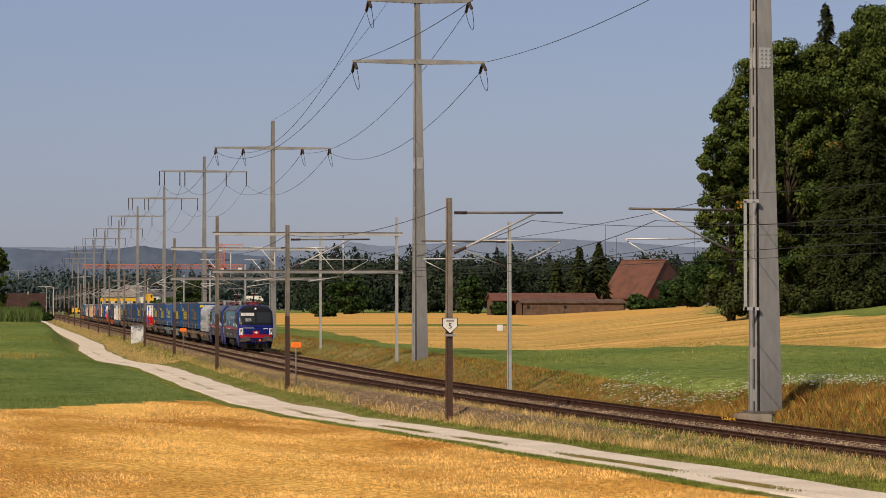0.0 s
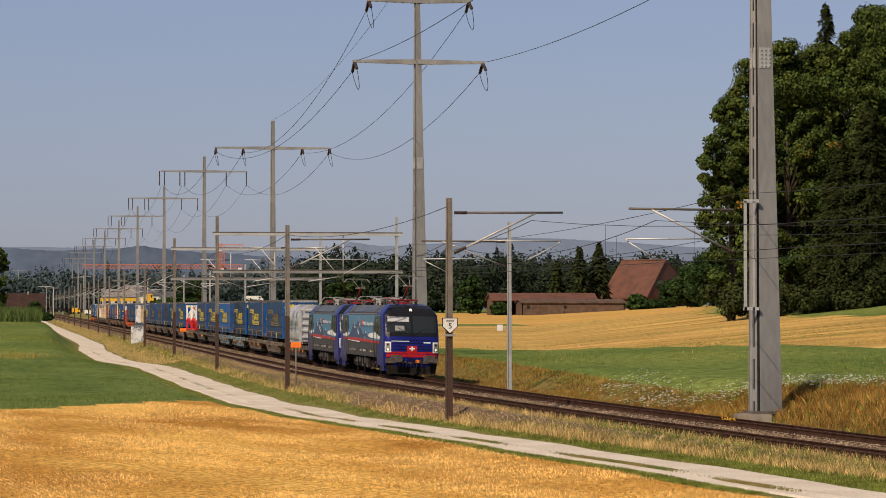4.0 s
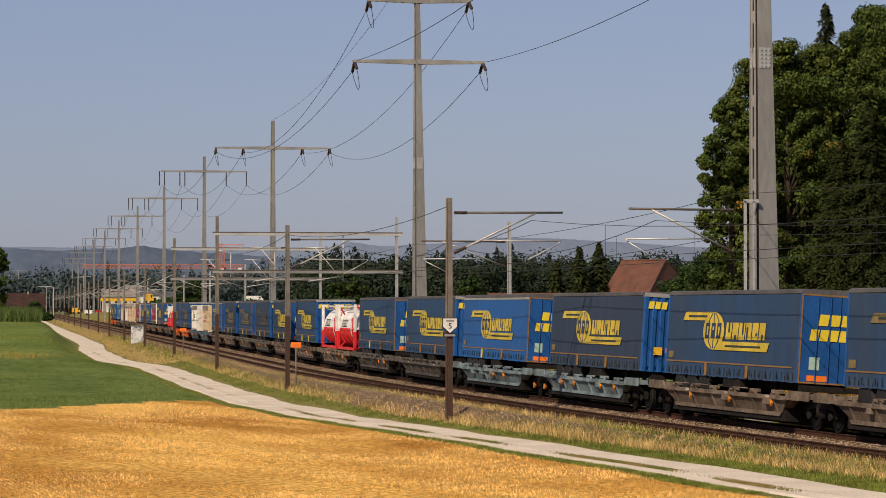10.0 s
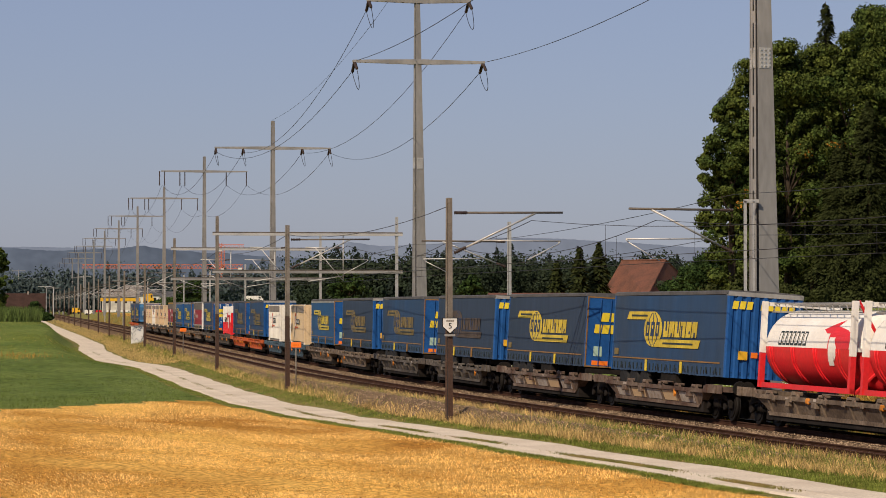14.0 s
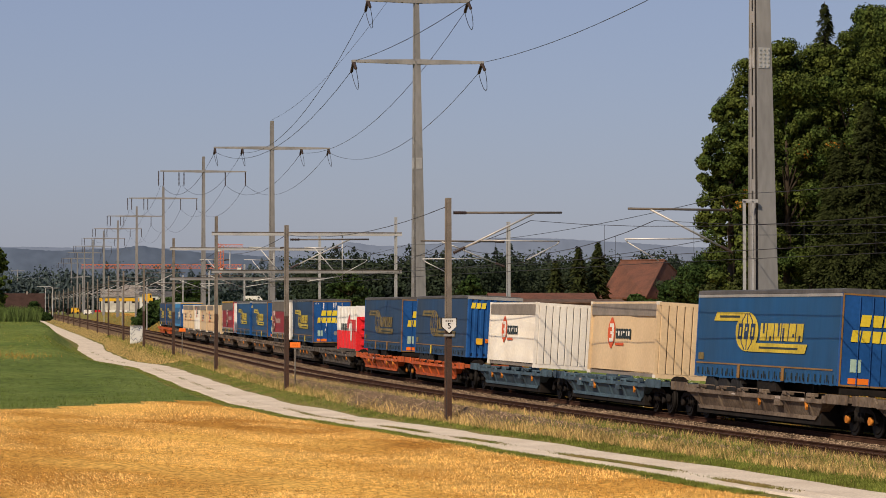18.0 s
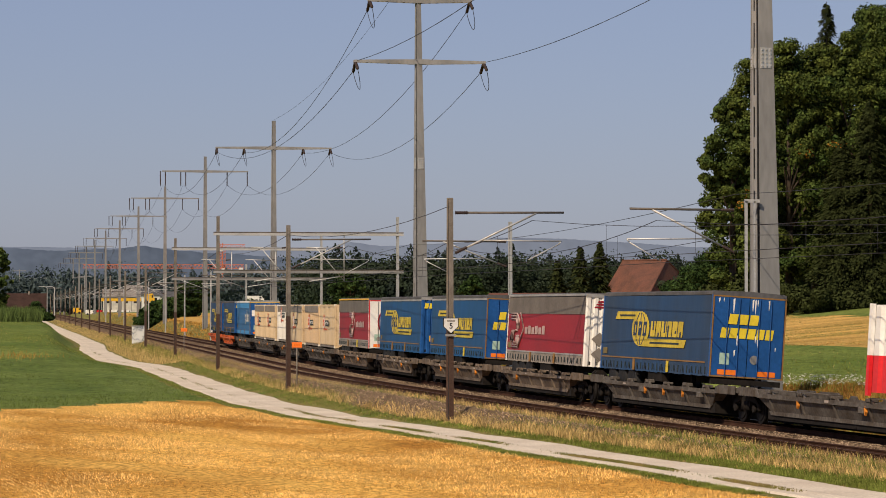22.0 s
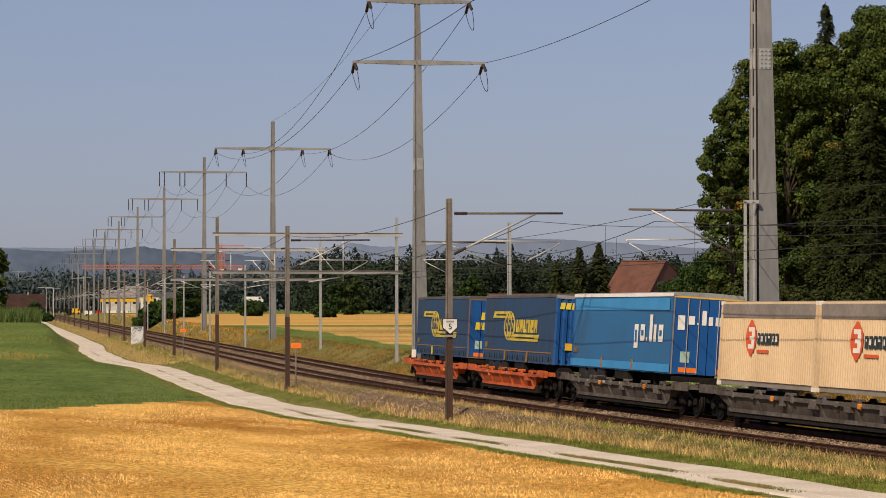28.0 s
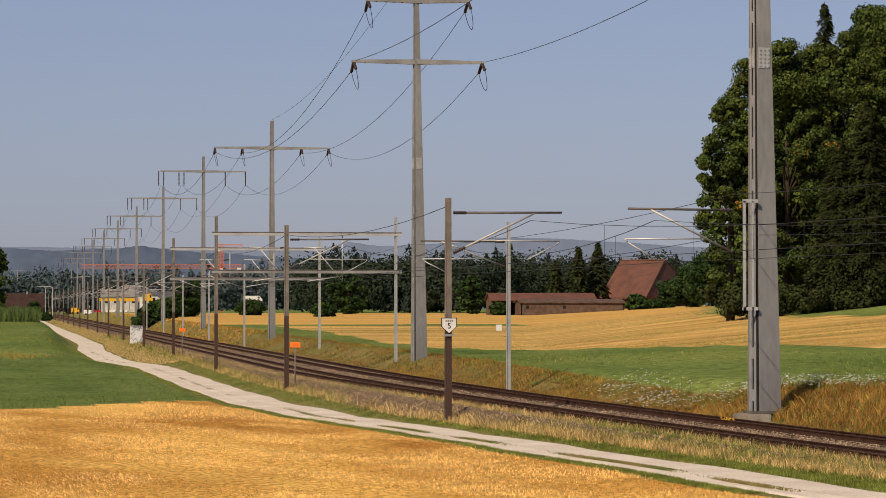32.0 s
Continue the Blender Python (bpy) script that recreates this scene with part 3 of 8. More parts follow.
paint("glint", (0.24, 0.25, 0.25), 0.3, 0.1)
paint("seat_grey", (0.26, 0.26, 0.25), 0.6, 0.1)
paint("gear_grey", (0.085, 0.07, 0.06), 0.6, 0.25, (0.04, 0.034, 0.03), scale=4)
paint("panto_red", (0.26, 0.02, 0.022), 0.5, 0.15, (0.10, 0.02, 0.02), scale=4)
paint("green_print", (0.07, 0.26, 0.17), 0.5, 0.1)
paint("green_label", (0.35, 0.5, 0.42), 0.5, 0.08)
lamp_glow = bpy.data.materials.new("headlamp_glow")
lamp_glow.use_nodes = True
lamp_glow.node_tree.nodes["Principled BSDF"].inputs["Emission Color"].default_value = (1, 0.97, 0.88, 1)
lamp_glow.node_tree.nodes["Principled BSDF"].inputs["Emission Strength"].default_value = 0.35
lamp_glow.node_tree.nodes["Principled BSDF"].inputs["Base Color"].default_value = (0.8, 0.8, 0.78, 1)


def bevelled(x0, x1, y0, y1, z0, z1, r=0.03):
    bm = bmesh.new()
    box(bm, x0, x1, y0, y1, z0, z1)
    bmesh.ops.bevel(bm, geom=bm.edges[:], offset=r, segments=1, affect="EDGES")
    return bm


def block(name, x0, x1, y0, y1, z0, z1, mat, parent, label="", r=0.0):
    if r:
        bm = bevelled(x0, x1, y0, y1, z0, z1, r)
    else:
        bm = bmesh.new()
        box(bm, x0, x1, y0, y1, z0, z1)
    return part(name, bm, mat, parent, label)


def sheet(name, pts, y, mat, parent, label="", thick=0.005):
    """A thin sticker or plate on the near side: an outline of (x, z)."""
    bm = bmesh.new()
    prism(bm, pts, 1, y, y + thick)
    return part(name, bm, mat, parent, label)


def end_sheet(name, pts, x, mat, parent, label="", thick=0.005):
    """The same on the front-facing end: an outline of (y, z)."""
    bm = bmesh.new()
    prism(bm, pts, 0, x - thick, x)
    return part(name, bm, mat, parent, label)


def ellipse(cx, cz, rx, rz, n=20):
    return [(cx + rx * math.cos(2 * math.pi * i / n), cz + rz * math.sin(2 * math.pi * i / n)) for i in range(n)]


def rect(a0, a1, b0, b1):
    return [(a0, b0), (a1, b0), (a1, b1), (a0, b1)]


def slanted(a0, a1, b0, b1, k):
    """A parallelogram that leans by k."""
    return [(a0, b0), (a1, b0), (a1 + k, b1), (a0 + k, b1)]


WHEEL = {}


def wheel_mesh(r, w):
    key = (r, w)
    if key not in WHEEL:
        bm = bmesh.new()
        tube(bm, (0, -w / 2, 0), (0, w / 2, 0), r, r, 24)
        tube(bm, (0, -w / 2 - 0.03, 0), (0, -w / 2 + 0.01, 0), r * 1.05, r * 1.05, 24)
        tube(bm, (0, w / 2, 0), (0, w / 2 + 0.02, 0), r * 0.8, r * 0.72, 20)
        tube(bm, (0, w / 2, 0), (0, w / 2 + 0.12, 0), r * 0.28, r * 0.22, 12)
        WHEEL[key] = mesh_of("wheel", bm, C["wheel"])
    return WHEEL[key]


def bogie(parent, x, base=1.8, r=0.46, mat="underframe", hub=None):
    """A two-axle bogie: side frames with axle boxes and springs, wheels, bolster."""
    b = new("bogie")
    b.parent = parent
    b.matrix_basis = pose(x, 0, 0)
    bm = bmesh.new()
    for s in (-1, 1):
        h = base / 2
        prism(bm, [(-h - 0.35, 0.42), (-h - 0.1, 0.62), (-0.45, 0.70), (-0.3, 0.40), (0.3, 0.40), (0.45, 0.70), (h + 0.1, 0.62), (h + 0.35, 0.42), (h + 0.35, 0.62), (h, 0.80), (0.4, 0.86), (-0.4, 0.86), (-h, 0.80), (-h - 0.35, 0.62)], 1, s * 0.98 - 0.06, s * 0.98 + 0.06)
    box(bm, -0.25, 0.25, -0.95, 0.95, 0.55, 0.85)
    part("frame", bm, C[mat], b)
    for s in (-1, 1):
        for e in (-1, 1):
            share("wheel", wheel_mesh(r, 0.12), b, pose(e * base / 2, s * 0.76, r, 0, 0, 0 if s > 0 else 180))
            bm = bmesh.new()
            tube(bm, (e * base / 2, s * 1.0, r), (e * base / 2, s * 1.10, r), 0.13, 0.12, 12)
            part("axle_box", bm, C[hub or mat], b)
    for i in (-1, 0, 1):
        for e in (-1, 1):
            bm = bmesh.new()
            tube(bm, (i * 0.22, e * 1.02, 0.42), (i * 0.22, e * 1.02, 0.68), 0.085, 0.085, 8)
            part("spring", bm, C["underframe"], b)
    return b


def buffers(parent, x, s, mat):
    for y in (-0.875, 0.875):
        bm = bmesh.new()
        tube(bm, (x, y, 1.06), (x + s * 0.42, y, 1.06), 0.09, 0.09, 12)
        tube(bm, (x + s * 0.42, y, 1.06), (x + s * 0.5, y, 1.06), 0.25, 0.24, 16)
        part("buffer", bm, C[mat], parent)
    bm = bmesh.new()
    tube(bm, (x, 0, 0.98), (x + s * 0.4, 0, 0.92), 0.06, 0.06, 8)
    tube(bm, (x + s * 0.36, 0, 0.95), (x + s * 0.36, 0, 0.6), 0.05, 0.05, 8)
    part("coupling_hook", bm, C["underframe"], parent)


CAB_Z = [0.55, 1.0, 1.5, 2.0, 2.3, 2.8, 3.3, 3.45, 3.65, 3.82, 3.9]
CAB_X = [9.16, 9.28, 9.33, 9.27, 9.18, 8.95, 8.70, 8.60, 8.38, 8.0, 7.4]
CAB_W = [1.44, 1.49, 1.5, 1.5, 1.5, 1.5, 1.48, 1.38, 1.22, 1.05, 0.85]
CAB_K = [0, 0.5, 0.8, 0.93, 0.985, 1.0]
CAB_D = [0, 0.03, 0.09, 0.17, 0.27, 0.46]


def cab_shell(s):
    """The shell of one cab, rows of a plan outline from sill to roof; s is -1 at the leading end."""
    bm = bmesh.new()
    rows = []
    for z, f, w in zip(CAB_Z, CAB_X, CAB_W):
        half = [(f - d, w * k) for k, d in zip(CAB_K, CAB_D)] + [(6.4, w)]
        pts = [(x, -y) for x, y in reversed(half[1:])] + half
        rows.append([bm.verts.new((s * x, y, z)) for x, y in pts])
    for a, b in zip(rows, rows[1:]):
        for i in range(len(a) - 1):
            f = bm.faces.new([a[i], a[i + 1], b[i + 1], b[i]])
            f.smooth = True
    bm.faces.new(rows[-1])
    return bm


def front_face(name, s, z0, z1, y0, y1, mat, parent, label="", out=0.012, lean=0.0):
    """A panel that lies on the curved cab front between two heights and two widths."""
    k0, k1 = y0 / 1.5, y1 / 1.5
    ks = sorted({k0, k1, *[k for k in CAB_K if k0 < k < k1], *[-k for k in CAB_K if k0 < -k < k1]})
    zz = sorted({z0, z1, *[z for z in CAB_Z if z0 < z < z1]})
    bm = bmesh.new()
    rows = []
    for z in zz:
        f, w = float(np.interp(z, CAB_Z, CAB_X)), float(np.interp(z, CAB_Z, CAB_W))
        row = []
        for k in ks:
            k = max(-1.0, min(1.0, k + lean * (z - z0)))
            row.append(bm.verts.new((s * (f - float(np.interp(abs(k), CAB_K, CAB_D)) + out), (w + out * 0.7 * (abs(k) > 0.9)) * k, z)))
        rows.append(row)
    for a, b in zip(rows, rows[1:]):
        for i in range(len(a) - 1):
            bm.faces.new([a[i], a[i + 1], b[i + 1], b[i]])
    return part(name, bm, mat, parent, label)


def pantograph(parent, x, raised):
    p = new("pantograph")
    p.parent = parent
    tagged(p, "red pantograph with a raised arm" if raised else "red folded pantograph")
    bm = bmesh.new()
    for y in (-0.55, 0.55):
        tube(bm, (x - 1.1, y, 4.1), (x + 1.1, y, 4.1), 0.04, seg=6)
    for e in (-1.1, -0.3, 0.4, 1.1):
        tube(bm, (x + e, -0.55, 4.1), (x + e, 0.55, 4.1), 0.04, seg=6)
    part("base_frame", bm, C["panto_red"], p)
    for e in (-0.9, 0.9):
        for y in (-0.5, 0.5):
            bm = bmesh.new()
            ribbed(bm, (x + e, y, 3.85), (x + e, y, 4.1), 3, 0.1, 0.05)
            part("insulator", bm, C["roof_dark"], p)
    knee, head = (Vector((x - 1.35, 0, 4.86)), Vector((x + 0.55, 0, 5.42))) if raised else (Vector((x - 1.2, 0, 4.28)), Vector((x + 0.9, 0, 4.34)))
    bm = bmesh.new()
    tube(bm, (x + 0.4, 0, 4.16), knee, 0.07, 0.05, 8)
    part("lower_arm", bm, C["panto_red"], p)
    bm = bmesh.new()
    for y in (-0.3, 0.3):
        tube(bm, knee + Vector((0, y * 0.3, 0)), head + Vector((0, y, 0)), 0.015, 0.012, 6)
    tube(bm, knee + Vector((0.1, -0.3, 0)), knee + Vector((0.1, 0.3, 0)), 0.03)
    part("upper_arm", bm, C["alu"], p)
    bm = bmesh.new()
    for e in (-0.15, 0.15):
        tube(bm, head + Vector((e, -0.6, 0)), head + Vector((e, 0.6, 0)), 0.018)
        tube(bm, head + Vector((e, -0.6, 0)), head + Vector((e, -0.8, -0.2)), 0.014)
        tube(bm, head + Vector((e, 0.6, 0)), head + Vector((e, 0.8, -0.2)), 0.014)
    part("contact_strip", bm, C["alu"], p)


def locomotive(q0, raised):
    ob = thing("locomotive", "dark blue and grey electric locomotive with mountain graphics", "locomotive", "locomotives of the train")
    rnd = random.Random(3)
    # body between the cabs
    bm = bmesh.new()
    prism(bm, [(-1.49, 0.98), (1.49, 0.98), (1.5, 3.28), (1.36, 3.42), (1.02, 3.82), (-1.02, 3.82), (-1.36, 3.42), (-1.5, 3.28)], 0, -6.42, 6.42)
    part("body", bm, C["loco_grey"], ob)
    for s in (-1, 1):
        part("cab", cab_shell(s), C["loco_blue"], ob, "dark blue cab")
    for a, b, m in ((-6.3, -5.5, "loco_roof"), (-5.46, -4.6, "roof_dark"), (-4.56, 4.2, "loco_roof"), (4.24, 5.2, "roof_dark"), (5.24, 6.3, "loco_roof")):
        bm = bmesh.new()
        prism(bm, [(1.372, 3.425), (1.05, 3.806), (1.06, 3.822), (1.385, 3.435)], 0, a, b)
        part("roof_panel", bm, C[m], ob)
    # near-side livery, from sill to gutter
    y = 1.502
    sheet("sky_panel", [(-7.6, 3.26), (7.6, 3.26), (7.7, 2.05), (7.0, 1.92), (-7.0, 1.84), (-7.7, 1.95)], y, C["loco_sky"], ob, "pale blue side panel")
    sheet("white_band", [(-7.7, 1.98), (7.7, 2.02), (7.7, 2.20), (4.2, 2.22), (3.0, 2.12), (-2.3, 2.02), (-3.6, 2.26), (-7.7, 2.36)], y + 0.008, C["loco_white"], ob)
    sheet("red_band", [(-7.6, 1.72), (7.6, 1.84), (7.6, 1.96), (2.0, 1.97), (-7.6, 1.86)], y + 0.010, C["loco_red"], ob)
    sheet("pale_edge", [(0.5, 1.72), (5.6, 1.79), (5.6, 1.82), (0.5, 1.77)], y + 0.006, C["loco_white"], ob)
    sheet("mountain", [(5.6, 2.0), (4.2, 2.3), (3.4, 2.72), (2.95, 2.98), (2.7, 2.62), (1.9, 2.66), (1.05, 3.14), (0.6, 2.72), (0.0, 2.5), (-0.5, 2.2), (-1.1, 2.16), (-1.75, 2.42), (-2.1, 2.24), (-3.3, 2.06), (-5.4, 1.97)], y + 0.016, C["mountain"], ob, "dark blue mountain graphic")
    for tip in ([(2.95, 2.97), (2.72, 2.62), (2.15, 2.52), (2.6, 2.56), (2.8, 2.5)], [(1.05, 3.12), (0.72, 2.82), (0.2, 2.52), (0.68, 2.66), (0.85, 2.9)], [(1.3, 2.58), (0.85, 2.25), (0.55, 2.06), (0.95, 2.2)], [(-1.75, 2.41), (-2.1, 2.26), (-1.9, 2.26)], [(-1.6, 2.1), (-1.95, 1.98), (-1.75, 1.98)], [(1.6, 2.5), (1.35, 2.3), (1.5, 2.3)]):
        sheet("snow", tip, y + 0.023, C["loco_white"], ob)
    sheet("logo_plate", rect(-1.2, -0.2, 2.66, 2.98), y + 0.010, C["loco_red"], ob, "red plate with a white ring")
    sheet("logo_ring", ellipse(-0.92, 2.81, 0.20, 0.09), y + 0.017, C["loco_white"], ob)
    sheet("logo_ring", rect(-1.02, -0.82, 2.79, 2.83), y + 0.024, C["loco_red"], ob)
    for a, b, lo, hi in ((-1.32, -1.52, 2.70, 2.88), (-1.6, -1.8, 2.70, 2.88), (-1.88, -2.08, 2.70, 2.88), (-2.4, -2.6, 2.7, 2.89), (-2.68, -2.84, 2.7, 2.83), (-2.9, -3.04, 2.7, 2.83), (-3.1, -3.26, 2.66, 2.83), (-3.32, -3.5, 2.7, 2.83),
                         (-3.85, -3.92, 2.7, 2.89), (-4.0, -4.16, 2.7, 2.83), (-4.22, -4.3, 2.7, 2.88), (-4.36, -4.52, 2.7, 2.83), (-4.58, -4.72, 2.7, 2.83), (-4.78, -4.94, 2.7, 2.83), (-5.0, -5.16, 2.7, 2.85), (-5.22, -5.38, 2.7, 2.83), (-5.44, -5.5, 2.7, 2.9)):
        sheet("lettering_bar", rect(b, a, lo, hi), y + 0.010, C["letter_pale"], ob)
    for i in range(54):
        x = -6.2 + 12.4 * i / 53
        sheet("gutter_clip", rect(x, x + 0.11, 3.31, 3.35), y - 0.03, C["alu"], ob)
    for x0, x1, m in ((3.6, 3.9, "plate"), (2.2, 3.1, "mark_grey"), (1.1, 1.3, "ink"), (0.5, 0.7, "ink"), (-0.3, 0.4, "plate"), (-1.0, -2.0, "plate"), (-2.3, -2.5, "ink"), (-2.8, -3.0, "ink"), (4.6, 4.8, "plate"), (-3.8, -4.2, "plate")):
        sheet("side_marking", rect(min(x0, x1), max(x0, x1), 1.22, 1.33 if m != "ink" else 1.4), y, C[m], ob)
    sheet("yellow_marking", rect(-5.4, -4.4, 1.24, 1.31), y, C["mark_yellow"], ob)
    for s in (-1, 1):
        sheet("side_window", [(s * 5.55, 3.22), (s * 7.85, 3.22), (s * 8.1, 2.2), (s * 7.4, 2.12), (s * 5.3, 2.42), (s * 5.4, 2.8)], y + 0.012, C["cab_black"], ob, "dark cab side window")
        # pale patches paint a reflected glint onto the dark window
        for x in (6.35, 7.0):
            sheet("painted_window_glint", rect(s * x - 0.03, s * x + 0.03, 2.85, 3.05), y + 0.02, C["glint"], ob)
        sheet("door", rect(min(s * 5.6, s * 6.5), max(s * 5.6, s * 6.5), 1.02, 1.7), y, C["loco_grey"], ob)
        for x in (5.5, 6.6):
            bm = bmesh.new()
            tube(bm, (s * x, y + 0.06, 1.1), (s * x, y + 0.06, 2.9), 0.02)
            part("handrail", bm, C["roof_dark"], ob)
        for i in range(4):
            a, b = sorted((s * 5.7, s * 6.4))
            block("step", a, b, 1.35, 1.50, 0.4 + 0.25 * i, 0.43 + 0.25 * i, C["underframe"], ob)
        a, b = sorted((s * 7.4, s * 8.7))
        block("cab_sill", a, b, 1.28, 1.42, 0.28, 0.98, C["loco_blue"], ob, "", 0.03)
        # flat dark sheets paint the shade of two step holes
        for k in range(2):
            sheet("step_hole_shade", rect(a + 0.3, b - 0.3, 0.40 + 0.3 * k, 0.52 + 0.3 * k), 1.422, C["ink"], ob)
    # cab front
    for s in (-1, 1):
        front_face("brow", s, 3.30, 3.86, -1.42, 1.42, C["cab_black"], ob, "black brow above the windscreen", 0.014)
        front_face("windscreen_mask", s, 2.16, 3.30, -1.4, 1.4, C["cab_black"], ob, "", 0.014)
        for a, b in ((-1.34, -0.06), (0.06, 1.34)):
            front_face("windscreen", s, 2.36, 3.24, a, b, C["glass"], ob, "dark windscreen pane", 0.024)
        front_face("sun_blind", s, 2.94, 3.20, 0.14, 1.28, C["blind"], ob, "", 0.034)
        front_face("seat_back", s, 2.46, 2.72, 0.40, 0.90, C["seat_grey"], ob, "", 0.034)
        for i in range(4):
            front_face("louvre", s, 1.46 + 0.16 * i, 1.485 + 0.16 * i, -1.0, 1.0, C["cab_black"], ob)
        front_face("red_stripe", s, 1.24, 1.34, -1.36, 1.36, C["loco_red"], ob)
        front_face("red_stripe", s, 1.05, 1.21, -1.36, 1.36, C["loco_red"], ob)
        front_face("front_lettering_bar", s, 1.88, 1.92, 0.15, 1.1, C["letter_pale"], ob)
        front_face("number_bar", s, 1.80, 1.87, -1.0, -0.62, C["letter_pale"], ob)
        front_face("shield", s, 1.34, 1.66, -0.27, 0.27, C["loco_red"], ob, "red shield with a white cross", 0.024)
        front_face("cross_bar", s, 1.47, 1.54, -0.14, 0.14, C["loco_white"], ob, "", 0.034)
        front_face("cross_bar", s, 1.39, 1.62, -0.04, 0.04, C["loco_white"], ob, "", 0.034)
        for e in (-1, 1):
            a, b = sorted((e * 1.12, e * 1.43))
            front_face("headlight_housing", s, 1.30, 1.86, a, b, C["loco_white"], ob, "white headlight housing", 0.02)
            front_face("headlight_glass", s, 1.35, 1.80, *sorted((e * 1.17, e * 1.40)), C["seat_grey"], ob, "", 0.028)
            for z, m in ((1.70, C["glass"]), (1.45, lamp_glow if s < 0 else C["seat_grey"])):
                bm = bmesh.new()
                xx = float(np.interp(z, CAB_Z, CAB_X)) - 0.13
                tube(bm, (s * (xx - 0.1), e * 1.27, z), (s * (xx + 0.05), e * 1.27, z), 0.075, 0.07, 12)
                part("headlight", bm, m, ob)
        bm = bmesh.new()
        tube(bm, (s * 8.4, 0, 3.56), (s * 8.56, 0, 3.54), 0.085, 0.075, 12)
        part("top_headlight", bm, lamp_glow, ob)
        for e in (-1, 1):
            bm = bmesh.new()
            tube(bm, (s * 9.22, e * 0.15, 2.3), (s * 9.04, e * 0.75, 2.62), 0.016)
            part("wiper", bm, C["ink"], ob)
        block("buffer_beam", *sorted((s * 9.0, s * 9.22)), -1.4, 1.4, 0.72, 1.0, C["roof_dark"], ob)
        for e in (-0.875, 0.875):
            bm = bmesh.new()
            tube(bm, (s * 9.15, e, 0.98), (s * 9.6, e, 0.98), 0.1, 0.1, 12)
            box(bm, min(s * 9.6, s * 9.68), max(s * 9.6, s * 9.68), e - 0.3, e + 0.3, 0.80, 1.16)
            part("buffer", bm, C["roof_dark"], ob)
        bm = bmesh.new()
        tube(bm, (s * 9.2, 0, 0.95), (s * 9.55, 0, 0.9), 0.06, 0.06, 8)
        tube(bm, (s * 9.5, 0, 0.9), (s * 9.5, 0, 0.55), 0.05, 0.05, 8)
        part("coupling_hook", bm, C["underframe"], ob)
        bm = bmesh.new()
        prism(bm, [(-1.3, 0.14), (1.3, 0.14), (1.38, 0.72), (-1.38, 0.72)], 0, s * 9.05 - 0.06, s * 9.05 + 0.06)
        part("snowplough", bm, C["underframe"], ob)
        for e in (-0.5, -0.25, 0.3, 0.5, 0.65):
            bm = bmesh.new()
            pts = [Vector((s * (9.28 + 0.1 * math.sin(w)), e, 0.95 - 0.5 * w / 3)) for w in (0, 0.8, 1.6, 2.4, 3.0)]
            hose(bm, pts, 0.028)
            part("brake_hose", bm, C["ink"], ob)
        block("cable_socket", s * 9.3 - 0.06, s * 9.3 + 0.06, -0.4, -0.22, 0.76, 0.92, C["orange_light"], ob)
    # roof gear
    pantograph(ob, -6.2, raised)
    pantograph(ob, 6.2, False)
    for i in range(26):
        x = -5.0 + 10.0 * i / 25
        bm = bmesh.new()
        yy = rnd.choice((-0.75, -0.3, 0.2, 0.75))
        ribbed(bm, (x, yy, 3.82), (x + rnd.uniform(-0.1, 0.1), yy, 4.08 + rnd.uniform(0, 0.1)), 4, 0.1, 0.05)
        part("roof_insulator", bm, C[rnd.choice(("roof_dark", "roof_dark", "panto_red", "seat_grey"))], ob)
    for k in range(14):
        bm = bmesh.new()
        a = rnd.uniform(-5.2, 2.5)
        zz = rnd.uniform(4.0, 4.16)
        pts = [Vector((a + j * rnd.uniform(0.35, 0.7), rnd.uniform(-0.8, 0.9), zz + 0.14 * math.sin(j * 0.9) + rnd.uniform(-0.04, 0.04))) for j in range(7)]
        hose(bm, pts, rnd.choice((0.02, 0.03, 0.045)))
        part("roof_cable", bm, C[rnd.choice(("alu", "roof_dark", "roof_dark", "seat_grey", "panto_red"))], ob)
    for k in range(16):
        x0 = -5.2 + 0.65 * k + rnd.uniform(-0.1, 0.1)
        block("roof_box", x0, x0 + rnd.uniform(0.25, 0.55), rnd.uniform(-0.9, 0), rnd.uniform(0.2, 0.95), 3.8, rnd.uniform(3.92, 4.1), C[rnd.choice(("underframe", "roof_dark", "underframe", "panto_red"))], ob, "", 0.02)
    # below
    for x in (-4.75, 4.75):
        b = bogie(ob, x, 3.0, 0.6)
        for i in range(16):
            xx = rnd.uniform(-2.5, 2.5)
            bm = bmesh.new()
            k = i % 4
            if k == 0:
                tube(bm, (xx, 1.2, rnd.uniform(0.3, 0.5)), (xx + rnd.uniform(-0.5, 0.5), 1.2, 1.0), 0.035, 0.05, 8)
            elif k == 1:
                tube(bm, (xx, 1.05, rnd.uniform(0.5, 0.75)), (xx, 1.26, 0.6), rnd.uniform(0.1, 0.18), 0.09, 12)
            elif k == 2:
                hose(bm, [(xx, 1.2, 1.0), (xx + 0.1, 1.28, 0.7), (xx + 0.3, 1.26, 0.5), (xx + 0.55, 1.2, 0.75)], 0.025, 5)
            else:
                box(bm, xx - 0.1, xx + rnd.uniform(0.05, 0.25), 1.02, 1.2, rnd.uniform(0.3, 0.55), rnd.uniform(0.65, 0.9))
            part("bogie_gear", bm, C["gear_grey" if i % 5 in (0, 1, 3) else "underframe"], b)
    block("transformer_box", -2.2, 2.2, -1.3, 1.3, 0.35, 0.98, C["underframe"], ob, "", 0.05)
    x = -2.6
    i = 0
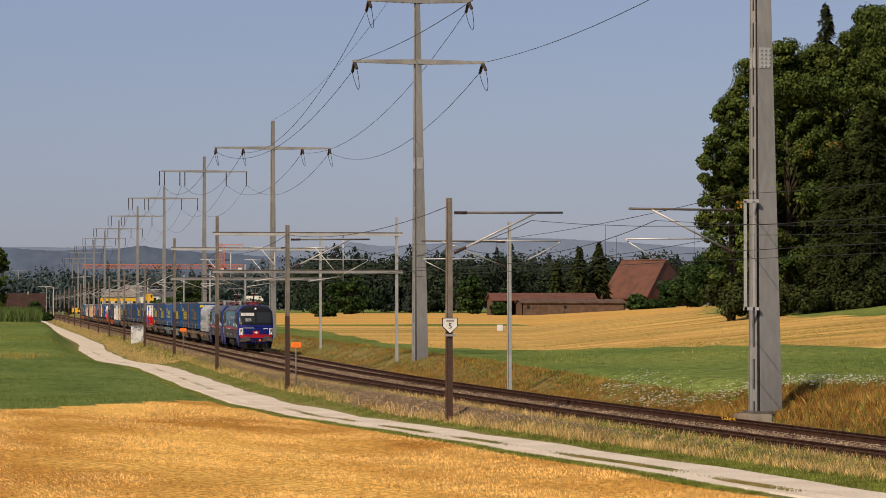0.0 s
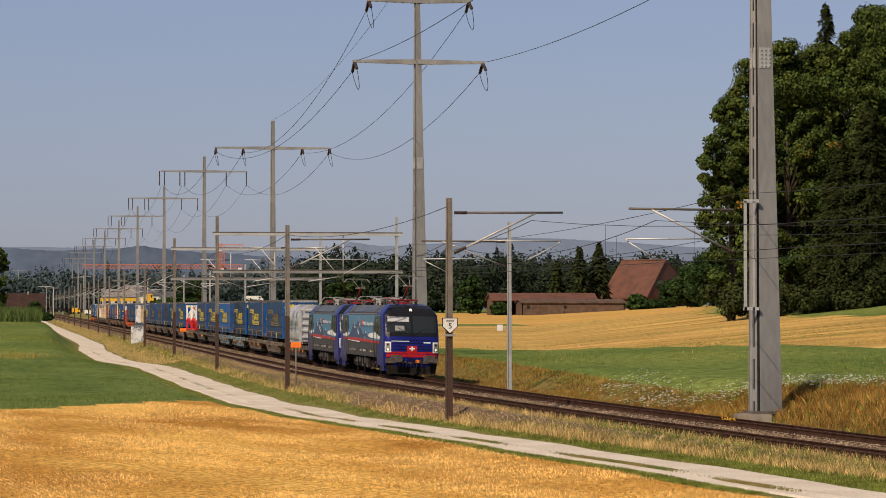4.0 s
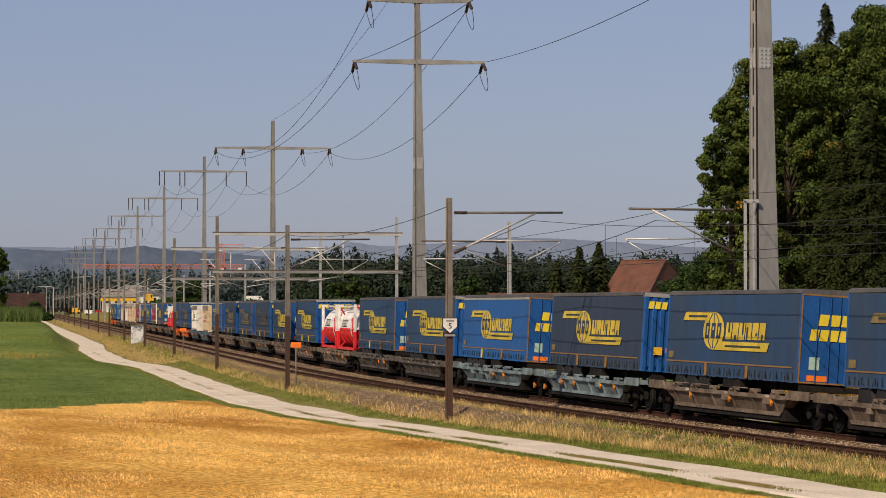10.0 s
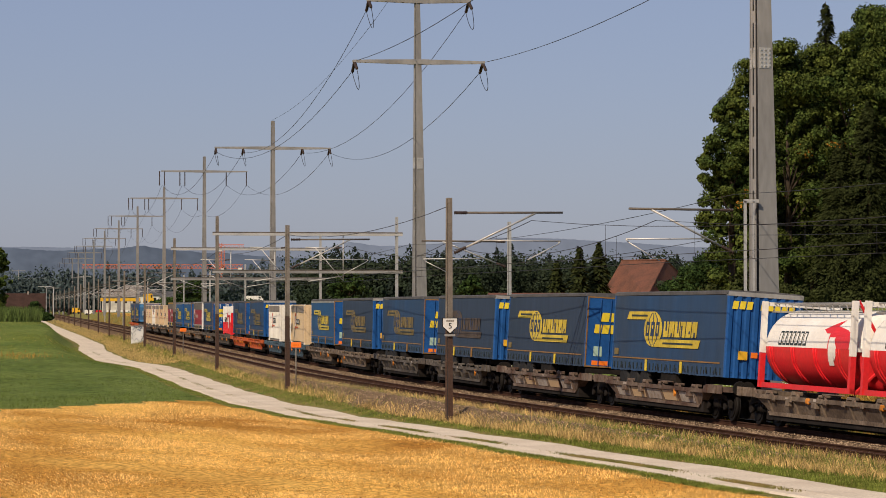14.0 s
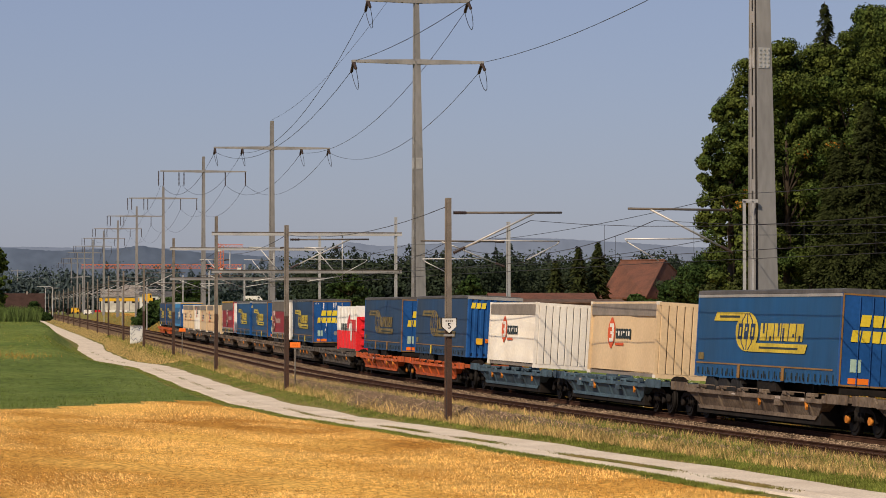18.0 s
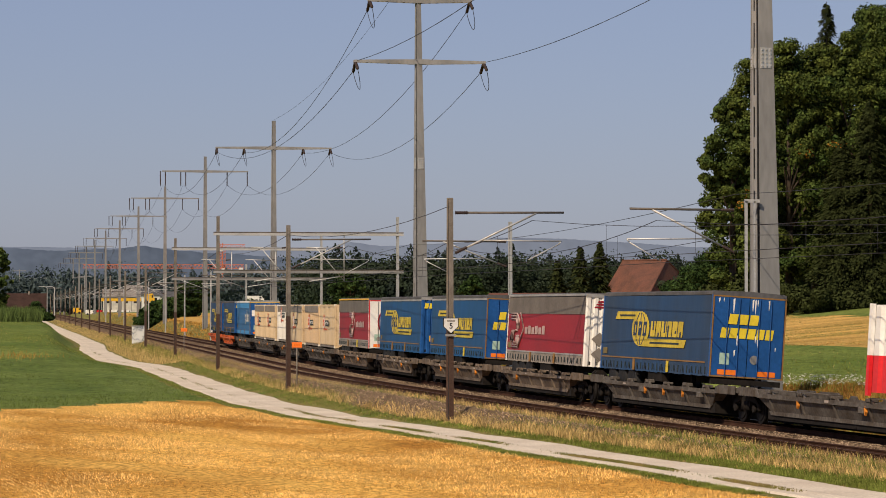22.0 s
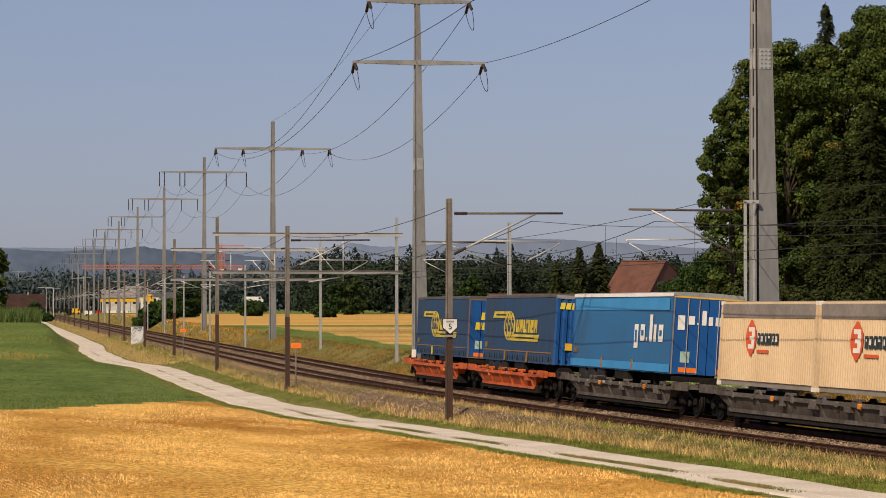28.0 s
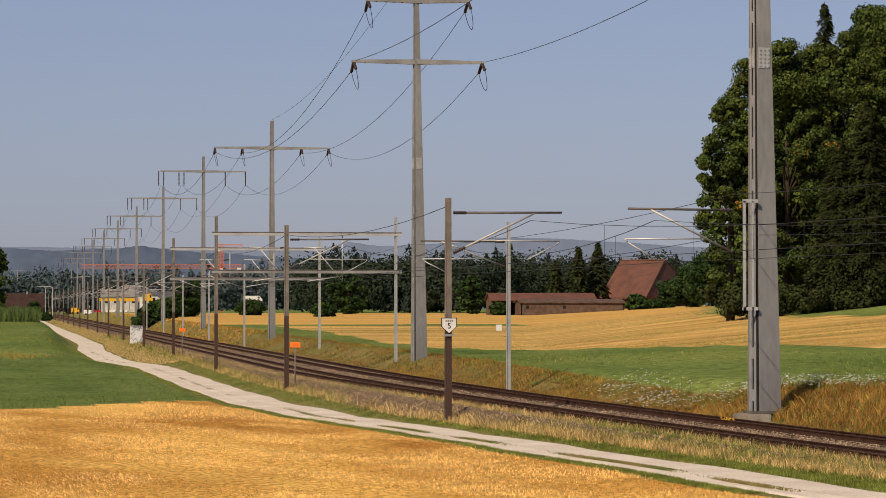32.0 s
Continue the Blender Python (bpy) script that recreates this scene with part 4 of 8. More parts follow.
    while x < 2.4:
        w = rnd.uniform(0.15, 0.7)
        block("underfloor_box", x, x + w, 1.15 + rnd.uniform(0, 0.1), 1.36, rnd.uniform(0.32, 0.6), rnd.uniform(0.86, 0.96), C["gear_grey" if i % 2 else "underframe"], ob, "", 0.02)
        x += w + rnd.uniform(0.03, 0.25)
        i += 1
    MOVING.append((ob, q0 + 9.5))


# ---- wagons ----
def side_frame(x0, x1):
    """The outline of a pocket wagon's upper side band, with raised brackets along its top."""
    a, b = x0, x1
    top = [(a, 0.86), (b, 0.86), (b, 1.14), (b - 1.6, 1.14), (b - 1.85, 0.97)]
    n = 6
    for i in reversed(range(n)):
        x = a + 3.0 + (b - a - 6.0) * i / (n - 1)
        top += [(x + 0.36, 0.97), (x + 0.2, 1.08), (x - 0.2, 1.08), (x - 0.36, 0.97)]
    return top + [(a + 1.85, 0.97), (a + 1.6, 1.14), (a, 1.14)]


def wagon_half(ob, x0, x1, mat, rnd, rusty):
    for s in (-1, 1):
        bm = bmesh.new()
        prism(bm, side_frame(x0, x1), 1, s * 1.36 - 0.03, s * 1.36 + 0.03)
        part("side_girder", bm, mat, ob)
        # the lower panel leans inwards and ends in slants
        bm = bmesh.new()
        v = [bm.verts.new(p) for p in ((x0 + 1.9, s * 1.37, 0.858), (x1 - 1.9, s * 1.37, 0.858), (x1 - 2.75, s * 1.17, 0.42), (x0 + 2.75, s * 1.17, 0.42),
                                       (x0 + 1.9, s * 0.95, 0.858), (x1 - 1.9, s * 0.95, 0.858), (x1 - 2.75, s * 0.95, 0.44), (x0 + 2.75, s * 0.95, 0.44))]
        for f in ((0, 1, 2, 3), (7, 6, 5, 4), (0, 4, 5, 1), (1, 5, 6, 2), (2, 6, 7, 3), (3, 7, 4, 0)):
            bm.faces.new([v[q] for q in f])
        bmesh.ops.recalc_face_normals(bm, faces=bm.faces[:])
        part("lower_panel", bm, mat, ob)
        bm = bmesh.new()
        prism(bm, [(x0 + 2.62, 0.46), (x0 + 2.8, 0.34), (x1 - 2.8, 0.34), (x1 - 2.62, 0.46)], 1, s * 1.19 - 0.05, s * 1.19 + 0.05)
        part("lower_lip", bm, mat, ob)
        block("flange", x0 + 1.95, x1 - 1.95, s * 1.38 - 0.05, s * 1.38 + 0.05, 0.84, 0.875, mat, ob)
        for x in (x0 + 0.5, x0 + 1.55, x1 - 1.55, x1 - 0.5):
            block("end_bracket", x - 0.05, x + 0.05, s * 1.38 - 0.05, s * 1.38 + 0.05, 0.87, 1.12, mat, ob)
    n = 6
    w = (x1 - x0 - 6.0) / (n - 1)
    for i in range(n):
        x = x0 + 3.0 + w * i
        bm = bmesh.new()
        prism(bm, [(1.17, 0.42), (1.24, 0.42), (1.41, 0.84), (1.35, 0.84)], 0, x - 0.035, x + 0.035)
        part("rib", bm, mat, ob)
        block("loading_bracket", x - 0.17, x + 0.17, 1.15, 1.43, 1.0, 1.085 + rnd.uniform(0, 0.05), mat, ob, "", 0.02)
        if i < n - 1:
            k = rnd.random()
            if k < 0.4:
                bm = bmesh.new()
                hose(bm, [(x + 0.25, 1.42, 0.97), (x + 0.25, 1.45, 1.12), (x + w - 0.25, 1.45, 1.12), (x + w - 0.25, 1.42, 0.97)], 0.018, 5)
                part("handrail", bm, mat, ob)
            elif k < 0.8:
                block("gear_box", x + 0.3, x + 0.3 + rnd.uniform(0.3, 0.6), 1.3, 1.45, 0.66, 0.84, mat, ob, "", 0.02)
            if rnd.random() < 0.35:
                block("data_plate", x + 0.4, x + 0.4 + rnd.uniform(0.25, 0.45), 1.392, 1.397, 0.88, 0.88 + rnd.uniform(0.05, 0.08), C["plate"], ob)
            if rnd.random() < 0.3:
                bm = bmesh.new()
                prism(bm, [(x + 0.1, 0.72), (x + 0.2, 0.88), (x + 0.26, 0.86), (x + 0.2, 0.7), (x + 0.16, 0.62)], 1, 1.36, 1.43)
                part("rope_hook", bm, C["hook"], ob)
            if rusty:
                bm = bmesh.new()
                v = [bm.verts.new(p) for p in ((x + 0.12, 1.212, 0.48), (x + w - 0.12, 1.212, 0.48), (x + w - 0.12, 1.362, 0.81), (x + 0.12, 1.362, 0.81))]
                bm.faces.new(v)
                part("pale_panel", bm, C["cream_dark" if i % 2 else "plate"], ob, "pale patched panel on the girder")
    for x in (x0, x1):
        e = 1 if x == x0 else -1
        a, b = sorted((x, x + e * 2.2))
        block("end_deck", a, b, -1.3, 1.3, 0.92, 1.08, mat, ob)
        a, b = sorted((x + e * 0.2, x + e * 2.6))
        block("under_pan", a, b, -0.62, 0.62, 0.5, 0.9, C["underframe"], ob)
    # added dark block: closes the view below so the underside stays black
    block("underside_blocker", x0, x1, -0.3, 0.3, 0.10, 0.9, C["underframe"], ob)
    block("pocket", x0 + 2.4, x1 - 2.4, -1.19, 1.19, 0.20, 0.9, C["underframe"], ob)
    for i in range(5):
        x = x0 + 3.0 + (x1 - x0 - 6.0) * i / 4
        block("cross_member", x - 0.08, x + 0.08, -1.2, 1.2, 0.22, 0.36, C["underframe"], ob)


def pocket_wagon(q0, q1, mat, label, mid=None, rusty=False, seed=0):
    ob = thing("pocket_wagon", label, "freight wagon", "wagons of the train")
    rnd = random.Random(seed)
    q = (q0 + q1) / 2
    a, b = q0 - q + 0.62, q1 - q - 0.62
    m = C[mat]
    c = mid - q if mid else 0.0
    wagon_half(ob, a, c - 0.25, m, rnd, rusty)
    wagon_half(ob, c + 0.25, b, m, rnd, rusty)
    for x, hub in ((a + 1.35, None), (c, "hook"), (b - 1.35, None)):
        bogie(ob, x, 1.8, 0.46, "underframe", hub if seed in (1, 5, 7) else None)
    for x in (c - 0.25, c + 0.25):
        block("articulation", x - 0.2, x + 0.2, -0.5, 0.5, 0.7, 1.0, C["underframe"], ob)
    buffers(ob, a, -1, "underframe")
    buffers(ob, b, 1, "underframe")
    MOVING.append((ob, q))
    return ob, q


def flat_wagon(q0, q1, mat, label, seed=0):
    """A four-axle container wagon with hooks along its deep girders."""
    ob = thing("container_wagon", label, "freight wagon", "wagons of the train")
    rnd = random.Random(seed)
    q = (q0 + q1) / 2
    a, b = q0 - q + 0.62, q1 - q - 0.62
    wagon_half(ob, a, b, C[mat], rnd, False)
    for i in range(8):
        x = a + 3.6 + (b - a - 7.2) * i / 7
        block("twist_lock_bracket", x - 0.12, x + 0.12, 1.3, 1.45, 0.78, 0.96, C["hook" if i % 4 == 1 else mat], ob, "", 0.03)
    for x in (a + 1.5, b - 1.5):
        bogie(ob, x, 1.8, 0.46, "underframe")
    buffers(ob, a, -1, "underframe")
    buffers(ob, b, 1, "underframe")
    MOVING.append((ob, q))
    return ob, q


# ---- loads ----
def globe_emblem(ob, mat, y, x_left, L):
    """Yellow emblem of an upper bar, a row of tall blocks and a lower bar, read from the rear end."""
    def X(f):
        return x_left - f * L
    dark = C["ink"] if mat != C["logo_faded"] else mat
    sheet("emblem_bar", [(X(0.135), 3.10), (X(0.155), 3.38), (X(0.40), 3.38), (X(0.40), 3.10)], y, mat, ob)
    sheet("emblem_fine_print", rect(X(0.33), X(0.18), 3.20, 3.27), y + 0.006, dark, ob)
    # the globe with its meridians and three dark blocks
    sheet("emblem_globe", ellipse(X(0.385), 2.76, 0.082 * L, 0.62), y + 0.001, mat, ob)
    for k in (-0.045, 0.0, 0.045):
        pts = [(X(0.385 + k * math.sqrt(max(0.0, 1 - (q / 0.6) ** 2)) - 0.0022), 2.76 + q) for q in (-0.58, -0.35, 0, 0.35, 0.58)]
        sheet("emblem_meridian", pts + [(px - 0.006 * L, pz) for px, pz in reversed(pts)], y + 0.007, C["emblem_line"], ob)
    for k in range(3):
        f = 0.322 + 0.044 * k
        sheet("emblem_stroke", [(X(f), 2.52), (X(f + 0.030), 2.52), (X(f + 0.036), 3.02), (X(f + 0.006), 3.02)], y + 0.013, C["emblem_line"], ob)
        sheet("emblem_counter", [(X(f + 0.014), 2.62 + 0.16 * (k % 2)), (X(f + 0.022), 2.62 + 0.16 * (k % 2)), (X(f + 0.026), 2.9), (X(f + 0.016), 2.9)], y + 0.019, mat, ob)
    # tall blocks, some with open counters
    for i in range(6):
        f = 0.478 + 0.049 * i
        sheet("emblem_block", [(X(f), 2.5), (X(f + 0.042), 2.5), (X(f + 0.048), 3.04), (X(f + 0.006), 3.04)], y, mat, ob)
        lo, hi, a = ((2.72, 3.04, 0.021), (2.5, 2.64, 0.019), (2.64, 3.04, 0.026), (2.5, 2.9, 0.008), (2.62, 2.72, 0.026), (2.5, 2.68, 0.018))[i]
        sheet("emblem_counter", [(X(f + a), lo), (X(f + a + 0.011), lo), (X(f + a + 0.013), hi), (X(f + a + 0.002), hi)], y + 0.006, C["emblem_line"], ob)
    sheet("emblem_lower_bar", [(X(0.40), 2.14), (X(0.40), 2.42), (X(0.80), 2.42), (X(0.785), 2.14)], y + 0.002, mat, ob)
    sheet("emblem_fine_print", rect(X(0.74), X(0.48), 2.245, 2.31), y + 0.009, dark, ob)


def trailer_running_gear(ob, rear):
    """Three axles under the rear, landing legs and a chassis; rear is +1 when the doors look backwards."""
    bm = bmesh.new()
    for y in (-0.45, 0.45):
        box(bm, -6.2, 6.2, y - 0.07, y + 0.07, 1.0, 1.32)
    part("chassis", bm, C["underframe"], ob)
    for i in range(3):
        x = rear * (2.6 + 1.31 * i)
        for s in (-1, 1):
            bm = bmesh.new()
            tube(bm, (x, s * 0.85, 0.95), (x, s * 1.22, 0.95), 0.5, 0.5, 20)
            tube(bm, (x, s * 1.2, 0.95), (x, s * 1.235, 0.95), 0.3, 0.26, 14)
            part("wheel", bm, M["black"], ob, "black trailer tyre with a grey rim")
    for s in (-1, 1):
        block("landing_leg", -rear * 3.9 - 0.08, -rear * 3.9 + 0.08, s * 0.9 - 0.07, s * 0.9 + 0.07, 0.6, 1.3, C["underframe"], ob)
    block("mudguard", rear * 2.0 - 0.1, rear * 2.0 + 0.1, -1.2, 1.2, 1.1, 1.3, C["underframe"], ob)
    block("pallet_box", -rear * 0.4 - 0.9, -rear * 0.4 + 0.9, 0.95, 1.22, 0.95, 1.28, C["underframe"], ob)


def trailer(q0, end, curtain, emblem, label, door="door_blue", brand="globe", top=4.08, roof="roof_tarp", L=13.6):
    ob = thing("semi_trailer", label, "semi-trailer", "semi-trailers on the train")
    h = L / 2
    z0, z1, w = 1.26, top, 1.275
    cur = C[curtain]
    rear = -1 if end == "doors" else 1          # where the doors look: -1 is towards the front of the train
    rnd = random.Random(int(q0 * 10))
    # core and roof
    block("floor", -h, h, -w + 0.02, w - 0.02, z0 + 0.06, z0 + 0.2, C["underframe"], ob)
    bm = bmesh.new()
    prism(bm, [(-w, z1 - 0.12), (w, z1 - 0.12), (w, z1 - 0.02), (w - 0.12, z1 + 0.02), (0, z1 + 0.05), (-w + 0.12, z1 + 0.02), (-w, z1 - 0.02)], 0, -h, h)
    part("roof", bm, C[roof], ob)
    # curtains: a gently bellied sheet each side
    for s in (-1, 1):
        bm = bmesh.new()
        n, k = 28, 6
        rows = []
        for j in range(k + 1):
            z = z0 + 0.38 + (z1 - 0.14 - z0 - 0.38) * j / k
            row = []
            for i in range(n + 1):
                x = -h + 0.12 + (L - 0.24) * i / n
                belly = 0.03 * math.sin(math.pi * j / k) * (0.6 + 0.4 * math.sin(x * 1.1 + q0)) * math.sin(math.pi * i / n)
                row.append(bm.verts.new((x, s * (w - 0.012 + belly * 0.6), z)))
            rows.append(row)
        for ra, rb in zip(rows, rows[1:]):
            for i in range(n):
                bm.faces.new([ra[i], ra[i + 1], rb[i + 1], rb[i]]).smooth = True
        part("curtain", bm, cur, ob)
        # rippled skirt under the curtain
        bm = bmesh.new()
        n = 76
        low, high = [], []
        for i in range(n + 1):
            x = -h + 0.12 + (L - 0.24) * i / n
            yy = s * (w - 0.02 + (0.028 if i % 2 else -0.01) + rnd.uniform(-0.006, 0.006))
            low.append(bm.verts.new((x, yy, z0 + rnd.uniform(-0.015, 0.015))))
            high.append(bm.verts.new((x, s * (w - 0.008), z0 + 0.40)))
        for i in range(n):
            bm.faces.new([low[i], low[i + 1], high[i + 1], high[i]])
        part("skirt", bm, cur if brand != "maroon" else C["roof_grey"], ob)
        block("side_rail", -h, h, s * (w - 0.1) - 0.04, s * (w - 0.1) + 0.04, z0 + 0.02, z0 + 0.18, C["underframe"], ob)
    y = w + 0.016
    if brand == "globe":
        sheet("reflective_strip", rect(-h + 0.5, h - 0.15, z0 + 0.43, z0 + 0.475), w + 0.002, C["strip"], ob)
    for x in (h * 0.32, -h * 0.30):
        block("curtain_clip", x - 0.09, x + 0.09, w, w + 0.05, z0 + 0.02, z0 + 0.42, C["logo_yellow" if rnd.random() < 0.4 else "strip"], ob, "", 0.01)
    for i in range(26):
        x = -h + 0.4 + (L - 0.8) * i / 25
        block("strap_buckle", x - 0.02, x + 0.02, w + 0.004, w + 0.03, z0 + 0.10, z0 + 0.30, C["ink"], ob)
    sheet("warning_label", rect(h - 0.9, h - 0.35, z0 + 0.55, z0 + 0.78), w + 0.004, C["logo_dull"], ob)
    # corner posts
    for x in (-h, h):
        for s in (-1, 1):
            block("corner_post", x - 0.0 if x < 0 else x - 0.12, x + 0.12 if x < 0 else x, s * (w - 0.06) - 0.06, s * (w - 0.06) + 0.06, z0, z1 - 0.1, C[door] if brand != "maroon" else C["white_clean"], ob)
    # the end that looks along the train's way
    x = -h
    d = C[door]
    if end == "doors":
        for a, b in ((-w + 0.07, -0.015), (0.015, w - 0.07)):
            leaf = block("door_leaf", x - 0.03, x, a, b, z0 + 0.02, z1 - 0.13, d, ob)
        for yb in (-0.75, -0.35, 0.35, 0.75):
            bm = bmesh.new()
            tube(bm, (x - 0.06, yb, z0 + 0.05), (x - 0.06, yb, z1 - 0.2), 0.018)
            part("locking_bar", bm, C["alu"] if brand != "globe" else d, ob)
        for a, b in ((-w, -w + 0.05), (w - 0.05, w)):
            end_sheet("edge_strip", rect(a, b, z0, z1 - 0.12), x - 0.032, C["strip"] if brand == "globe" else C["red"] if brand == "maroon" else C["roof_grey"], ob)
        end_sheet("edge_strip", rect(-w, w, z1 - 0.17, z1 - 0.12), x - 0.034, C["strip"] if brand == "globe" else C["red"] if brand == "maroon" else C["yellow"], ob)
        if brand == "globe":
            end_sheet("edge_strip", rect(-w + 0.05, w - 0.05, z0, z0 + 0.05), x - 0.033, C["strip"], ob)
        if 620 < q0 < 621:
            # paint has peeled off in streaks
            for k in range(13):
                yb, zt = rnd.uniform(-1.1, 1.1), z1 - 0.2 - (0.0 if k < 8 else rnd.uniform(0.8, 2.0))
                ln, wd = rnd.uniform(0.15, 0.55), rnd.uniform(0.012, 0.05)
                end_sheet("peeled_streak", [(yb - wd, zt), (yb + wd, zt - 0.03), (yb + wd * 0.6, zt - ln * 0.7), (yb, zt - ln), (yb - wd * 0.8, zt - ln * 0.5)], x - 0.034, C["white_clean"], ob)
            end_sheet("round_label", ellipse(-0.25, z0 + 0.62, 0.15, 0.15, 14), x - 0.036, C["mark_grey"], ob)
        for e in (-1, 1):
            end_sheet("reflector_board", rect(*sorted((e * 0.35, e * 1.0)), z0 + 0.08, z0 + 0.25), x - 0.036, C["orange_light"], ob, "orange reflector board")
        end_sheet("rear_label", rect(0.62, 0.95, z0 + 0.42, z0 + 0.80), x - 0.036, C["green_label"], ob, "pale green label")
        block("rear_bumper", x - 0.04, x + 0.1, -1.2, 1.2, z0 - 0.24, z0 - 0.06, C["underframe"], ob)
        if brand == "globe":
            for i in range(3):
                end_sheet("emblem_block", slanted(0.42 - 0.36 * i, 0.72 - 0.36 * i, 3.02, 3.36, -0.05), x - 0.046, C["door_yellow"], ob)
            for i in range(6):
                end_sheet("emblem_block", slanted(0.72 - 0.31 * i, 0.98 - 0.31 * i, 2.56, 2.9, -0.05), x - 0.046, C["door_yellow"], ob)
        elif brand == "azure":
            for i, (a, b, lo, hi) in enumerate(((0.85, 1.1, 2.8, 3.3), (0.5, 0.75, 3.0, 3.3), (0.33, 0.41, 3.0, 3.08), (0.08, 0.24, 3.0, 3.5), (-0.15, 0.0, 3.0, 3.3), (-0.5, -0.25, 3.0, 3.3))):
                end_sheet("emblem_block", rect(a, b, lo, hi), x - 0.046, C["white_clean"], ob)
        else:
            for k, r in enumerate((0.85, 0.62, 0.39)):
                bm = bmesh.new()
                pts = [Vector((x - 0.045, 0.35 + 0.0 + r * 0.62 * math.cos(w2), 2.75 + r * math.sin(w2))) for w2 in [math.pi * (0.25 + 1.25 * i / 14) * -1 + math.pi * 0.9 for i in range(15)]]
                pts = [Vector((x - 0.045, -0.7, 2.75 + r * 0.9))] + [Vector((x - 0.045, 0.1 + r * 0.75 * math.cos(w2), 2.75 + r * 0.9 * math.sin(w2))) for w2 in [math.pi * (0.5 - i / 12) for i in range(13)]] + [Vector((x - 0.045, -0.7, 2.75 - r * 0.9))]
                hose(bm, pts, 0.05, 4)
                part("emblem_loop", bm, C["maroon_red"], ob)
            for yb in (0.7, 0.35):
                end_sheet("round_label", ellipse(yb, z0 + 0.55, 0.13, 0.13, 14), x - 0.046, C["roof_grey"], ob)
    else:
        for i in range(9):
            yb = -w + 0.1 + (2 * w - 0.2) * i / 8
            bm = bmesh.new()
            prism(bm, [(x, yb - 0.11), (x - 0.05, yb - 0.06), (x - 0.05, yb + 0.06), (x, yb + 0.11)], 2, z0, z1 - 0.14)
            part("bulkhead_rib", bm, d, ob)
        block("bulkhead", x, x + 0.05, -w + 0.02, w - 0.02, z0, z1 - 0.14, d, ob)
        block("bulkhead_cap", x - 0.06, x + 0.2, -w, w, z1 - 0.16, z1 - 0.02, C["alu"], ob)
        if brand == "globe":
            for i in range(9):
                if i != 3:
                    end_sheet("emblem_block", slanted(0.95 - 0.24 * i, 1.14 - 0.24 * i, 3.5, 3.76, -0.04), x - 0.056, C["door_yellow"], ob)
        if brand == "maroon":
            for zc in (1.74, 2.32):
                end_sheet("diamond_plate", [(0.7, zc - 0.27), (1.02, zc), (0.7, zc + 0.27), (0.38, zc)], x - 0.054, C["roof_grey"], ob, "grey diamond plate")
            for k in range(3):
                end_sheet("emblem_bar", slanted(0.52, 0.98 - 0.06 * k, 3.52 + 0.11 * k, 3.59 + 0.11 * k, -0.05), x - 0.054, C["maroon_red"], ob)
            end_sheet("emblem_bar", [(0.5, 3.46), (0.26, 3.64), (0.5, 3.86)], x - 0.054, C["maroon_red"], ob)
        else:
            block("connection_box", x - 0.1, x - 0.04, 0.55, 0.85, z0 + 0.6, z0 + 0.88, C["yellow"], ob)
            block("warning_plate", x - 0.08, x - 0.055, 0.2, 0.42, z0 + 0.68, z0 + 0.86, C["orange_light"], ob)
    # the emblem on the near curtain
    if brand == "globe":
        globe_emblem(ob, C[emblem], y, h, L)
        if curtain in ("curtain_bright", "curtain_blue"):
            sheet("top_band", rect(-h, h, z1 - 0.22, z1 - 0.13), w + 0.002, C["alu"], ob)
    elif brand == "maroon":
        sheet("grey_band", rect(-h + 0.12, h - 0.12, z1 - 0.82, z1 - 0.14), w + 0.012, C["band_grey"], ob, "grey upper band")
        sheet("top_band", rect(-h, h, z1 - 0.1, z1 - 0.02), w + 0.01, C["yellow" if emblem == "yellow" else "alu"], ob)
        sheet("white_strip", rect(-h + 0.1, h - 0.1, z0 + 0.40, z0 + 0.46), w + 0.004, C["alu"], ob)
        cx = h - (6.2 if emblem == "yellow" else 1.7)
        for k in range(3):
            # nested rounded strokes, an upper and a lower bundle, then a chevron
            q = 0.62 - 0.2 * k
            runs = [[(cx + 0.95, 3.12 + 0.55 * q - 0.2), (cx + 0.1 - q * 0.5, 3.12 + 0.55 * q - 0.2), (cx - q, 3.0 + 0.3 * q - 0.2), (cx - q, 2.62)],
                    [(cx - q * 0.6, 2.56), (cx + q, 2.52), (cx + q * 1.5, 2.2), (cx + q, 2.16 - 0.5 * q), (cx - q, 2.16 - 0.5 * q), (cx - q, 2.36)]]
            for run in runs:
                bm = bmesh.new()
                hose(bm, [Vector((px, y + 0.004, pz)) for px, pz in run], 0.045, 4)
                part("emblem_loop", bm, C["emblem_pale"], ob)
        bm = bmesh.new()
        hose(bm, [Vector((px, y + 0.004, pz)) for px, pz in ((cx - 0.85, 3.3), (cx - 1.5, 2.62), (cx - 0.6, 1.86))], 0.045, 4)
        part("emblem_chevron", bm, C["emblem_pale"], ob)
        for i in range(6):
            sheet("emblem_block", rect(h - (8.6 if emblem == "yellow" else 3.9) - 0.62 * i, h - (8.12 if emblem == "yellow" else 3.42) - 0.62 * i, 2.42, 2.70 + (0.06 if i % 2 else 0)), y, C["emblem_pale"], ob)
    elif brand == "azure":
        sheet("light_band", rect(-h + 0.4, h - 0.3, z1 - 0.62, z1 - 0.2), w + 0.012, C["azure_light"], ob, "light blue upper band")
        sheet("light_band", rect(-h, h, z0 + 0.05, z0 + 0.33), w + 0.032, C["azure_light"], ob, "light blue lower band")
        sheet("top_band", rect(-h, h, z1 - 0.14, z1 - 0.02), w + 0.01, C["white_clean"], ob)
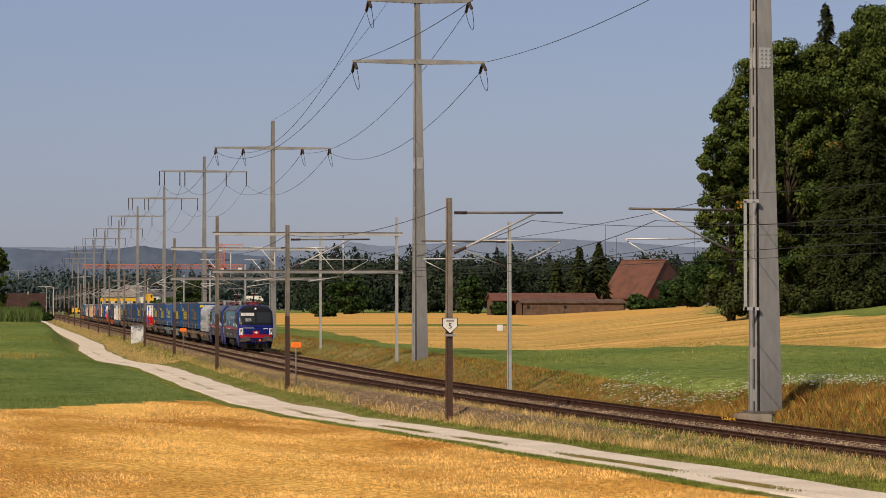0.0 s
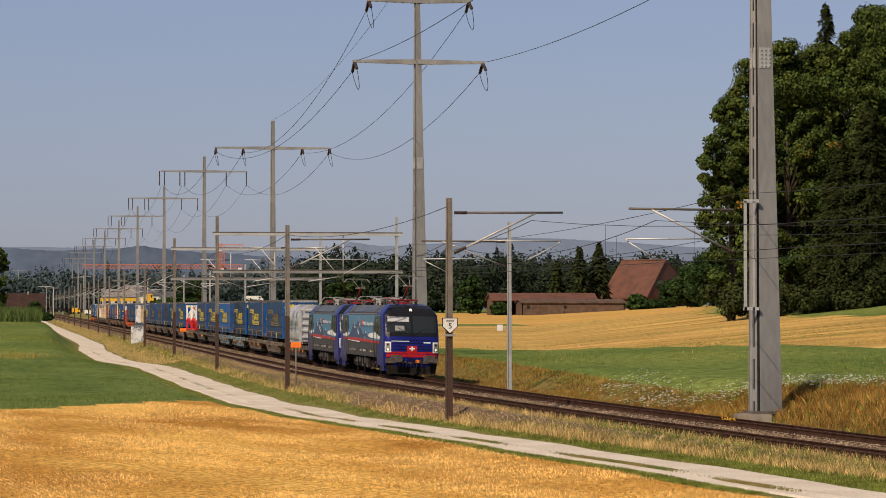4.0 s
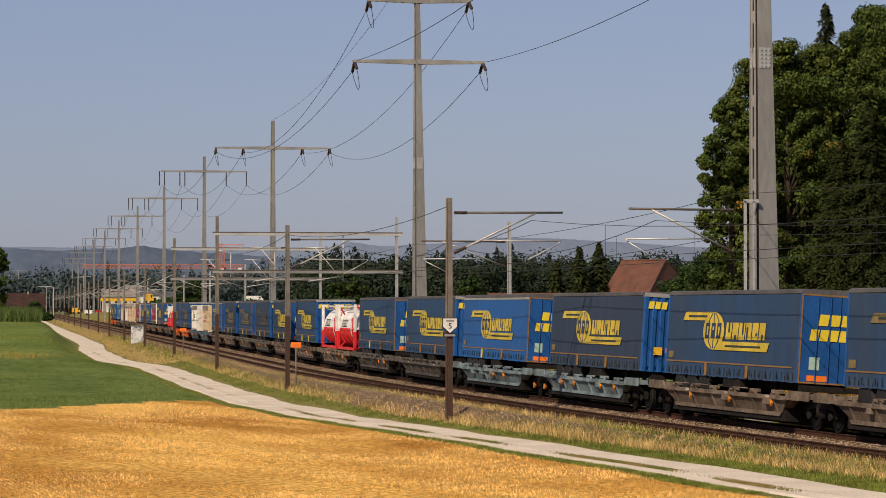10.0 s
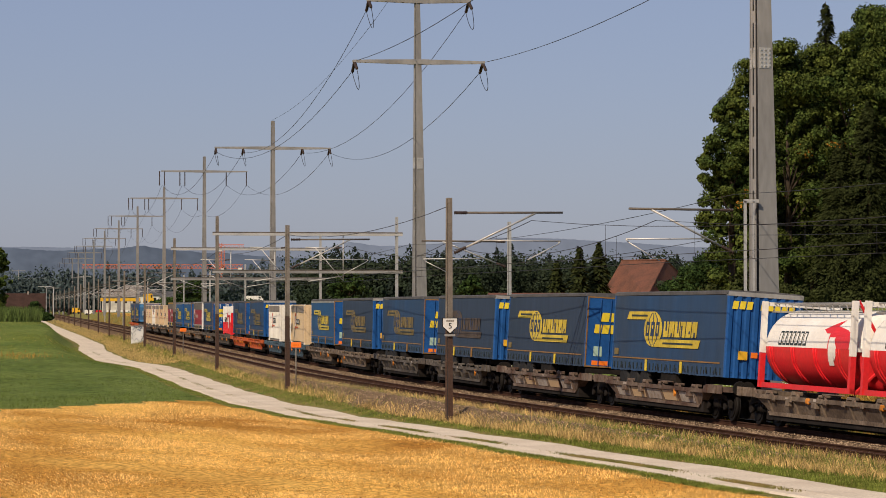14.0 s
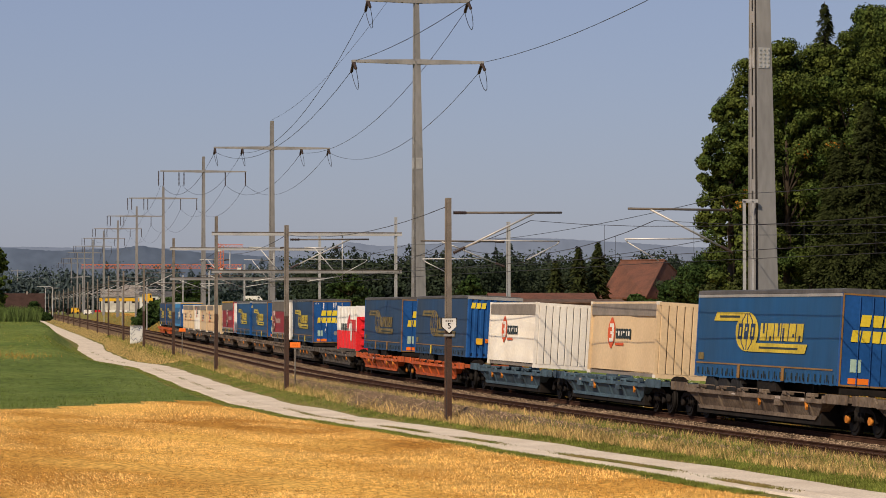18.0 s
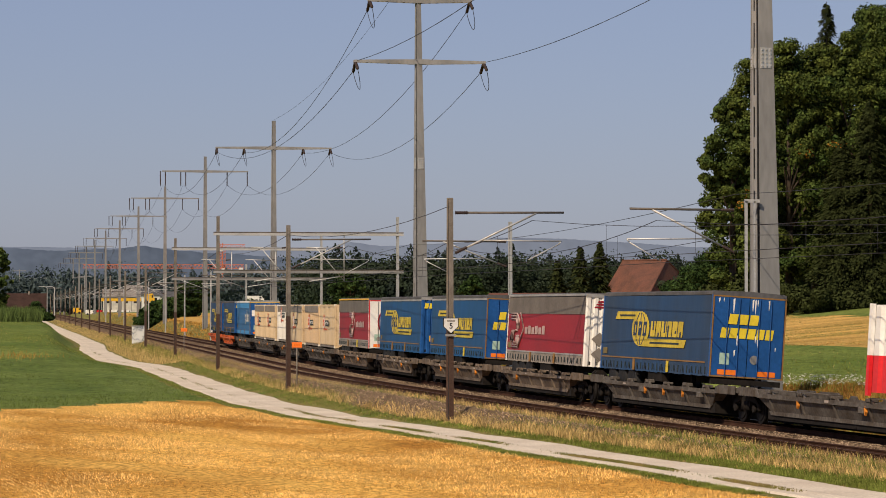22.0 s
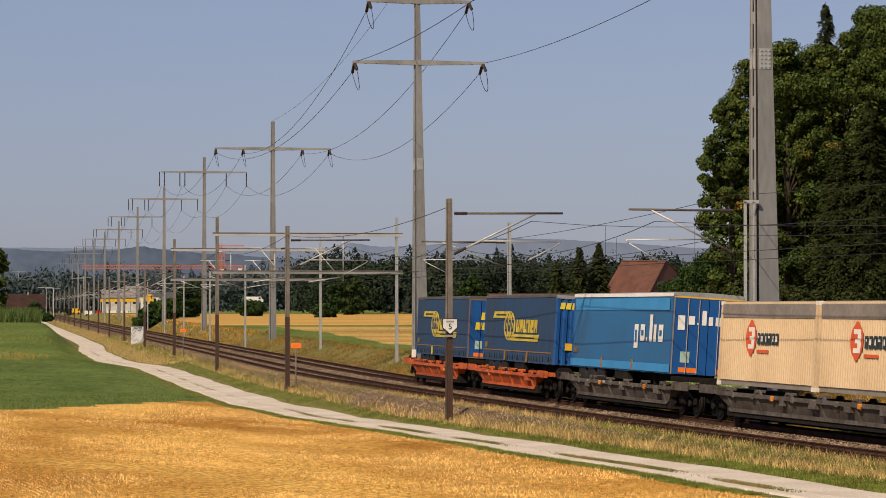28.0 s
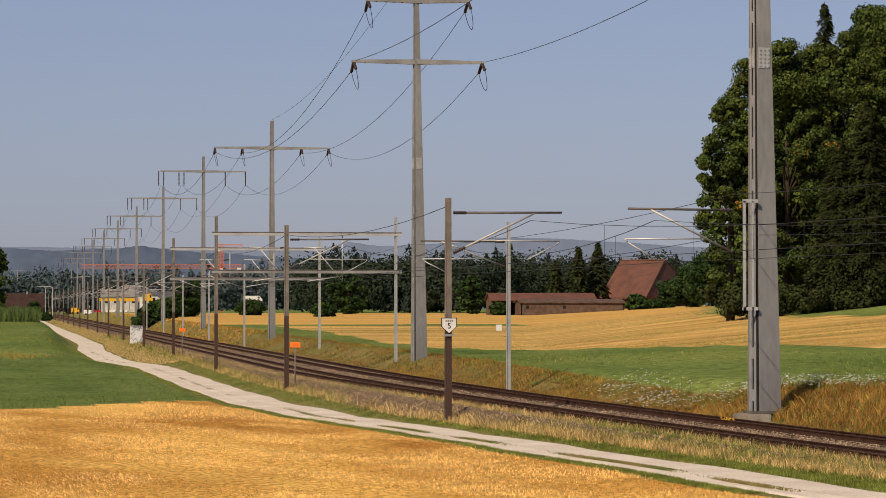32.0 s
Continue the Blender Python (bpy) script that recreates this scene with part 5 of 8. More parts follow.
        for a, b, lo, hi in ((4.7, 4.2, 2.1, 2.95), (3.9, 3.35, 2.35, 2.95), (3.15, 3.0, 2.35, 2.5), (2.75, 2.4, 2.35, 3.3), (2.2, 1.9, 2.35, 2.95), (1.6, 1.05, 2.35, 2.95)):
            sheet("emblem_block", rect(-h + b, -h + a, lo, hi), y, C["white_clean"], ob)
            sheet("emblem_counter", rect(-h + b + 0.14, -h + a - 0.14, lo + 0.2, hi - 0.2), y + 0.014, cur, ob) if a - b > 0.4 else None
    trailer_running_gear(ob, -rear if end == "doors" else rear)
    MOVING.append((ob, q0 + h, 0.13))
    return ob


def logistic_emblem(ob, x, z, y, dark=True):
    """An orange notched disc with a pale bent mark, a row of dark blocks after it and a small orange line below."""
    disc = []
    for i in range(32):
        w = 2 * math.pi * i / 32
        r = 1.0 + 0.14 * (abs(math.sin(w)) > 0.93)
        disc.append((x + 0.50 * math.cos(w), z + 0.50 * r * math.sin(w)))
    sheet("emblem_disc", disc, y, C["logo_orange"], ob)
    sheet("emblem_mark", [(x + 0.24, z + 0.34), (x - 0.30, z + 0.34), (x - 0.36, z + 0.05), (x - 0.28, z), (x - 0.36, z - 0.05), (x - 0.30, z - 0.34), (x + 0.24, z - 0.34), (x + 0.24, z - 0.2), (x - 0.08, z - 0.2), (x - 0.08, z - 0.06), (x + 0.12, z - 0.06), (x + 0.12, z + 0.06), (x - 0.08, z + 0.06), (x - 0.08, z + 0.2), (x + 0.24, z + 0.2)], y + 0.008, C["pale"], ob)
    if dark:
        for i in range(6):
            a = x - 0.62 - 0.34 * i
            sheet("emblem_block", rect(a - 0.27, a, z - 0.20, z + 0.16), y, C["ink"], ob)
            sheet("emblem_counter", rect(a - 0.17, a - (0.0 if i % 2 else 0.09), z - 0.10 if i % 3 else z + 0.0, z + 0.07), y + 0.008, C["pale"], ob)
        sheet("emblem_line", rect(x - 1.7, x - 0.6, z - 0.46, z - 0.36), y, C["logo_orange"], ob)


def bulk_container(q0, mat, label, end="ribbed", emblem=True, roof=True, L=9.1, top=3.86, base=1.18, ribs=46, shift=0.0, high=0.0):
    """A thirty-foot box with finely ribbed sides, corner posts, a tarpaulin roof and a corrugated end."""
    ob = thing("bulk_container", label, "container", "containers on the train")
    h, w = L / 2, 1.24
    m = C[mat]
    block("shell", -h + 0.06, h - 0.06, -w + 0.03, w - 0.03, base + 0.14, top - 0.08, m, ob)
    for s in (-1, 1):
        n = ribs
        bm = bmesh.new()
        low, high_v = [], []
        xs = []
        for i in range(n):
            a = -h + 0.16 + (L - 0.32) * i / n
            p = (L - 0.32) / n
            xs += [(a, 0.0), (a + p * 0.3, 0.0), (a + p * 0.42, 0.05), (a + p * 0.88, 0.05)]
        xs.append((h - 0.16, 0.0))
        for x, o in xs:
            low.append(bm.verts.new((x, s * (w - 0.028 + o), base + 0.18)))
            high_v.append(bm.verts.new((x, s * (w - 0.028 + o), top - (0.52 if roof else 0.14))))
        for i in range(len(xs) - 1):
            bm.faces.new([low[i], low[i + 1], high_v[i + 1], high_v[i]])
        part("side_panel", bm, m, ob)
        for x in (-h, h - 0.16):
            block("corner_post", x, x + 0.16, s * (w + 0.01) - 0.08, s * (w + 0.01) + 0.04, base, top, m, ob)
            for z in (base, top - 0.1):
                block("corner_casting", x - 0.01, x + 0.17, s * (w + 0.01) - 0.09, s * (w + 0.01) + 0.05, z, z + 0.12, C["pale"], ob)
        # darker grey on the rail paints in the shadow gap below the panel
        block("bottom_rail", -h, h, s * (w - 0.06) - 0.03, s * (w - 0.06) + 0.03, base + 0.02, base + 0.18, C["roof_grey"], ob)
        block("top_rail", -h, h, s * w - 0.05, s * w + 0.03, top - 0.12, top, m, ob)
        if roof:
            bm = bmesh.new()
            prism(bm, [(s * (w + 0.035), top - 0.50), (s * (w + 0.05), top - 0.08), (s * (w - 0.08), top + 0.03), (s * (w - 0.1), top - 0.5)], 0, -h + 0.18, h - 0.18)
            part("tarpaulin", bm, C["roof_grey"], ob, "grey roof tarpaulin")
    block("roof", -h + 0.1, h - 0.1, -w + 0.05, w - 0.05, top - 0.06, top + 0.01, C["roof_grey" if roof else mat], ob)
    x = -h
    n = 8
    for i in range(n):
        yb = -w + 0.22 + (2 * w - 0.44) * i / (n - 1)
        bm = bmesh.new()
        prism(bm, [(x + 0.02, yb - 0.135), (x - 0.035, yb - 0.115), (x - 0.035, yb + 0.115), (x + 0.02, yb + 0.135)], 2, base + 0.16, top - 0.12)
        part("end_rib", bm, m, ob)
    block("end_rail", x - 0.02, x + 0.1, -w, w, top - 0.12, top, m, ob)
    block("end_sill", x - 0.02, x + 0.1, -w, w, base, base + 0.16, m, ob)
    if emblem:
        logistic_emblem(ob, 1.4 + shift, 2.72 + high, w + 0.045)
    MOVING.append((ob, q0 + h))
    return ob


def strip_rib(bm, x, pts, wide, deep):
    """A rib of triangular section that follows a line of (y, z) points over a shell."""
    rows = []
    for i, p in enumerate(pts):
        a, b = pts[max(i - 1, 0)], pts[min(i + 1, len(pts) - 1)]
        ty, tz = b[0] - a[0], b[1] - a[1]
        k = math.hypot(ty, tz)
        ny, nz = tz / k, -ty / k
        if ny * p[0] < 0 or (abs(p[0]) < 0.5 and nz < 0):
            ny, nz = -ny, -nz
        e = deep if 0 < i < len(pts) - 1 else 0.01
        rows.append([bm.verts.new((x - wide / 2, *p)), bm.verts.new((x - wide * 0.12, p[0] + ny * e, p[1] + nz * e)), bm.verts.new((x + wide * 0.12, p[0] + ny * e, p[1] + nz * e)), bm.verts.new((x + wide / 2, *p))])
    for a, b in zip(rows, rows[1:]):
        for i in range(3):
            bm.faces.new([a[i], a[i + 1], b[i + 1], b[i]])


def silver_container(q0):
    """A barrel-sided bulk container: an arched shell with ribs above and below a smooth label band."""
    ob = thing("bulk_container", "silver steel bulk container with arched ribs and green print", "container", "containers on the train")
    L, base = 9.1, 1.2
    h = L / 2
    near = [(1.0, 1.34), (1.14, 1.52), (1.21, 1.9), (1.24, 2.35), (1.24, 2.75), (1.2, 3.1), (1.1, 3.4), (0.92, 3.63), (0.64, 3.79), (0.3, 3.86)]
    ring = near + [(-y, z) for y, z in reversed(near)]
    bm = bmesh.new()
    ends = [[bm.verts.new((x, *p)) for p in ring] for x in (-h + 0.3, h - 0.1)]
    k = len(ring)
    for i in range(k):
        bm.faces.new([ends[0][i], ends[0][(i + 1) % k], ends[1][(i + 1) % k], ends[1][i]]).smooth = True
    for e in ends:
        bm.faces.new(e)
    part("shell", bm, C["silver"], ob)
    for s in (-1, 1):
        for i in range(11):
            x = -h + 0.55 + (L - 1.1) * i / 10
            for run in (near[0:4], near[4:]):
                bm = bmesh.new()
                strip_rib(bm, x, [(s * a, b) for a, b in run], 0.44, 0.075)
                part("side_rib", bm, C["silver"], ob)
    sheet("label_panel", rect(-h + 0.5, h - 0.5, 2.38, 2.72), 1.243, C["alu"], ob, "pale grey label band")
    for a, b, lo, hi in ((h - 1.9, h - 1.7, 2.36, 2.74), (h - 4.2, h - 1.9, 2.42, 2.55), (h - 3.6, h - 1.9, 2.62, 2.68)):
        sheet("green_print", rect(a, b, lo, hi), 1.252, C["green_print"], ob)
    for i in range(2):
        for q in range(7):
            sheet("print_bar", rect(-h + 1.3 + 0.36 * q, -h + 1.56 + 0.36 * q, 2.44 + 0.13 * i, 2.50 + 0.13 * i), 1.252, C["mark_grey"], ob)
    x = -h
    for s in (-1, 1):
        for xe in (-h, h - 0.2):
            block("corner_post", xe, xe + 0.2, s * 1.12 - 0.1, s * 1.12 + 0.1, base, 3.5, C["silver"], ob, "", 0.02)
        block("bottom_rail", -h, h, s * 1.06 - 0.08, s * 1.06 + 0.08, base - 0.02, base + 0.14, C["silver"], ob, "", 0.02)
    bm = bmesh.new()
    prism(bm, [(y, z) for y, z in ring], 0, x + 0.06, x + 0.3)
    part("end_frame", bm, C["silver"], ob)
    for i in range(5):
        z = base + 0.30 + 0.46 * i
        bm = bmesh.new()
        wd = 1.02 if i < 4 else 0.86
        prism(bm, [(x + 0.07, z), (x - 0.06, z + 0.07), (x - 0.06, z + 0.16), (x + 0.07, z + 0.27)], 1, -wd, wd)
        part("end_rib", bm, C["silver"], ob)
    bm = bmesh.new()
    for y0 in (0.2, 0.55):
        tube(bm, (x - 0.1, y0, base), (x - 0.1, y0, 2.4), 0.022)
    for i in range(5):
        tube(bm, (x - 0.1, 0.2, base + 0.25 * i), (x - 0.1, 0.55, base + 0.25 * i), 0.018)
    part("ladder", bm, C["yellow"], ob, "yellow ladder on the end")
    MOVING.append((ob, q0 + h))


def red_white_box(q0):
    ob = thing("bulk_container", "red and white ribbed bulk container with an arrow", "container", "containers on the train")
    L, w, base, top = 9.1, 1.24, 1.18, 3.78
    h = L / 2
    mid = 2.32
    block("lower_shell", -h + 0.1, h - 0.1, -w + 0.1, w - 0.1, base + 0.1, mid, C["red"], ob, "red lower shell")
    block("upper_shell", -h + 0.1, h - 0.1, -w + 0.1, w - 0.1, mid + 0.002, top - 0.03, C["white_clean"], ob, "white upper shell")
    for s in (-1, 1):
        for i in range(12):
            a = -h + 0.3 + (L - 0.6) * i / 12
            p = (L - 0.6) / 12
            for z0, z1, m in ((base + 0.1, mid - 0.003, "red"), (mid + 0.003, top - 0.1, "white_clean")):
                bm = bmesh.new()
                prism(bm, [(a + p * 0.1, s * (w - 0.1)), (a + p * 0.22, s * (w + 0.02)), (a + p * 0.72, s * (w + 0.02)), (a + p * 0.84, s * (w - 0.1))], 2, z0, z1)
                part("side_rib", bm, C[m], ob)
        for x in (-h, h - 0.2):
            block("corner_post", x, x + 0.2, s * w - 0.08, s * w + 0.03, base, mid - 0.003, C["red"], ob)
            block("corner_post", x, x + 0.2, s * w - 0.08, s * w + 0.03, mid, top, C["white_clean"], ob)
    y = w + 0.024
    sheet("red_field", rect(-h + 0.0, -h + 1.9, mid, top - 0.8), y, C["red"], ob)
    sheet("arrow", [(-h + 2.6, 1.75), (-h + 2.0, 1.75), (-h + 1.8, 2.35), (-h + 2.1, 2.9), (-h + 3.0, 2.9), (-h + 2.7, 2.66), (-h + 2.5, 2.35)], y + 0.014, C["white_clean"], ob, "white arrow")
    sheet("arrow", [(-h + 4.1, 2.45), (-h + 3.5, 2.45), (-h + 3.4, 2.75), (-h + 1.9, 2.75), (-h + 1.9, 2.98), (-h + 2.9, 2.98), (-h + 2.8, 3.35), (-h + 4.0, 2.9)], y + 0.014, C["red"], ob, "red arrow")
    for i in range(8):
        sheet("emblem_block", rect(h - 3.1 + 0.0 - 0.42 * i + 0.9, h - 2.85 - 0.42 * i + 0.9, mid + 0.02, mid + 0.42), y, C["ink"], ob)
    x = -h
    block("end_frame", x - 0.02, x + 0.08, -w, w, base, 3.15, C["red"], ob)
    block("end_frame", x - 0.02, x + 0.08, -w, w, 3.152, top, C["white_clean"], ob)
    for i in range(4):
        z = base + 0.3 + 0.48 * i
        block("end_rib", x - 0.14, x - 0.02, -1.0, 1.0, z, z + 0.24, C["red"], ob, "", 0.03)
    for i in range(5):
        end_sheet("emblem_block", rect(-0.8 + 0.3 * i, -0.58 + 0.3 * i, 3.32, 3.52), x - 0.024, C["ink"], ob)
    MOVING.append((ob, q0 + h))


def tank_container(q0, L=8.0):
    ob = thing("tank_container", "white and red tank container in a steel frame", "tank container", "containers on the train")
    base, top, w, h = 1.18, 3.86, 1.22, L / 2
    cz, r = 2.46, 1.2
    for up in (True, False):
        bm = bmesh.new()
        n = 16
        rings = []
        for x, k in ((-h + 0.12, 0.5), (-h + 0.16, 0.85), (-h + 0.3, 0.98), (-h + 0.5, 1.0), (h - 0.5, 1.0), (h - 0.3, 0.98), (h - 0.16, 0.85), (h - 0.12, 0.5)):
            ring = []
            for i in range(n + 1):
                a = math.pi * i / n * (1 if up else -1)
                ring.append(bm.verts.new((x, r * k * math.cos(a), cz + r * k * math.sin(a))))
            rings.append(ring)
        for ra, rb in zip(rings, rings[1:]):
            for i in range(n):
                bm.faces.new([ra[i], ra[i + 1], rb[i + 1], rb[i]]).smooth = True
        part("vessel_top" if up else "vessel_bottom", bm, C["white_clean" if up else "red"], ob, "white upper vessel" if up else "red lower vessel")
    for s in (-1, 1):
        for x in (-h, h - 0.18):
            block("frame_post", x, x + 0.18, s * w - 0.1, s * w + 0.06, cz - 0.2, top, C["white_clean"], ob)
            block("frame_post", x, x + 0.18, s * w - 0.1, s * w + 0.06, base, cz - 0.205, C["red"], ob)
        block("bottom_rail", -h, h, s * w - 0.08, s * w + 0.02, base, base + 0.16, C["red"], ob)
        bm = bmesh.new()
        for z in (top - 0.05, top - 0.32):
            tube(bm, (-h, s * 0.9, z), (h, s * 0.9, z), 0.025)
        for i in range(14):
            x = -h + 0.2 + (L - 0.4) * i / 13
            tube(bm, (x, s * 0.9, top - 0.32), (x + 0.3, s * 0.9, top - 0.05), 0.016, seg=4)
        part("walkway_rail", bm, C["alu"], ob)
    for i in range(4):
        x = -h + 1.2 + (L - 2.2) * i / 3
        for dx in (0.0, 0.22):
            bm = bmesh.new()
            hose(bm, [(x + dx, 1.212 * math.cos(a), cz + 1.212 * math.sin(a)) for a in [-math.radians(8 * k) for k in range(10)]], 0.028, 5)
            part("vessel_strap", bm, C["red"], ob)
    def on_vessel(name, pts, mat, out, label=""):
        """A thin patch bent round the vessel: an outline of (x, degrees above the middle)."""
        bm = bmesh.new()
        cut = sorted({a for _, a in pts})
        lo, hi = min(p[0] for p in pts), max(p[0] for p in pts)
        n = max(2, int((cut[-1] - cut[0]) / 6))
        rows = []
        for k in range(n + 1):
            a = cut[0] + (cut[-1] - cut[0]) * k / n
            xs = []
            for (xa, aa), (xb, ab) in zip(pts, pts[1:] + pts[:1]):
                if aa != ab and min(aa, ab) <= a <= max(aa, ab):
                    xs.append(xa + (xb - xa) * (a - aa) / (ab - aa))
            xs = xs or [lo, hi]
            w = math.radians(a)
            rows.append([bm.verts.new((x, (r + out) * math.cos(w), cz + (r + out) * math.sin(w))) for x in (min(xs), max(xs) + 0.001)])
        for p, q in zip(rows, rows[1:]):
            bm.faces.new([p[0], p[1], q[1], q[0]])
        part(name, bm, C[mat], ob, label)
    on_vessel("red_field", [(-h + 0.45, 0), (-h + 2.2, 0), (-h + 2.2, 22), (-h + 0.45, 22)], "red", 0.006)
    on_vessel("red_field", [(-h + 0.45, 22), (-h + 2.5, 22), (-h + 2.9, 27), (-h + 1.6, 46), (-h + 1.9, 30), (-h + 0.45, 27)], "red", 0.007)
    on_vessel("arrow", [(-h + 1.75, -24), (-h + 2.15, -24), (-h + 2.1, 16), (-h + 1.65, 16)], "white_clean", 0.012, "white arrow")
    on_vessel("arrow", [(-h + 1.35, -4), (-h + 1.7, -18), (-h + 1.7, 14)], "white_clean", 0.013, "white arrow")
    for x in (-h + 0.05, h - 0.13):
        for z in (base, cz - 0.06, top - 0.14):
            block("frame_beam", x, x + 0.1, -w, w, z, z + 0.12, C["white_clean" if z > 2 else "red"], ob)
    bm = bmesh.new()
    for s in (-1, 1):
        tube(bm, (-h + 0.08, s * 1.1, base), (-h + 0.08, -s * 0.2, cz), 0.05)
        tube(bm, (-h + 0.08, s * 1.1, top), (-h + 0.08, s * 0.2, cz), 0.05)
    part("end_brace", bm, C["red"], ob)
    for i in range(7):
        a = h - 1.5 - 0.36 * i
        on_vessel("emblem_block", [(a - 0.29, 3), (a, 3), (a, 24), (a - 0.29, 24)], "ink", 0.008)
        on_vessel("emblem_counter", [(a - 0.24, 6), (a - 0.06, 6), (a - 0.06, 21), (a - 0.24, 21)], "white_clean", 0.014)
    for i in range(4):
        block("walkway_plank", -h + 0.2, h - 0.2, -0.5 + 0.26 * i, -0.3 + 0.26 * i, top - 0.08, top - 0.05, C["alu"], ob)
    MOVING.append((ob, q0 + h))


locomotive(249.3, True)
locomotive(268.3, True)
flat_wagon(287.4, 306.0, "wagon_grey", "weathered grey container wagon with orange hooks", 1)
silver_container(295.1)

ROWS = [
    (306.1, 340.0, "wagon_brown", "brown weathered pocket wagon with two wells", None, False),
    (340.1, 374.0, "wagon_teal", "pale grey-green pocket wagon with two wells", None, False),
    (374.1, 407.3, "wagon_grey", "dark grey pocket wagon with two wells", None, False),
    (426.3, 460.0, "wagon_rust", "rusty pocket wagon with pale patched girders", None, True),
    (460.1, 494.0, "wagon_grey", "dark grey pocket wagon with two wells", None, False),
    (494.1, 528.8, "wagon_brown", "brown weathered pocket wagon with two wells", None, False),
    (528.9, 561.3, "wagon_blue", "blue-grey pocket wagon with two wells", None, False),
    (561.4, 596.4, "wagon_orange", "orange pocket wagon with two wells", None, False),
    (596.5, 635.3, "wagon_grey", "dark grey pocket wagon, partly empty", 617.4, False),
    (635.4, 669.7, "wagon_brown", "brown weathered pocket wagon with two wells", None, False),
    (669.8, 703.5, "wagon_brown", "brown weathered pocket wagon with two wells", None, False),
    (784.6, 818.6, "wagon_orange", "orange pocket wagon with two wells, last of the train", None, False),
]
for i, (a, b, m, lab, mid, rusty) in enumerate(ROWS):
    pocket_wagon(a, b, m, lab, mid, rusty, i)
flat_wagon(407.4, 426.2, "wagon_brown", "brown container wagon with orange hooks", 21)
for i, (a, b) in enumerate(((703.6, 723.6), (723.7, 743.9), (744.0, 765.4), (765.5, 784.5))):
    flat_wagon(a, b, "wagon_grey", "grey-brown container wagon with orange hooks", 31 + i)
LOADS = [(307.1, "bulkhead", "curtain_dusty", "logo_dull"), (324.5, "doors", "curtain_dusty", "logo_yellow"), (341.1, "bulkhead", "curtain_grey", "logo_yellow"), (358.7, "doors", "curtain_bright", "logo_yellow"),
         (374.2, "bulkhead", "curtain_dusty", "logo_yellow"), (391.4, "doors", "curtain_dusty", "logo_yellow"), (427.3, "bulkhead", "curtain_dusty", "logo_yellow"), (444.8, "doors", "curtain_grey", "logo_yellow"),
         (461.0, "bulkhead", "curtain_grey", "logo_faded"), (478.2, "doors", "curtain_dusty", "logo_dull"), (495.0, "bulkhead", "curtain_grey", "logo_dull"), (512.6, "doors", "curtain_blue", "logo_yellow"),
         (562.6, "bulkhead", "curtain_dusty", "logo_dull"), (580.4, "doors", "curtain_dusty", "logo_dull"), (620.6, "doors", "curtain_dusty", "logo_yellow"), (654.6, "doors", "curtain_blue", "logo_yellow"),
         (670.8, "bulkhead", "curtain_blue", "logo_yellow"), (785.0, "bulkhead", "curtain_dusty", "logo_yellow"), (802.0, "doors", "curtain_dusty", "logo_yellow")]
TINT = {"curtain_dusty": "dusty blue", "curtain_grey": "dirty grey-blue", "curtain_blue": "blue", "curtain_bright": "bright blue"}
for q0, end, cur, emb in LOADS:
    lab = TINT[cur] + " curtain-sided semi-trailer with a " + {"logo_yellow": "yellow", "logo_dull": "dull yellow", "logo_faded": "faded"}[emb] + " globe emblem"
    trailer(q0, end, cur, emb, lab)
trailer(636.7, "bulkhead", "maroon_red", "none", "dark red curtain-sided semi-trailer with a grey band", "white_clean", "maroon")
trailer(688.6, "doors", "maroon_red", "yellow", "dark red curtain-sided semi-trailer with white doors", "white_clean", "maroon")
trailer(768.6, "doors", "azure_blue", "none", "blue curtain-sided semi-trailer with white block lettering", "curtain_bright", "azure", roof="alu")
tank_container(407.2)
tank_container(416.0)
bulk_container(530.9, "cream", "cream bulk container with fine ribs and orange ring", ribs=1)
bulk_container(548.8, "pale", "off-white ribbed bulk container with orange ring")
red_white_box(597.4)
bulk_container(704.5, "cream", "smooth cream container with orange ring and grey-brown stain", roof=False, ribs=3)
bulk_container(713.8, "cream_dark", "tan ribbed bulk container with orange ring")
bulk_container(724.6, "cream", "cream bulk container with grey roof tarpaulin", ribs=1)
bulk_container(733.9, "pale", "off-white ribbed bulk container with high orange ring", high=0.42)
bulk_container(745.0, "cream", "cream ribbed bulk container with grey roof tarpaulin")
bulk_container(754.2, "cream", "cream ribbed bulk container with grey roof tarpaulin")
# tail lamp of the last wagon
tail = thing("tail_marker", "small white tail marker on the last wagon", "train tail sign")
part("marker_plate", bevelled(-0.05, 0.05, 0.86, 1.1, 1.14, 1.56, 0.03), C["white_clean"], tail)
block("marker_foot", -0.03, 0.03, 0.93, 1.03, 1.06, 1.14, C["underframe"], tail)
MOVING.append((tail, 818.0))

# ---- catenary: masts, portals, brackets and wires ----
NEAR_Y = [107.3, 151.5, 198.5, 250.6, 306.3, 361.2, 416, 468, 526, 585, 641, 703, 765, 830, 900, 975, 1050]
NEAR_H = {0: 7.55, 1: 8.0, 2: 9.9, 3: 9.6}
CONTACT, MESSENGER = 5.35, 6.9


def post_at(y, off, top, label, low=None, w=0.26, d=0.42):
    p = on_line(y, off, 0)
    z0 = ground_z(p.x, p.y) - 0.15
    ob = thing("catenary_mast", label, "catenary mast", "catenary masts", pose(p.x, p.y, z0))
    mast_parts(ob, top - z0, w, w * 0.86, d, d * 0.8, [], "galv_light" if low is None else "maststeel", 1.0, (low[0] - z0, low[1]) if low else None, 10.0, gap_fill=y < 320)
    return ob, p, z0


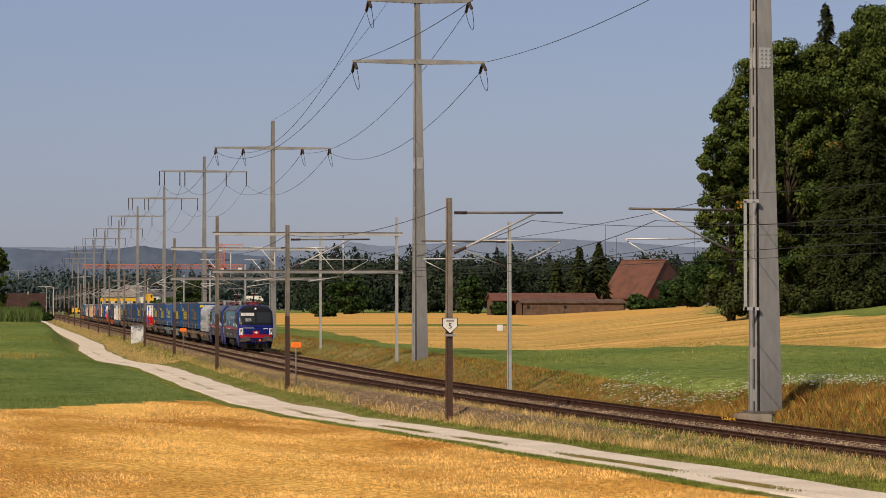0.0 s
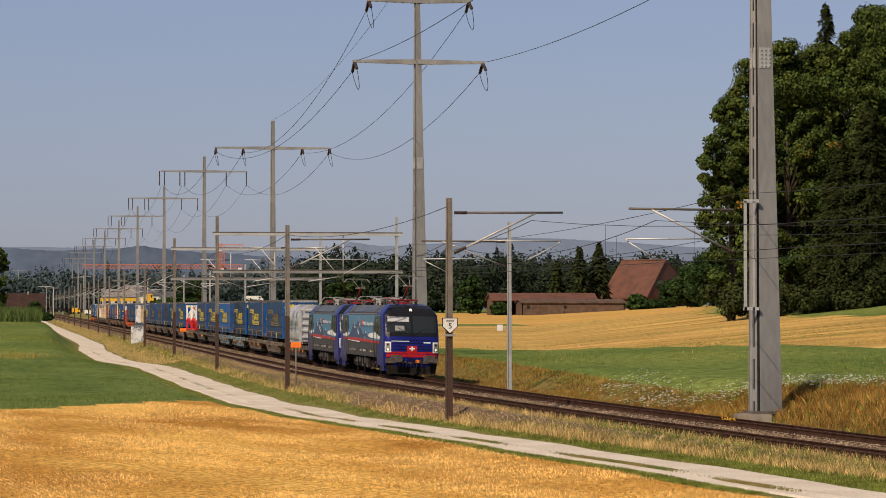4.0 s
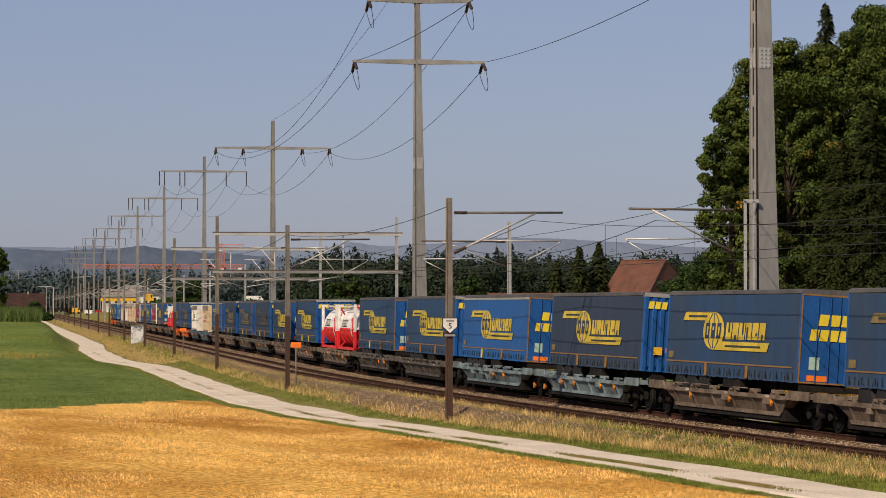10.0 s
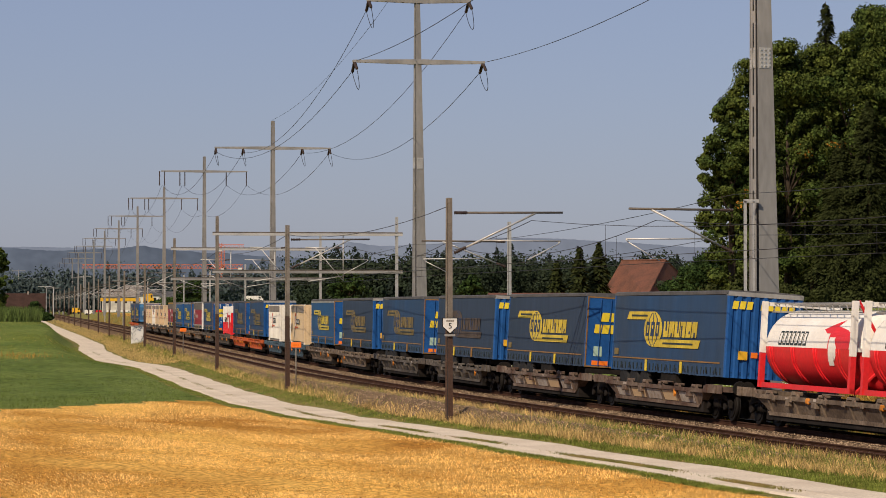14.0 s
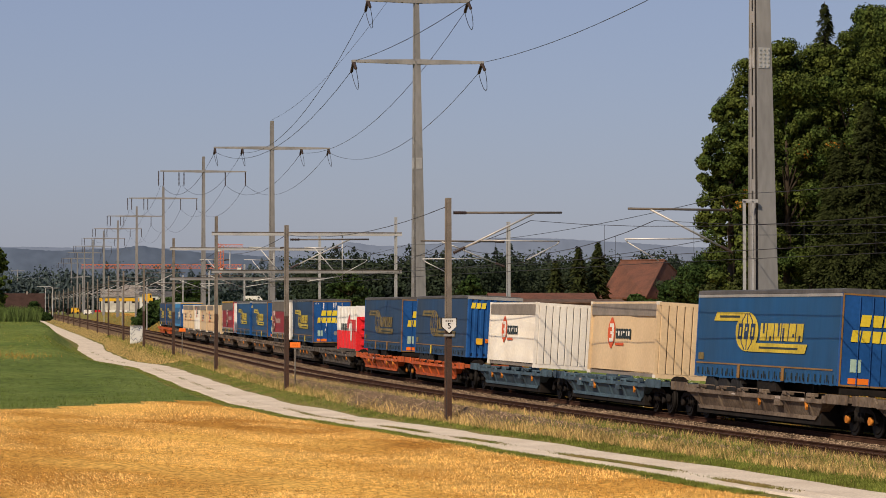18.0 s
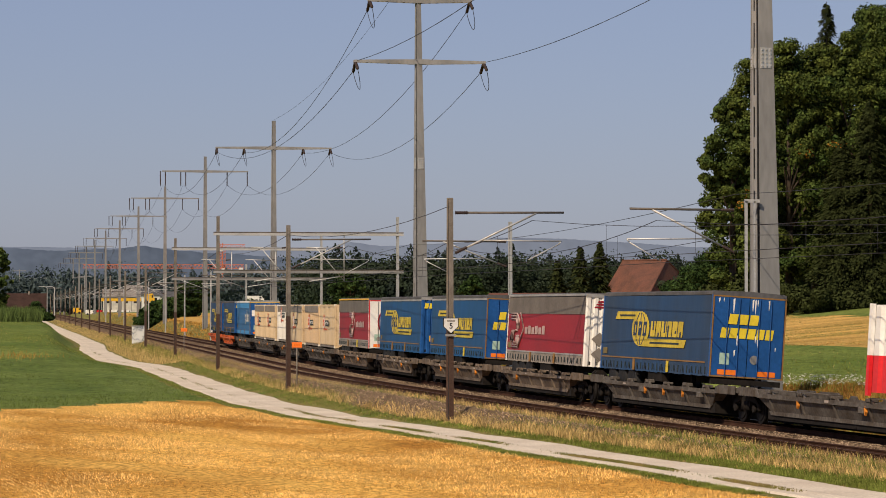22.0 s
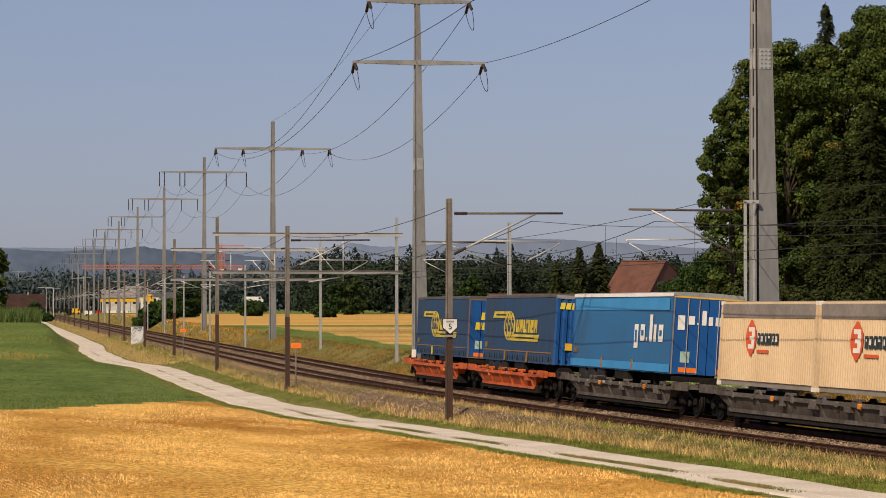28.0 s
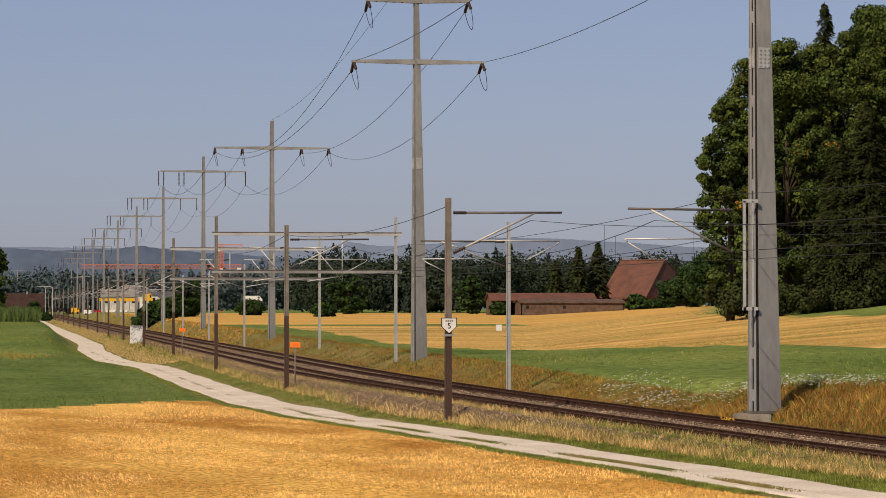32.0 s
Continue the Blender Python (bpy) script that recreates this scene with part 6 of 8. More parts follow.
def tubes(name, ob, o, runs, mat, r=0.035, label=""):
    """Straight tubes between points of the world, as one part of a thing whose base is at o."""
    bm = bmesh.new()
    for a, b in runs:
        tube(bm, Vector(a) - o, Vector(b) - o, r, seg=8)
    return part(name, bm, M[mat], ob, label)


def rod_insulator(ob, o, a, b):
    bm = bmesh.new()
    a, b = Vector(a) - o, Vector(b) - o
    ribbed(bm, a, b, 6, 0.075, 0.045)
    part("insulator", bm, M["insul"], ob, "dark ribbed insulator")


def bracket(ob, o, y, mast_off, track_off, top=7.25, knee=5.75, over=1.2):
    """A tubular bracket from a mast to the wires above one track."""
    s = 1 if track_off > mast_off else -1
    m0 = on_line(y, mast_off + s * 0.2, 0)
    end = on_line(y, track_off + s * over, 0)
    at = on_line(y, track_off, 0)
    A = Vector((m0.x, m0.y, top))
    E_ = Vector((end.x, end.y, top + 0.03))
    rod_insulator(ob, o, A, A + (E_ - A).normalized() * 0.5)
    tubes("top_tube", ob, o, [(A + (E_ - A).normalized() * 0.5, E_)], "steel", 0.045)
    K = Vector((m0.x, m0.y, knee))
    T = Vector((at.x, at.y, top)) + (E_ - A).normalized() * 0.15
    rod_insulator(ob, o, K, K + (T - K).normalized() * 0.5)
    tubes("diagonal_tube", ob, o, [(K + (T - K).normalized() * 0.5, T)], "galv_light", 0.04)
    q = K.lerp(T, 0.32)
    S = Vector((at.x + s * 1.1, at.y, q.z - 0.02))
    tubes("registration_tube", ob, o, [(q, S)], "galv_light", 0.028)
    tubes("steady_arm", ob, o, [(S, S - Vector((s * 0.1, 0, 0.12))), (S - Vector((s * 0.1, 0, 0.12)), Vector((at.x - s * 0.15, at.y, CONTACT + at.z + 0.08)))], "galv_light", 0.022)


def build_masts():
    for i, y in enumerate(NEAR_Y):
        off = GAP - 3.15
        top = NEAR_H.get(i, 8.1) + (0.25 if i == 0 else 0)
        lab = "brown and grey steel catenary mast beside the ballast" if i < 6 else "slim steel catenary mast of a long row"
        ob, p, z0 = post_at(y, off, top, lab, (3.25, "brownmast"), 0.2, 0.34)
        o = Vector((p.x, p.y, z0))
        if i not in (2, 3):
            bracket(ob, o, y, off, GAP)
        if i == 0:
            bm = bmesh.new()
            pts = [(-0.26, 3.32), (0.26, 3.32), (0.26, 3.02), (0.0, 2.78), (-0.26, 3.02)]
            prism(bm, [(x, z - z0) for x, z in pts], 1, -0.29, -0.26)
            part("sign_plate", bm, M["white"], ob, "white pointed sign plate with the number 5")
            bm = bmesh.new()
            prism(bm, [(x * 1.12, (z - 3.05) * 1.1 + 3.05 - z0) for x, z in pts], 1, -0.258, -0.235)
            part("sign_border", bm, M["black"], ob)
            for k in range(4):
                bm = bmesh.new()
                box(bm, -0.14 + 0.075 * k, -0.09 + 0.075 * k, -0.297, -0.291, 3.2 - z0, 3.27 - z0)
                part("sign_small_bar", bm, C["roof_grey"], ob)
            cu = bpy.data.curves.new("sign_number", "FONT")
            cu.body, cu.size, cu.extrude = "5", 0.3, 0.004
            cu.align_x, cu.align_y = "CENTER", "CENTER"
            t = new("sign_number", cu)
            t.parent = ob
            t.matrix_basis = pose(0, -0.298, 3.04 - z0, 90, 0, 0)
            cu.materials.append(M["black"])
            bm = bmesh.new()
            box(bm, -0.2, 0.2, -0.24, -0.2, 2.66 - z0, 2.74 - z0)
            part("sign_clamp", bm, M["galv"], ob)
    # portals over both tracks
    for y, far in ((198.5, 5.4), (250.6, 5.65)):
        off = GAP - 3.15
        top = 8.7 if y < 220 else 8.68
        low = top - 2.58
        ob, p, z0 = post_at(y, far, top + 1.2, "grey steel portal leg of the catenary on the field side", None, 0.18, 0.26)
        o = Vector((p.x, p.y, z0))
        a, b = on_line(y, off - 0.3, 0), on_line(y, far + 0.4, 0)
        for z, nm in ((top, "upper_beam"), (low, "lower_beam")):
            bm = bmesh.new()
            for e in (-0.14, 0.14):
                v = [bm.verts.new(Vector((q.x, q.y + e + k, z + dz)) - o) for q in (a, b) for k, dz in ((-0.03, -0.1), (0.03, -0.1), (0.03, 0.07), (-0.03, 0.07))]
                for f in ((0, 1, 2, 3), (7, 6, 5, 4), (0, 4, 5, 1), (1, 5, 6, 2), (2, 6, 7, 3), (3, 7, 4, 0)):
                    bm.faces.new([v[n] for n in f])
            part(nm, bm, M["galv_light" if nm == "upper_beam" else "galv"], ob)
            bm = bmesh.new()
            for e in (-0.14, 0.14):
                tube(bm, Vector((a.x, a.y + e, z + 0.11)) - o, Vector((b.x, b.y + e, z + 0.11)) - o, 0.04, seg=6)
            for k in range(14):
                q = a.lerp(b, (k + 0.5) / 14)
                box(bm, q.x - o.x - 0.03, q.x - o.x + 0.03, q.y - o.y - 0.2, q.y - o.y + 0.2, z - o.z + 0.075, z - o.z + 0.1)
            part("beam_flange", bm, M["steel"], ob, "dark flange along the portal beam")
        for tr in (GAP, 0.0):
            c = on_line(y, tr, 0)
            tubes("hanger_tube", ob, o, [((c.x + 1.7, c.y, top), (c.x + 1.7, c.y, low - 0.6))], "galv_light", 0.04)
            rod_insulator(ob, o, (c.x + 1.6, c.y, top - 0.9), (c.x + 1.2, c.y, top - 0.95))
            tubes("bracket_tube", ob, o, [((c.x + 1.2, c.y, top - 0.95), (c.x - 0.9, c.y, top - 0.9)), ((c.x + 1.65, c.y, low - 0.55), (c.x - 0.2, c.y, top - 0.95)), ((c.x + 1.6, c.y, low - 0.3), (c.x - 0.7, c.y, low - 0.65))], "galv_light", 0.035)
    # single masts on the field side
    for y, off, top in ((143.5, 3.25, 8.0), (306.3, 3.6, 8.2), (361.2, 3.6, 8.2), (416, 3.6, 8.2), (468, 3.6, 8.2), (526, 3.6, 8.2), (641, 3.6, 8.2), (765, 3.6, 8.2)):
        ob, p, z0 = post_at(y, off, top, "light grey steel catenary mast on the field side", None, 0.17, 0.26)
        bracket(ob, Vector((p.x, p.y, z0)), y, off, 0.0, 7.0)
        if y < 200:
            bm = bmesh.new()
            box(bm, -0.62, -0.34, -0.02, 0.0, 2.55 - z0, 2.85 - z0)
            part("small_plate", bm, M["white"], ob, "small white plate beside the mast")
            bm = bmesh.new()
            box(bm, -0.4, 0.0, -0.01, 0.01, 2.66 - z0, 2.7 - z0)
            part("plate_arm", bm, M["galv"], ob)
    # the bracket on the tall pylon
    ob = pylons[0][0]
    o = Vector((PYLON_X + 0.55, PYLON_Y[0], pylons[0][1] + 0.3))
    bm = bmesh.new()
    for x0, x1 in ((-0.95, -0.85), (-0.62, -0.56)):
        box(bm, x0, x1, -0.7, -0.6, 3.9, 7.9)
    for z in (3.9, 7.85):
        box(bm, -0.97, -0.4, -0.7, -0.6, z, z + 0.12)
    part("bracket_frame", bm, M["galv_light"], ob, "light steel frame that carries the bracket")
    off = PYLON_X - line_x(PYLON_Y[0]) - 0.6
    bracket(ob, o, PYLON_Y[0] - 0.65, off, 0.0, 7.3, 5.75, 1.0)


build_masts()


def catenary_wires():
    ends = {GAP: [40.0] + NEAR_Y, 0.0: [30.0, PYLON_Y[0] - 0.65, 143.5, 198.5, 250.6, 306.3, 361.2, 416, 468, 526, 641, 765]}
    for tr, ys in ends.items():
        for a, b in zip(ys, ys[1:]):
            pa, pb = on_line(a, tr, 0), on_line(b, tr, 0)
            bm = bmesh.new()
            r = 0.012 + 0.012 * min(1.0, a / 500)
            span(bm, (pa.x, pa.y, MESSENGER + pa.z), (pb.x, pb.y, MESSENGER + pb.z), 0.9, r, 10)
            ob = new("messenger_wire", mesh_of("messenger_wire", bm, M["wire"]))
            tagged(ob, "thin dark messenger wire above the track", "wire", "catenary wires")
            bm = bmesh.new()
            span(bm, (pa.x, pa.y, CONTACT + pa.z), (pb.x, pb.y, CONTACT + pb.z), 0.02, r, 4)
            ob = new("contact_wire", mesh_of("contact_wire", bm, M["wire"]))
            tagged(ob, "thin dark contact wire above the track", "wire", "catenary wires")
            if a < 320:
                n = 7
                for k in range(1, n):
                    f = k / n
                    p = pa.lerp(pb, f)
                    bm = bmesh.new()
                    tube(bm, (p.x, p.y, CONTACT + p.z), (p.x, p.y, MESSENGER + p.z - 0.9 * 4 * f * (1 - f)), 0.007, seg=4)
                    ob2 = new("dropper", mesh_of("dropper", bm, M["wire"]))
                    ob2.parent = ob
    # feeder wires along the mast tops
    for off, z in ((GAP - 3.15, 7.5), (PYLON_X - L0 - 1.0, 7.9), (PYLON_X - L0 - 0.6, 6.4)):
        ys = NEAR_Y[:8] if off < 0 else [30.0] + PYLON_Y[:5]
        for a, b in zip(ys, ys[1:]):
            pa = on_line(a, off, 0) if off < 0 else Vector((PYLON_X - 0.6, a, 0))
            pb = on_line(b, off, 0) if off < 0 else Vector((PYLON_X - 0.6, b, 0))
            bm = bmesh.new()
            span(bm, (pa.x, pa.y, z), (pb.x, pb.y, z), 0.5, 0.012 + 0.01 * min(1.0, a / 500), 10)
            tagged(new("feeder_wire", mesh_of("feeder_wire", bm, M["wire"])), "thin dark feeder wire along the masts", "wire", "catenary wires")


catenary_wires()


def leaf_cloud(rnd, centres, radii, count, size, flat=0.75):
    """Many small leaf-clump quads in the outer shells of several lumps. Returns vertices and faces."""
    k = rnd.integers(0, len(centres), count)
    d = rnd.normal(size=(count, 3))
    d /= np.linalg.norm(d, axis=1)[:, None]
    rr = rnd.uniform(0.25, 1.1, count) ** 0.6
    P = centres[k] + d * rr[:, None] * radii[k]
    n = d + np.array([0, 0, 0.25]) + rnd.normal(0, 0.45, (count, 3))
    n /= np.linalg.norm(n, axis=1)[:, None]
    u = np.cross(n, rnd.normal(size=(count, 3)))
    u /= np.linalg.norm(u, axis=1)[:, None] + 1e-9
    v = np.cross(n, u)
    s = size * rnd.uniform(0.6, 1.4, count)[:, None]
    V = np.stack([P - u * s, P - v * s * flat, P + u * s, P + v * s * flat], 1).reshape(-1, 3)
    Fc = np.arange(count * 4).reshape(-1, 4)
    return V, Fc


def leaves_object(name, V, Fc, mat, parent=None):
    me = bpy.data.meshes.new(name)
    me.from_pydata(V.tolist(), [], Fc.tolist())
    me.materials.append(mat)
    ob = new(name, me)
    ob.parent = parent
    return ob


# ---- small things along the line ----
def small_things():
    # orange board on a thin post, twice
    for y, off in ((151.0, GAP - 2.75), (247.0, GAP - 2.6)):
        p = on_line(y, off, 0)
        z0 = ground_z(p.x, p.y)
        ob = thing("speed_board", "small orange board on a thin brown post", "railway sign", "orange boards", pose(p.x, p.y, z0))
        bm = bmesh.new()
        tube(bm, (0, 0, -0.1), (0, 0, 1.85 - z0), 0.035, seg=8)
        part("post", bm, M["maststeel"], ob)
        bm = bmesh.new()
        box(bm, -0.27, 0.27, -0.06, -0.03, 1.62 - z0, 1.9 - z0)
        bmesh.ops.bevel(bm, geom=bm.edges[:], offset=0.008, segments=1, affect="EDGES")
        part("board", bm, M["orange_sign"], ob)
        for k in range(3):
            bm = bmesh.new()
            box(bm, -0.15 + 0.11 * k, -0.08 + 0.11 * k, -0.066, -0.061, 1.7 - z0, 1.82 - z0)
            part("board_bar", bm, C["orange_light"], ob)
    # cabinet with graffiti
    x, y = 14.35, 333.0
    z0 = ground_z(x, y)
    ob = thing("relay_cabinet", "white metal cabinet covered in dark graffiti", "cabinet", "", pose(x, y, z0))
    part("body", bevelled(-0.72, 0.72, -0.4, 0.4, 0, 2.0, 0.03), M["white"], ob)
    part("roof", bevelled(-0.78, 0.78, -0.46, 0.46, 2.0, 2.08, 0.02), M["galv"], ob)
    rnd = random.Random(5)
    for k in range(16):
        bm = bmesh.new()
        a = Vector((rnd.uniform(-0.65, 0.65), -0.405, rnd.uniform(0.15, 1.9)))
        for j in range(3):
            b = Vector((min(0.68, max(-0.68, a.x + rnd.uniform(-0.3, 0.3))), -0.405, min(1.95, max(0.05, a.z + rnd.uniform(-0.35, 0.35)))))
            if (b - a).length > 0.02:
                tube(bm, a, b, 0.028, seg=4)
            a = b
        part("graffiti_stroke", bm, C["ink" if k % 3 else "curtain_blue"], ob)
    p = on_line(96.0, 0.25, -0.18)
    rnd2 = np.random.default_rng(31)
    ob = thing("weed_tuft", "small yellow flowering weed between the rails", "weed", "", pose(*p))
    V, Fc = leaf_cloud(rnd2, np.array([[0.0, 0, 0.1], [0.16, 0.05, 0.08], [-0.17, -0.04, 0.08]]), np.full((3, 3), 0.13), 130, 0.035)
    leaves_object("flowers", V, Fc, C["yellow"], ob)
    # low cable pit beside the far track
    p = on_line(77.0, 4.2, 0)
    ob = thing("cable_pit", "weathered concrete cable pit in the grass", "cable pit", "", pose(p.x, p.y, ground_z(p.x, p.y) - 0.05))
    part("box", bevelled(-0.45, 0.45, -0.6, 0.6, 0, 0.55, 0.04), M["concrete"], ob)
    part("lid", bevelled(-0.5, 0.5, -0.65, 0.65, 0.55, 0.63, 0.02), M["concrete"], ob)


small_things()

# ---- distance: hills, woods, farm, village ----
def px_x(px, y):
    """World x of a bearing on the picture's scale at the distance y."""
    a = YAW + math.degrees(math.atan((px - 784) / 5150))
    return y * math.tan(math.radians(a))


def px_z(py, y):
    return EYE.z + (542 - py) / 5150 * y


def ridge(name, y, crest, base_px, mat, label, seed, rough=2.0):
    rnd = np.random.default_rng(seed)
    xs = np.linspace(-420, 2100, 420)
    zs = np.interp(xs, [c[0] for c in crest], [c[1] for c in crest]) + np.convolve(rnd.normal(0, rough, 420), np.ones(5) / 5, "same") + rnd.normal(0, rough * 0.25, 420)
    verts, faces = [], []
    for x, z in zip(xs, zs):
        wx = px_x(x, y)
        verts += [(wx, y, px_z(base_px, y)), (wx, y + 60, px_z(z * 0.45 + base_px * 0.55, y)), (wx, y + 140, px_z(z, y)), (wx, y + 500, px_z(z + 20, y))]
    for i in range(len(xs) - 1):
        for k in range(3):
            a = i * 4 + k
            faces.append((a, a + 4, a + 5, a + 1))
    me = raw(name, verts, faces, mat)
    me.polygons.foreach_set("use_smooth", [True] * len(me.polygons))
    tagged(new(name, me), label, "hills", kind="structure")


# the ridges' aerial haze is painted by their bluish materials
ridge("backdrop_hills_far", 4300, [(-420, 432), (480, 438), (580, 440), (640, 424), (700, 432), (860, 424), (900, 415), (1020, 417), (1150, 424), (1260, 432), (2100, 438)], 560, M["hill2"], "distant hills tinted pale blue for haze", 1, 0.8)
ridge("backdrop_hills", 3400, [(-420, 440), (0, 435), (90, 441), (200, 438), (262, 431), (330, 441), (440, 447), (560, 455), (700, 464), (1000, 470), (2100, 470)], 566, M["hill"], "wooded hills with haze in their colour", 2, 1.5)


def broadleaf(x, y, h, spread, seed, leaves=5200, size=0.3, mat="leaf", low=0.12, dry=0, label="tall dense broadleaf tree at the wood's edge"):
    rnd = np.random.default_rng(seed)
    z0 = ground_z(x, y)
    ob = thing("tree", label, "tree", "trees at the wood's edge", pose(x, y, z0))
    bm = bmesh.new()
    top = Vector((0, 0, h * 0.7))
    tube(bm, (0, 0, -0.3), (0.1, 0, h * 0.3), 0.4, 0.3, 8)
    tube(bm, (0.1, 0, h * 0.3), top, 0.3, 0.1, 8)
    for i in range(7):
        a = rnd.uniform(0, 6.28)
        b = h * rnd.uniform(0.2, 0.6)
        tube(bm, (0.05, 0, b), (math.cos(a) * spread * 0.6, math.sin(a) * spread * 0.6, b + h * 0.14), 0.12, 0.04, 6)
    part("trunk", bm, M["bark"], ob)
    n = 85
    hh = rnd.uniform(low, 0.97, n)
    prof = np.sin(np.clip((hh - low * 0.4) / (1 - low * 0.4), 0, 1) ** 0.85 * math.pi) ** 0.55
    ang = rnd.uniform(0, 6.28, n)
    rad = spread * prof * rnd.uniform(0.55, 0.98, n)
    cen = np.stack([np.cos(ang) * rad, np.sin(ang) * rad, hh * h], 1)
    rr = np.stack([np.full(n, 1)] * 3, 1) * (spread * rnd.uniform(0.13, 0.30, n))[:, None]
    rr[:, 2] *= 0.75
    V, Fc = leaf_cloud(rnd, cen, rr, leaves, size)
    # larger sprays deeper inside close the crown
    V2, F2 = leaf_cloud(rnd, cen * np.array([0.5, 0.5, 0.96]), rr, leaves // 5, size * 1.5)
    leaves_object("crown", np.concatenate([V, V2]), np.concatenate([Fc, F2 + len(V)]), M[mat], ob)
    if dry:
        V, Fc = leaf_cloud(rnd, cen[np.argsort(cen[:, 1])[:dry]] + np.array([0, -0.3, 0]), rr[:dry] * 0.8, 70 * dry, size * 0.8)
        tagged(leaves_object("dry_leaves", V, Fc, M["leaf_dry"], ob), "patches of orange dry leaves")
    return ob


def conifer(x, y, h, spread, seed, leaves=2600, size=0.32, label="tall dark spruce with drooping branches", parent_group="trees at the wood's edge"):
    rnd = np.random.default_rng(seed)
    z0 = ground_z(x, y)
    ob = thing("spruce", label, "tree", parent_group, pose(x, y, z0))
    bm = bmesh.new()
    tube(bm, (0, 0, -0.3), (0, 0, h), 0.32, 0.03, 8)
    part("trunk", bm, M["bark"], ob)
    boughs = 320
    bt = rnd.uniform(0.03, 1.0, boughs) ** 0.9
    ba = rnd.uniform(0, 6.283, boughs)
    bl = spread * (1 - bt) ** 0.72 * rnd.uniform(0.6, 1.1, boughs) + 0.15
    k = rnd.integers(0, boughs, leaves)
    f = rnd.uniform(0.1, 1.0, leaves) ** 0.7
    r = bl[k] * f
    a = ba[k] + rnd.normal(0, 0.16, leaves) / (0.4 + f)
    z = h * (0.06 + 0.94 * bt[k]) - (0.22 + 0.12 * f) * r - np.abs(rnd.normal(0, 0.35, leaves)) * (0.3 + f)
    P = np.stack([np.cos(a) * r, np.sin(a) * r, z], 1)
    u = np.stack([np.cos(a), np.sin(a), np.full(leaves, -0.5)], 1) * size * rnd.uniform(0.6, 1.5, leaves)[:, None]
    v = np.stack([-np.sin(a), np.cos(a), rnd.normal(-0.2, 0.4, leaves)], 1) * size * 0.45
    V = np.stack([P - u, P - v, P + u, P + v], 1).reshape(-1, 3)
    leaves_object("crown", V, np.arange(leaves * 4).reshape(-1, 4), M["conifer"], ob)
    return ob


def wood_edge():
    Y = 255.0
    rows = [("b", 1294, 250, 20.0, 3.3, 3), ("b", 1340, 262, 24.6, 4.3, 3), ("b", 1394, 252, 24.8, 4.3, 2), ("b", 1440, 268, 25.2, 4.2, 2), ("c", 1462, 275, 29.6, 5.6, 0), ("b", 1505, 250, 25.4, 4.4, 4), ("b", 1552, 256, 27.4, 4.8, 8),
            ("c", 1488, 246, 15.0, 4.4, 0), ("c", 1538, 245, 18.0, 4.8, 0), ("c", 1580, 246, 16.0, 4.6, 0), ("b", 1592, 250, 27.5, 4.6, 4), ("b", 1640, 262, 29.0, 5.0, 2), ("c", 1700, 255, 29.0, 3.8, 0), ("b", 1760, 252, 27.0, 5.0, 0), ("b", 1850, 258, 27.0, 5.0, 0)]
    for i, (k, px, y, h, s, dry) in enumerate(rows):
        x = px_x(px, y)
        if k == "b":
            broadleaf(x, y, h, s, 100 + i, 38000 if px < 1620 else 4000, 0.115 if px < 1620 else 0.34, low=0.13, dry=dry)
        else:
            conifer(x, y, h, s, 100 + i, 20000, 0.15)
    for i, (px, y, h, s) in enumerate(((1372, 285, 22, 4.4), (1430, 290, 25, 5), (1500, 288, 26, 5), (1590, 285, 27, 5), (1680, 288, 27, 5))):
        broadleaf(px_x(px, y), y, h, s, 140 + i, 14000, 0.2, low=0.05)
    for i, (px, y, h, s) in enumerate(((1300, 248, 4.4, 2.2), (1370, 246, 3.0, 1.8), (1425, 244, 2.2, 1.8), (1480, 243, 1.8, 1.8), (1535, 243, 2.0, 2.0), (1590, 243, 2.0, 2.0))):
        rnd = np.random.default_rng(170 + i)
        x = px_x(px, y)
        ob = thing("bush", "leafy bush coloured dark for the shade under the wood's edge", "bush", "bushes under the trees", pose(x, y, ground_z(x, y)))
        cen = np.stack([rnd.normal(0, s * 0.5, 10), rnd.normal(0, s * 0.4, 10), rnd.uniform(0.15, 0.75, 10) * h], 1)
        V, Fc = leaf_cloud(rnd, cen, np.full((10, 3), s * 0.5), 3500, 0.15)
        # the darker conifer colour puts the overhanging trees' shade into the bushes
        leaves_object("foliage", V, Fc, M["conifer"], ob)
    # the shaded inside of the wood
    V, Fc = [], []
    rnd = np.random.default_rng(9)
    cen = np.stack([rnd.uniform(px_x(1455, 300), px_x(1950, 300), 120), rnd.uniform(295, 340, 120), rnd.uniform(3, 22, 120)], 1)
    V, Fc = leaf_cloud(rnd, cen, np.full((120, 3), 4.0), 24000, 0.42)
    tagged(leaves_object("wood_interior", V, Fc, M["leaf"]), "dark dense foliage inside the wood", "wood", kind="stuff")


wood_edge()


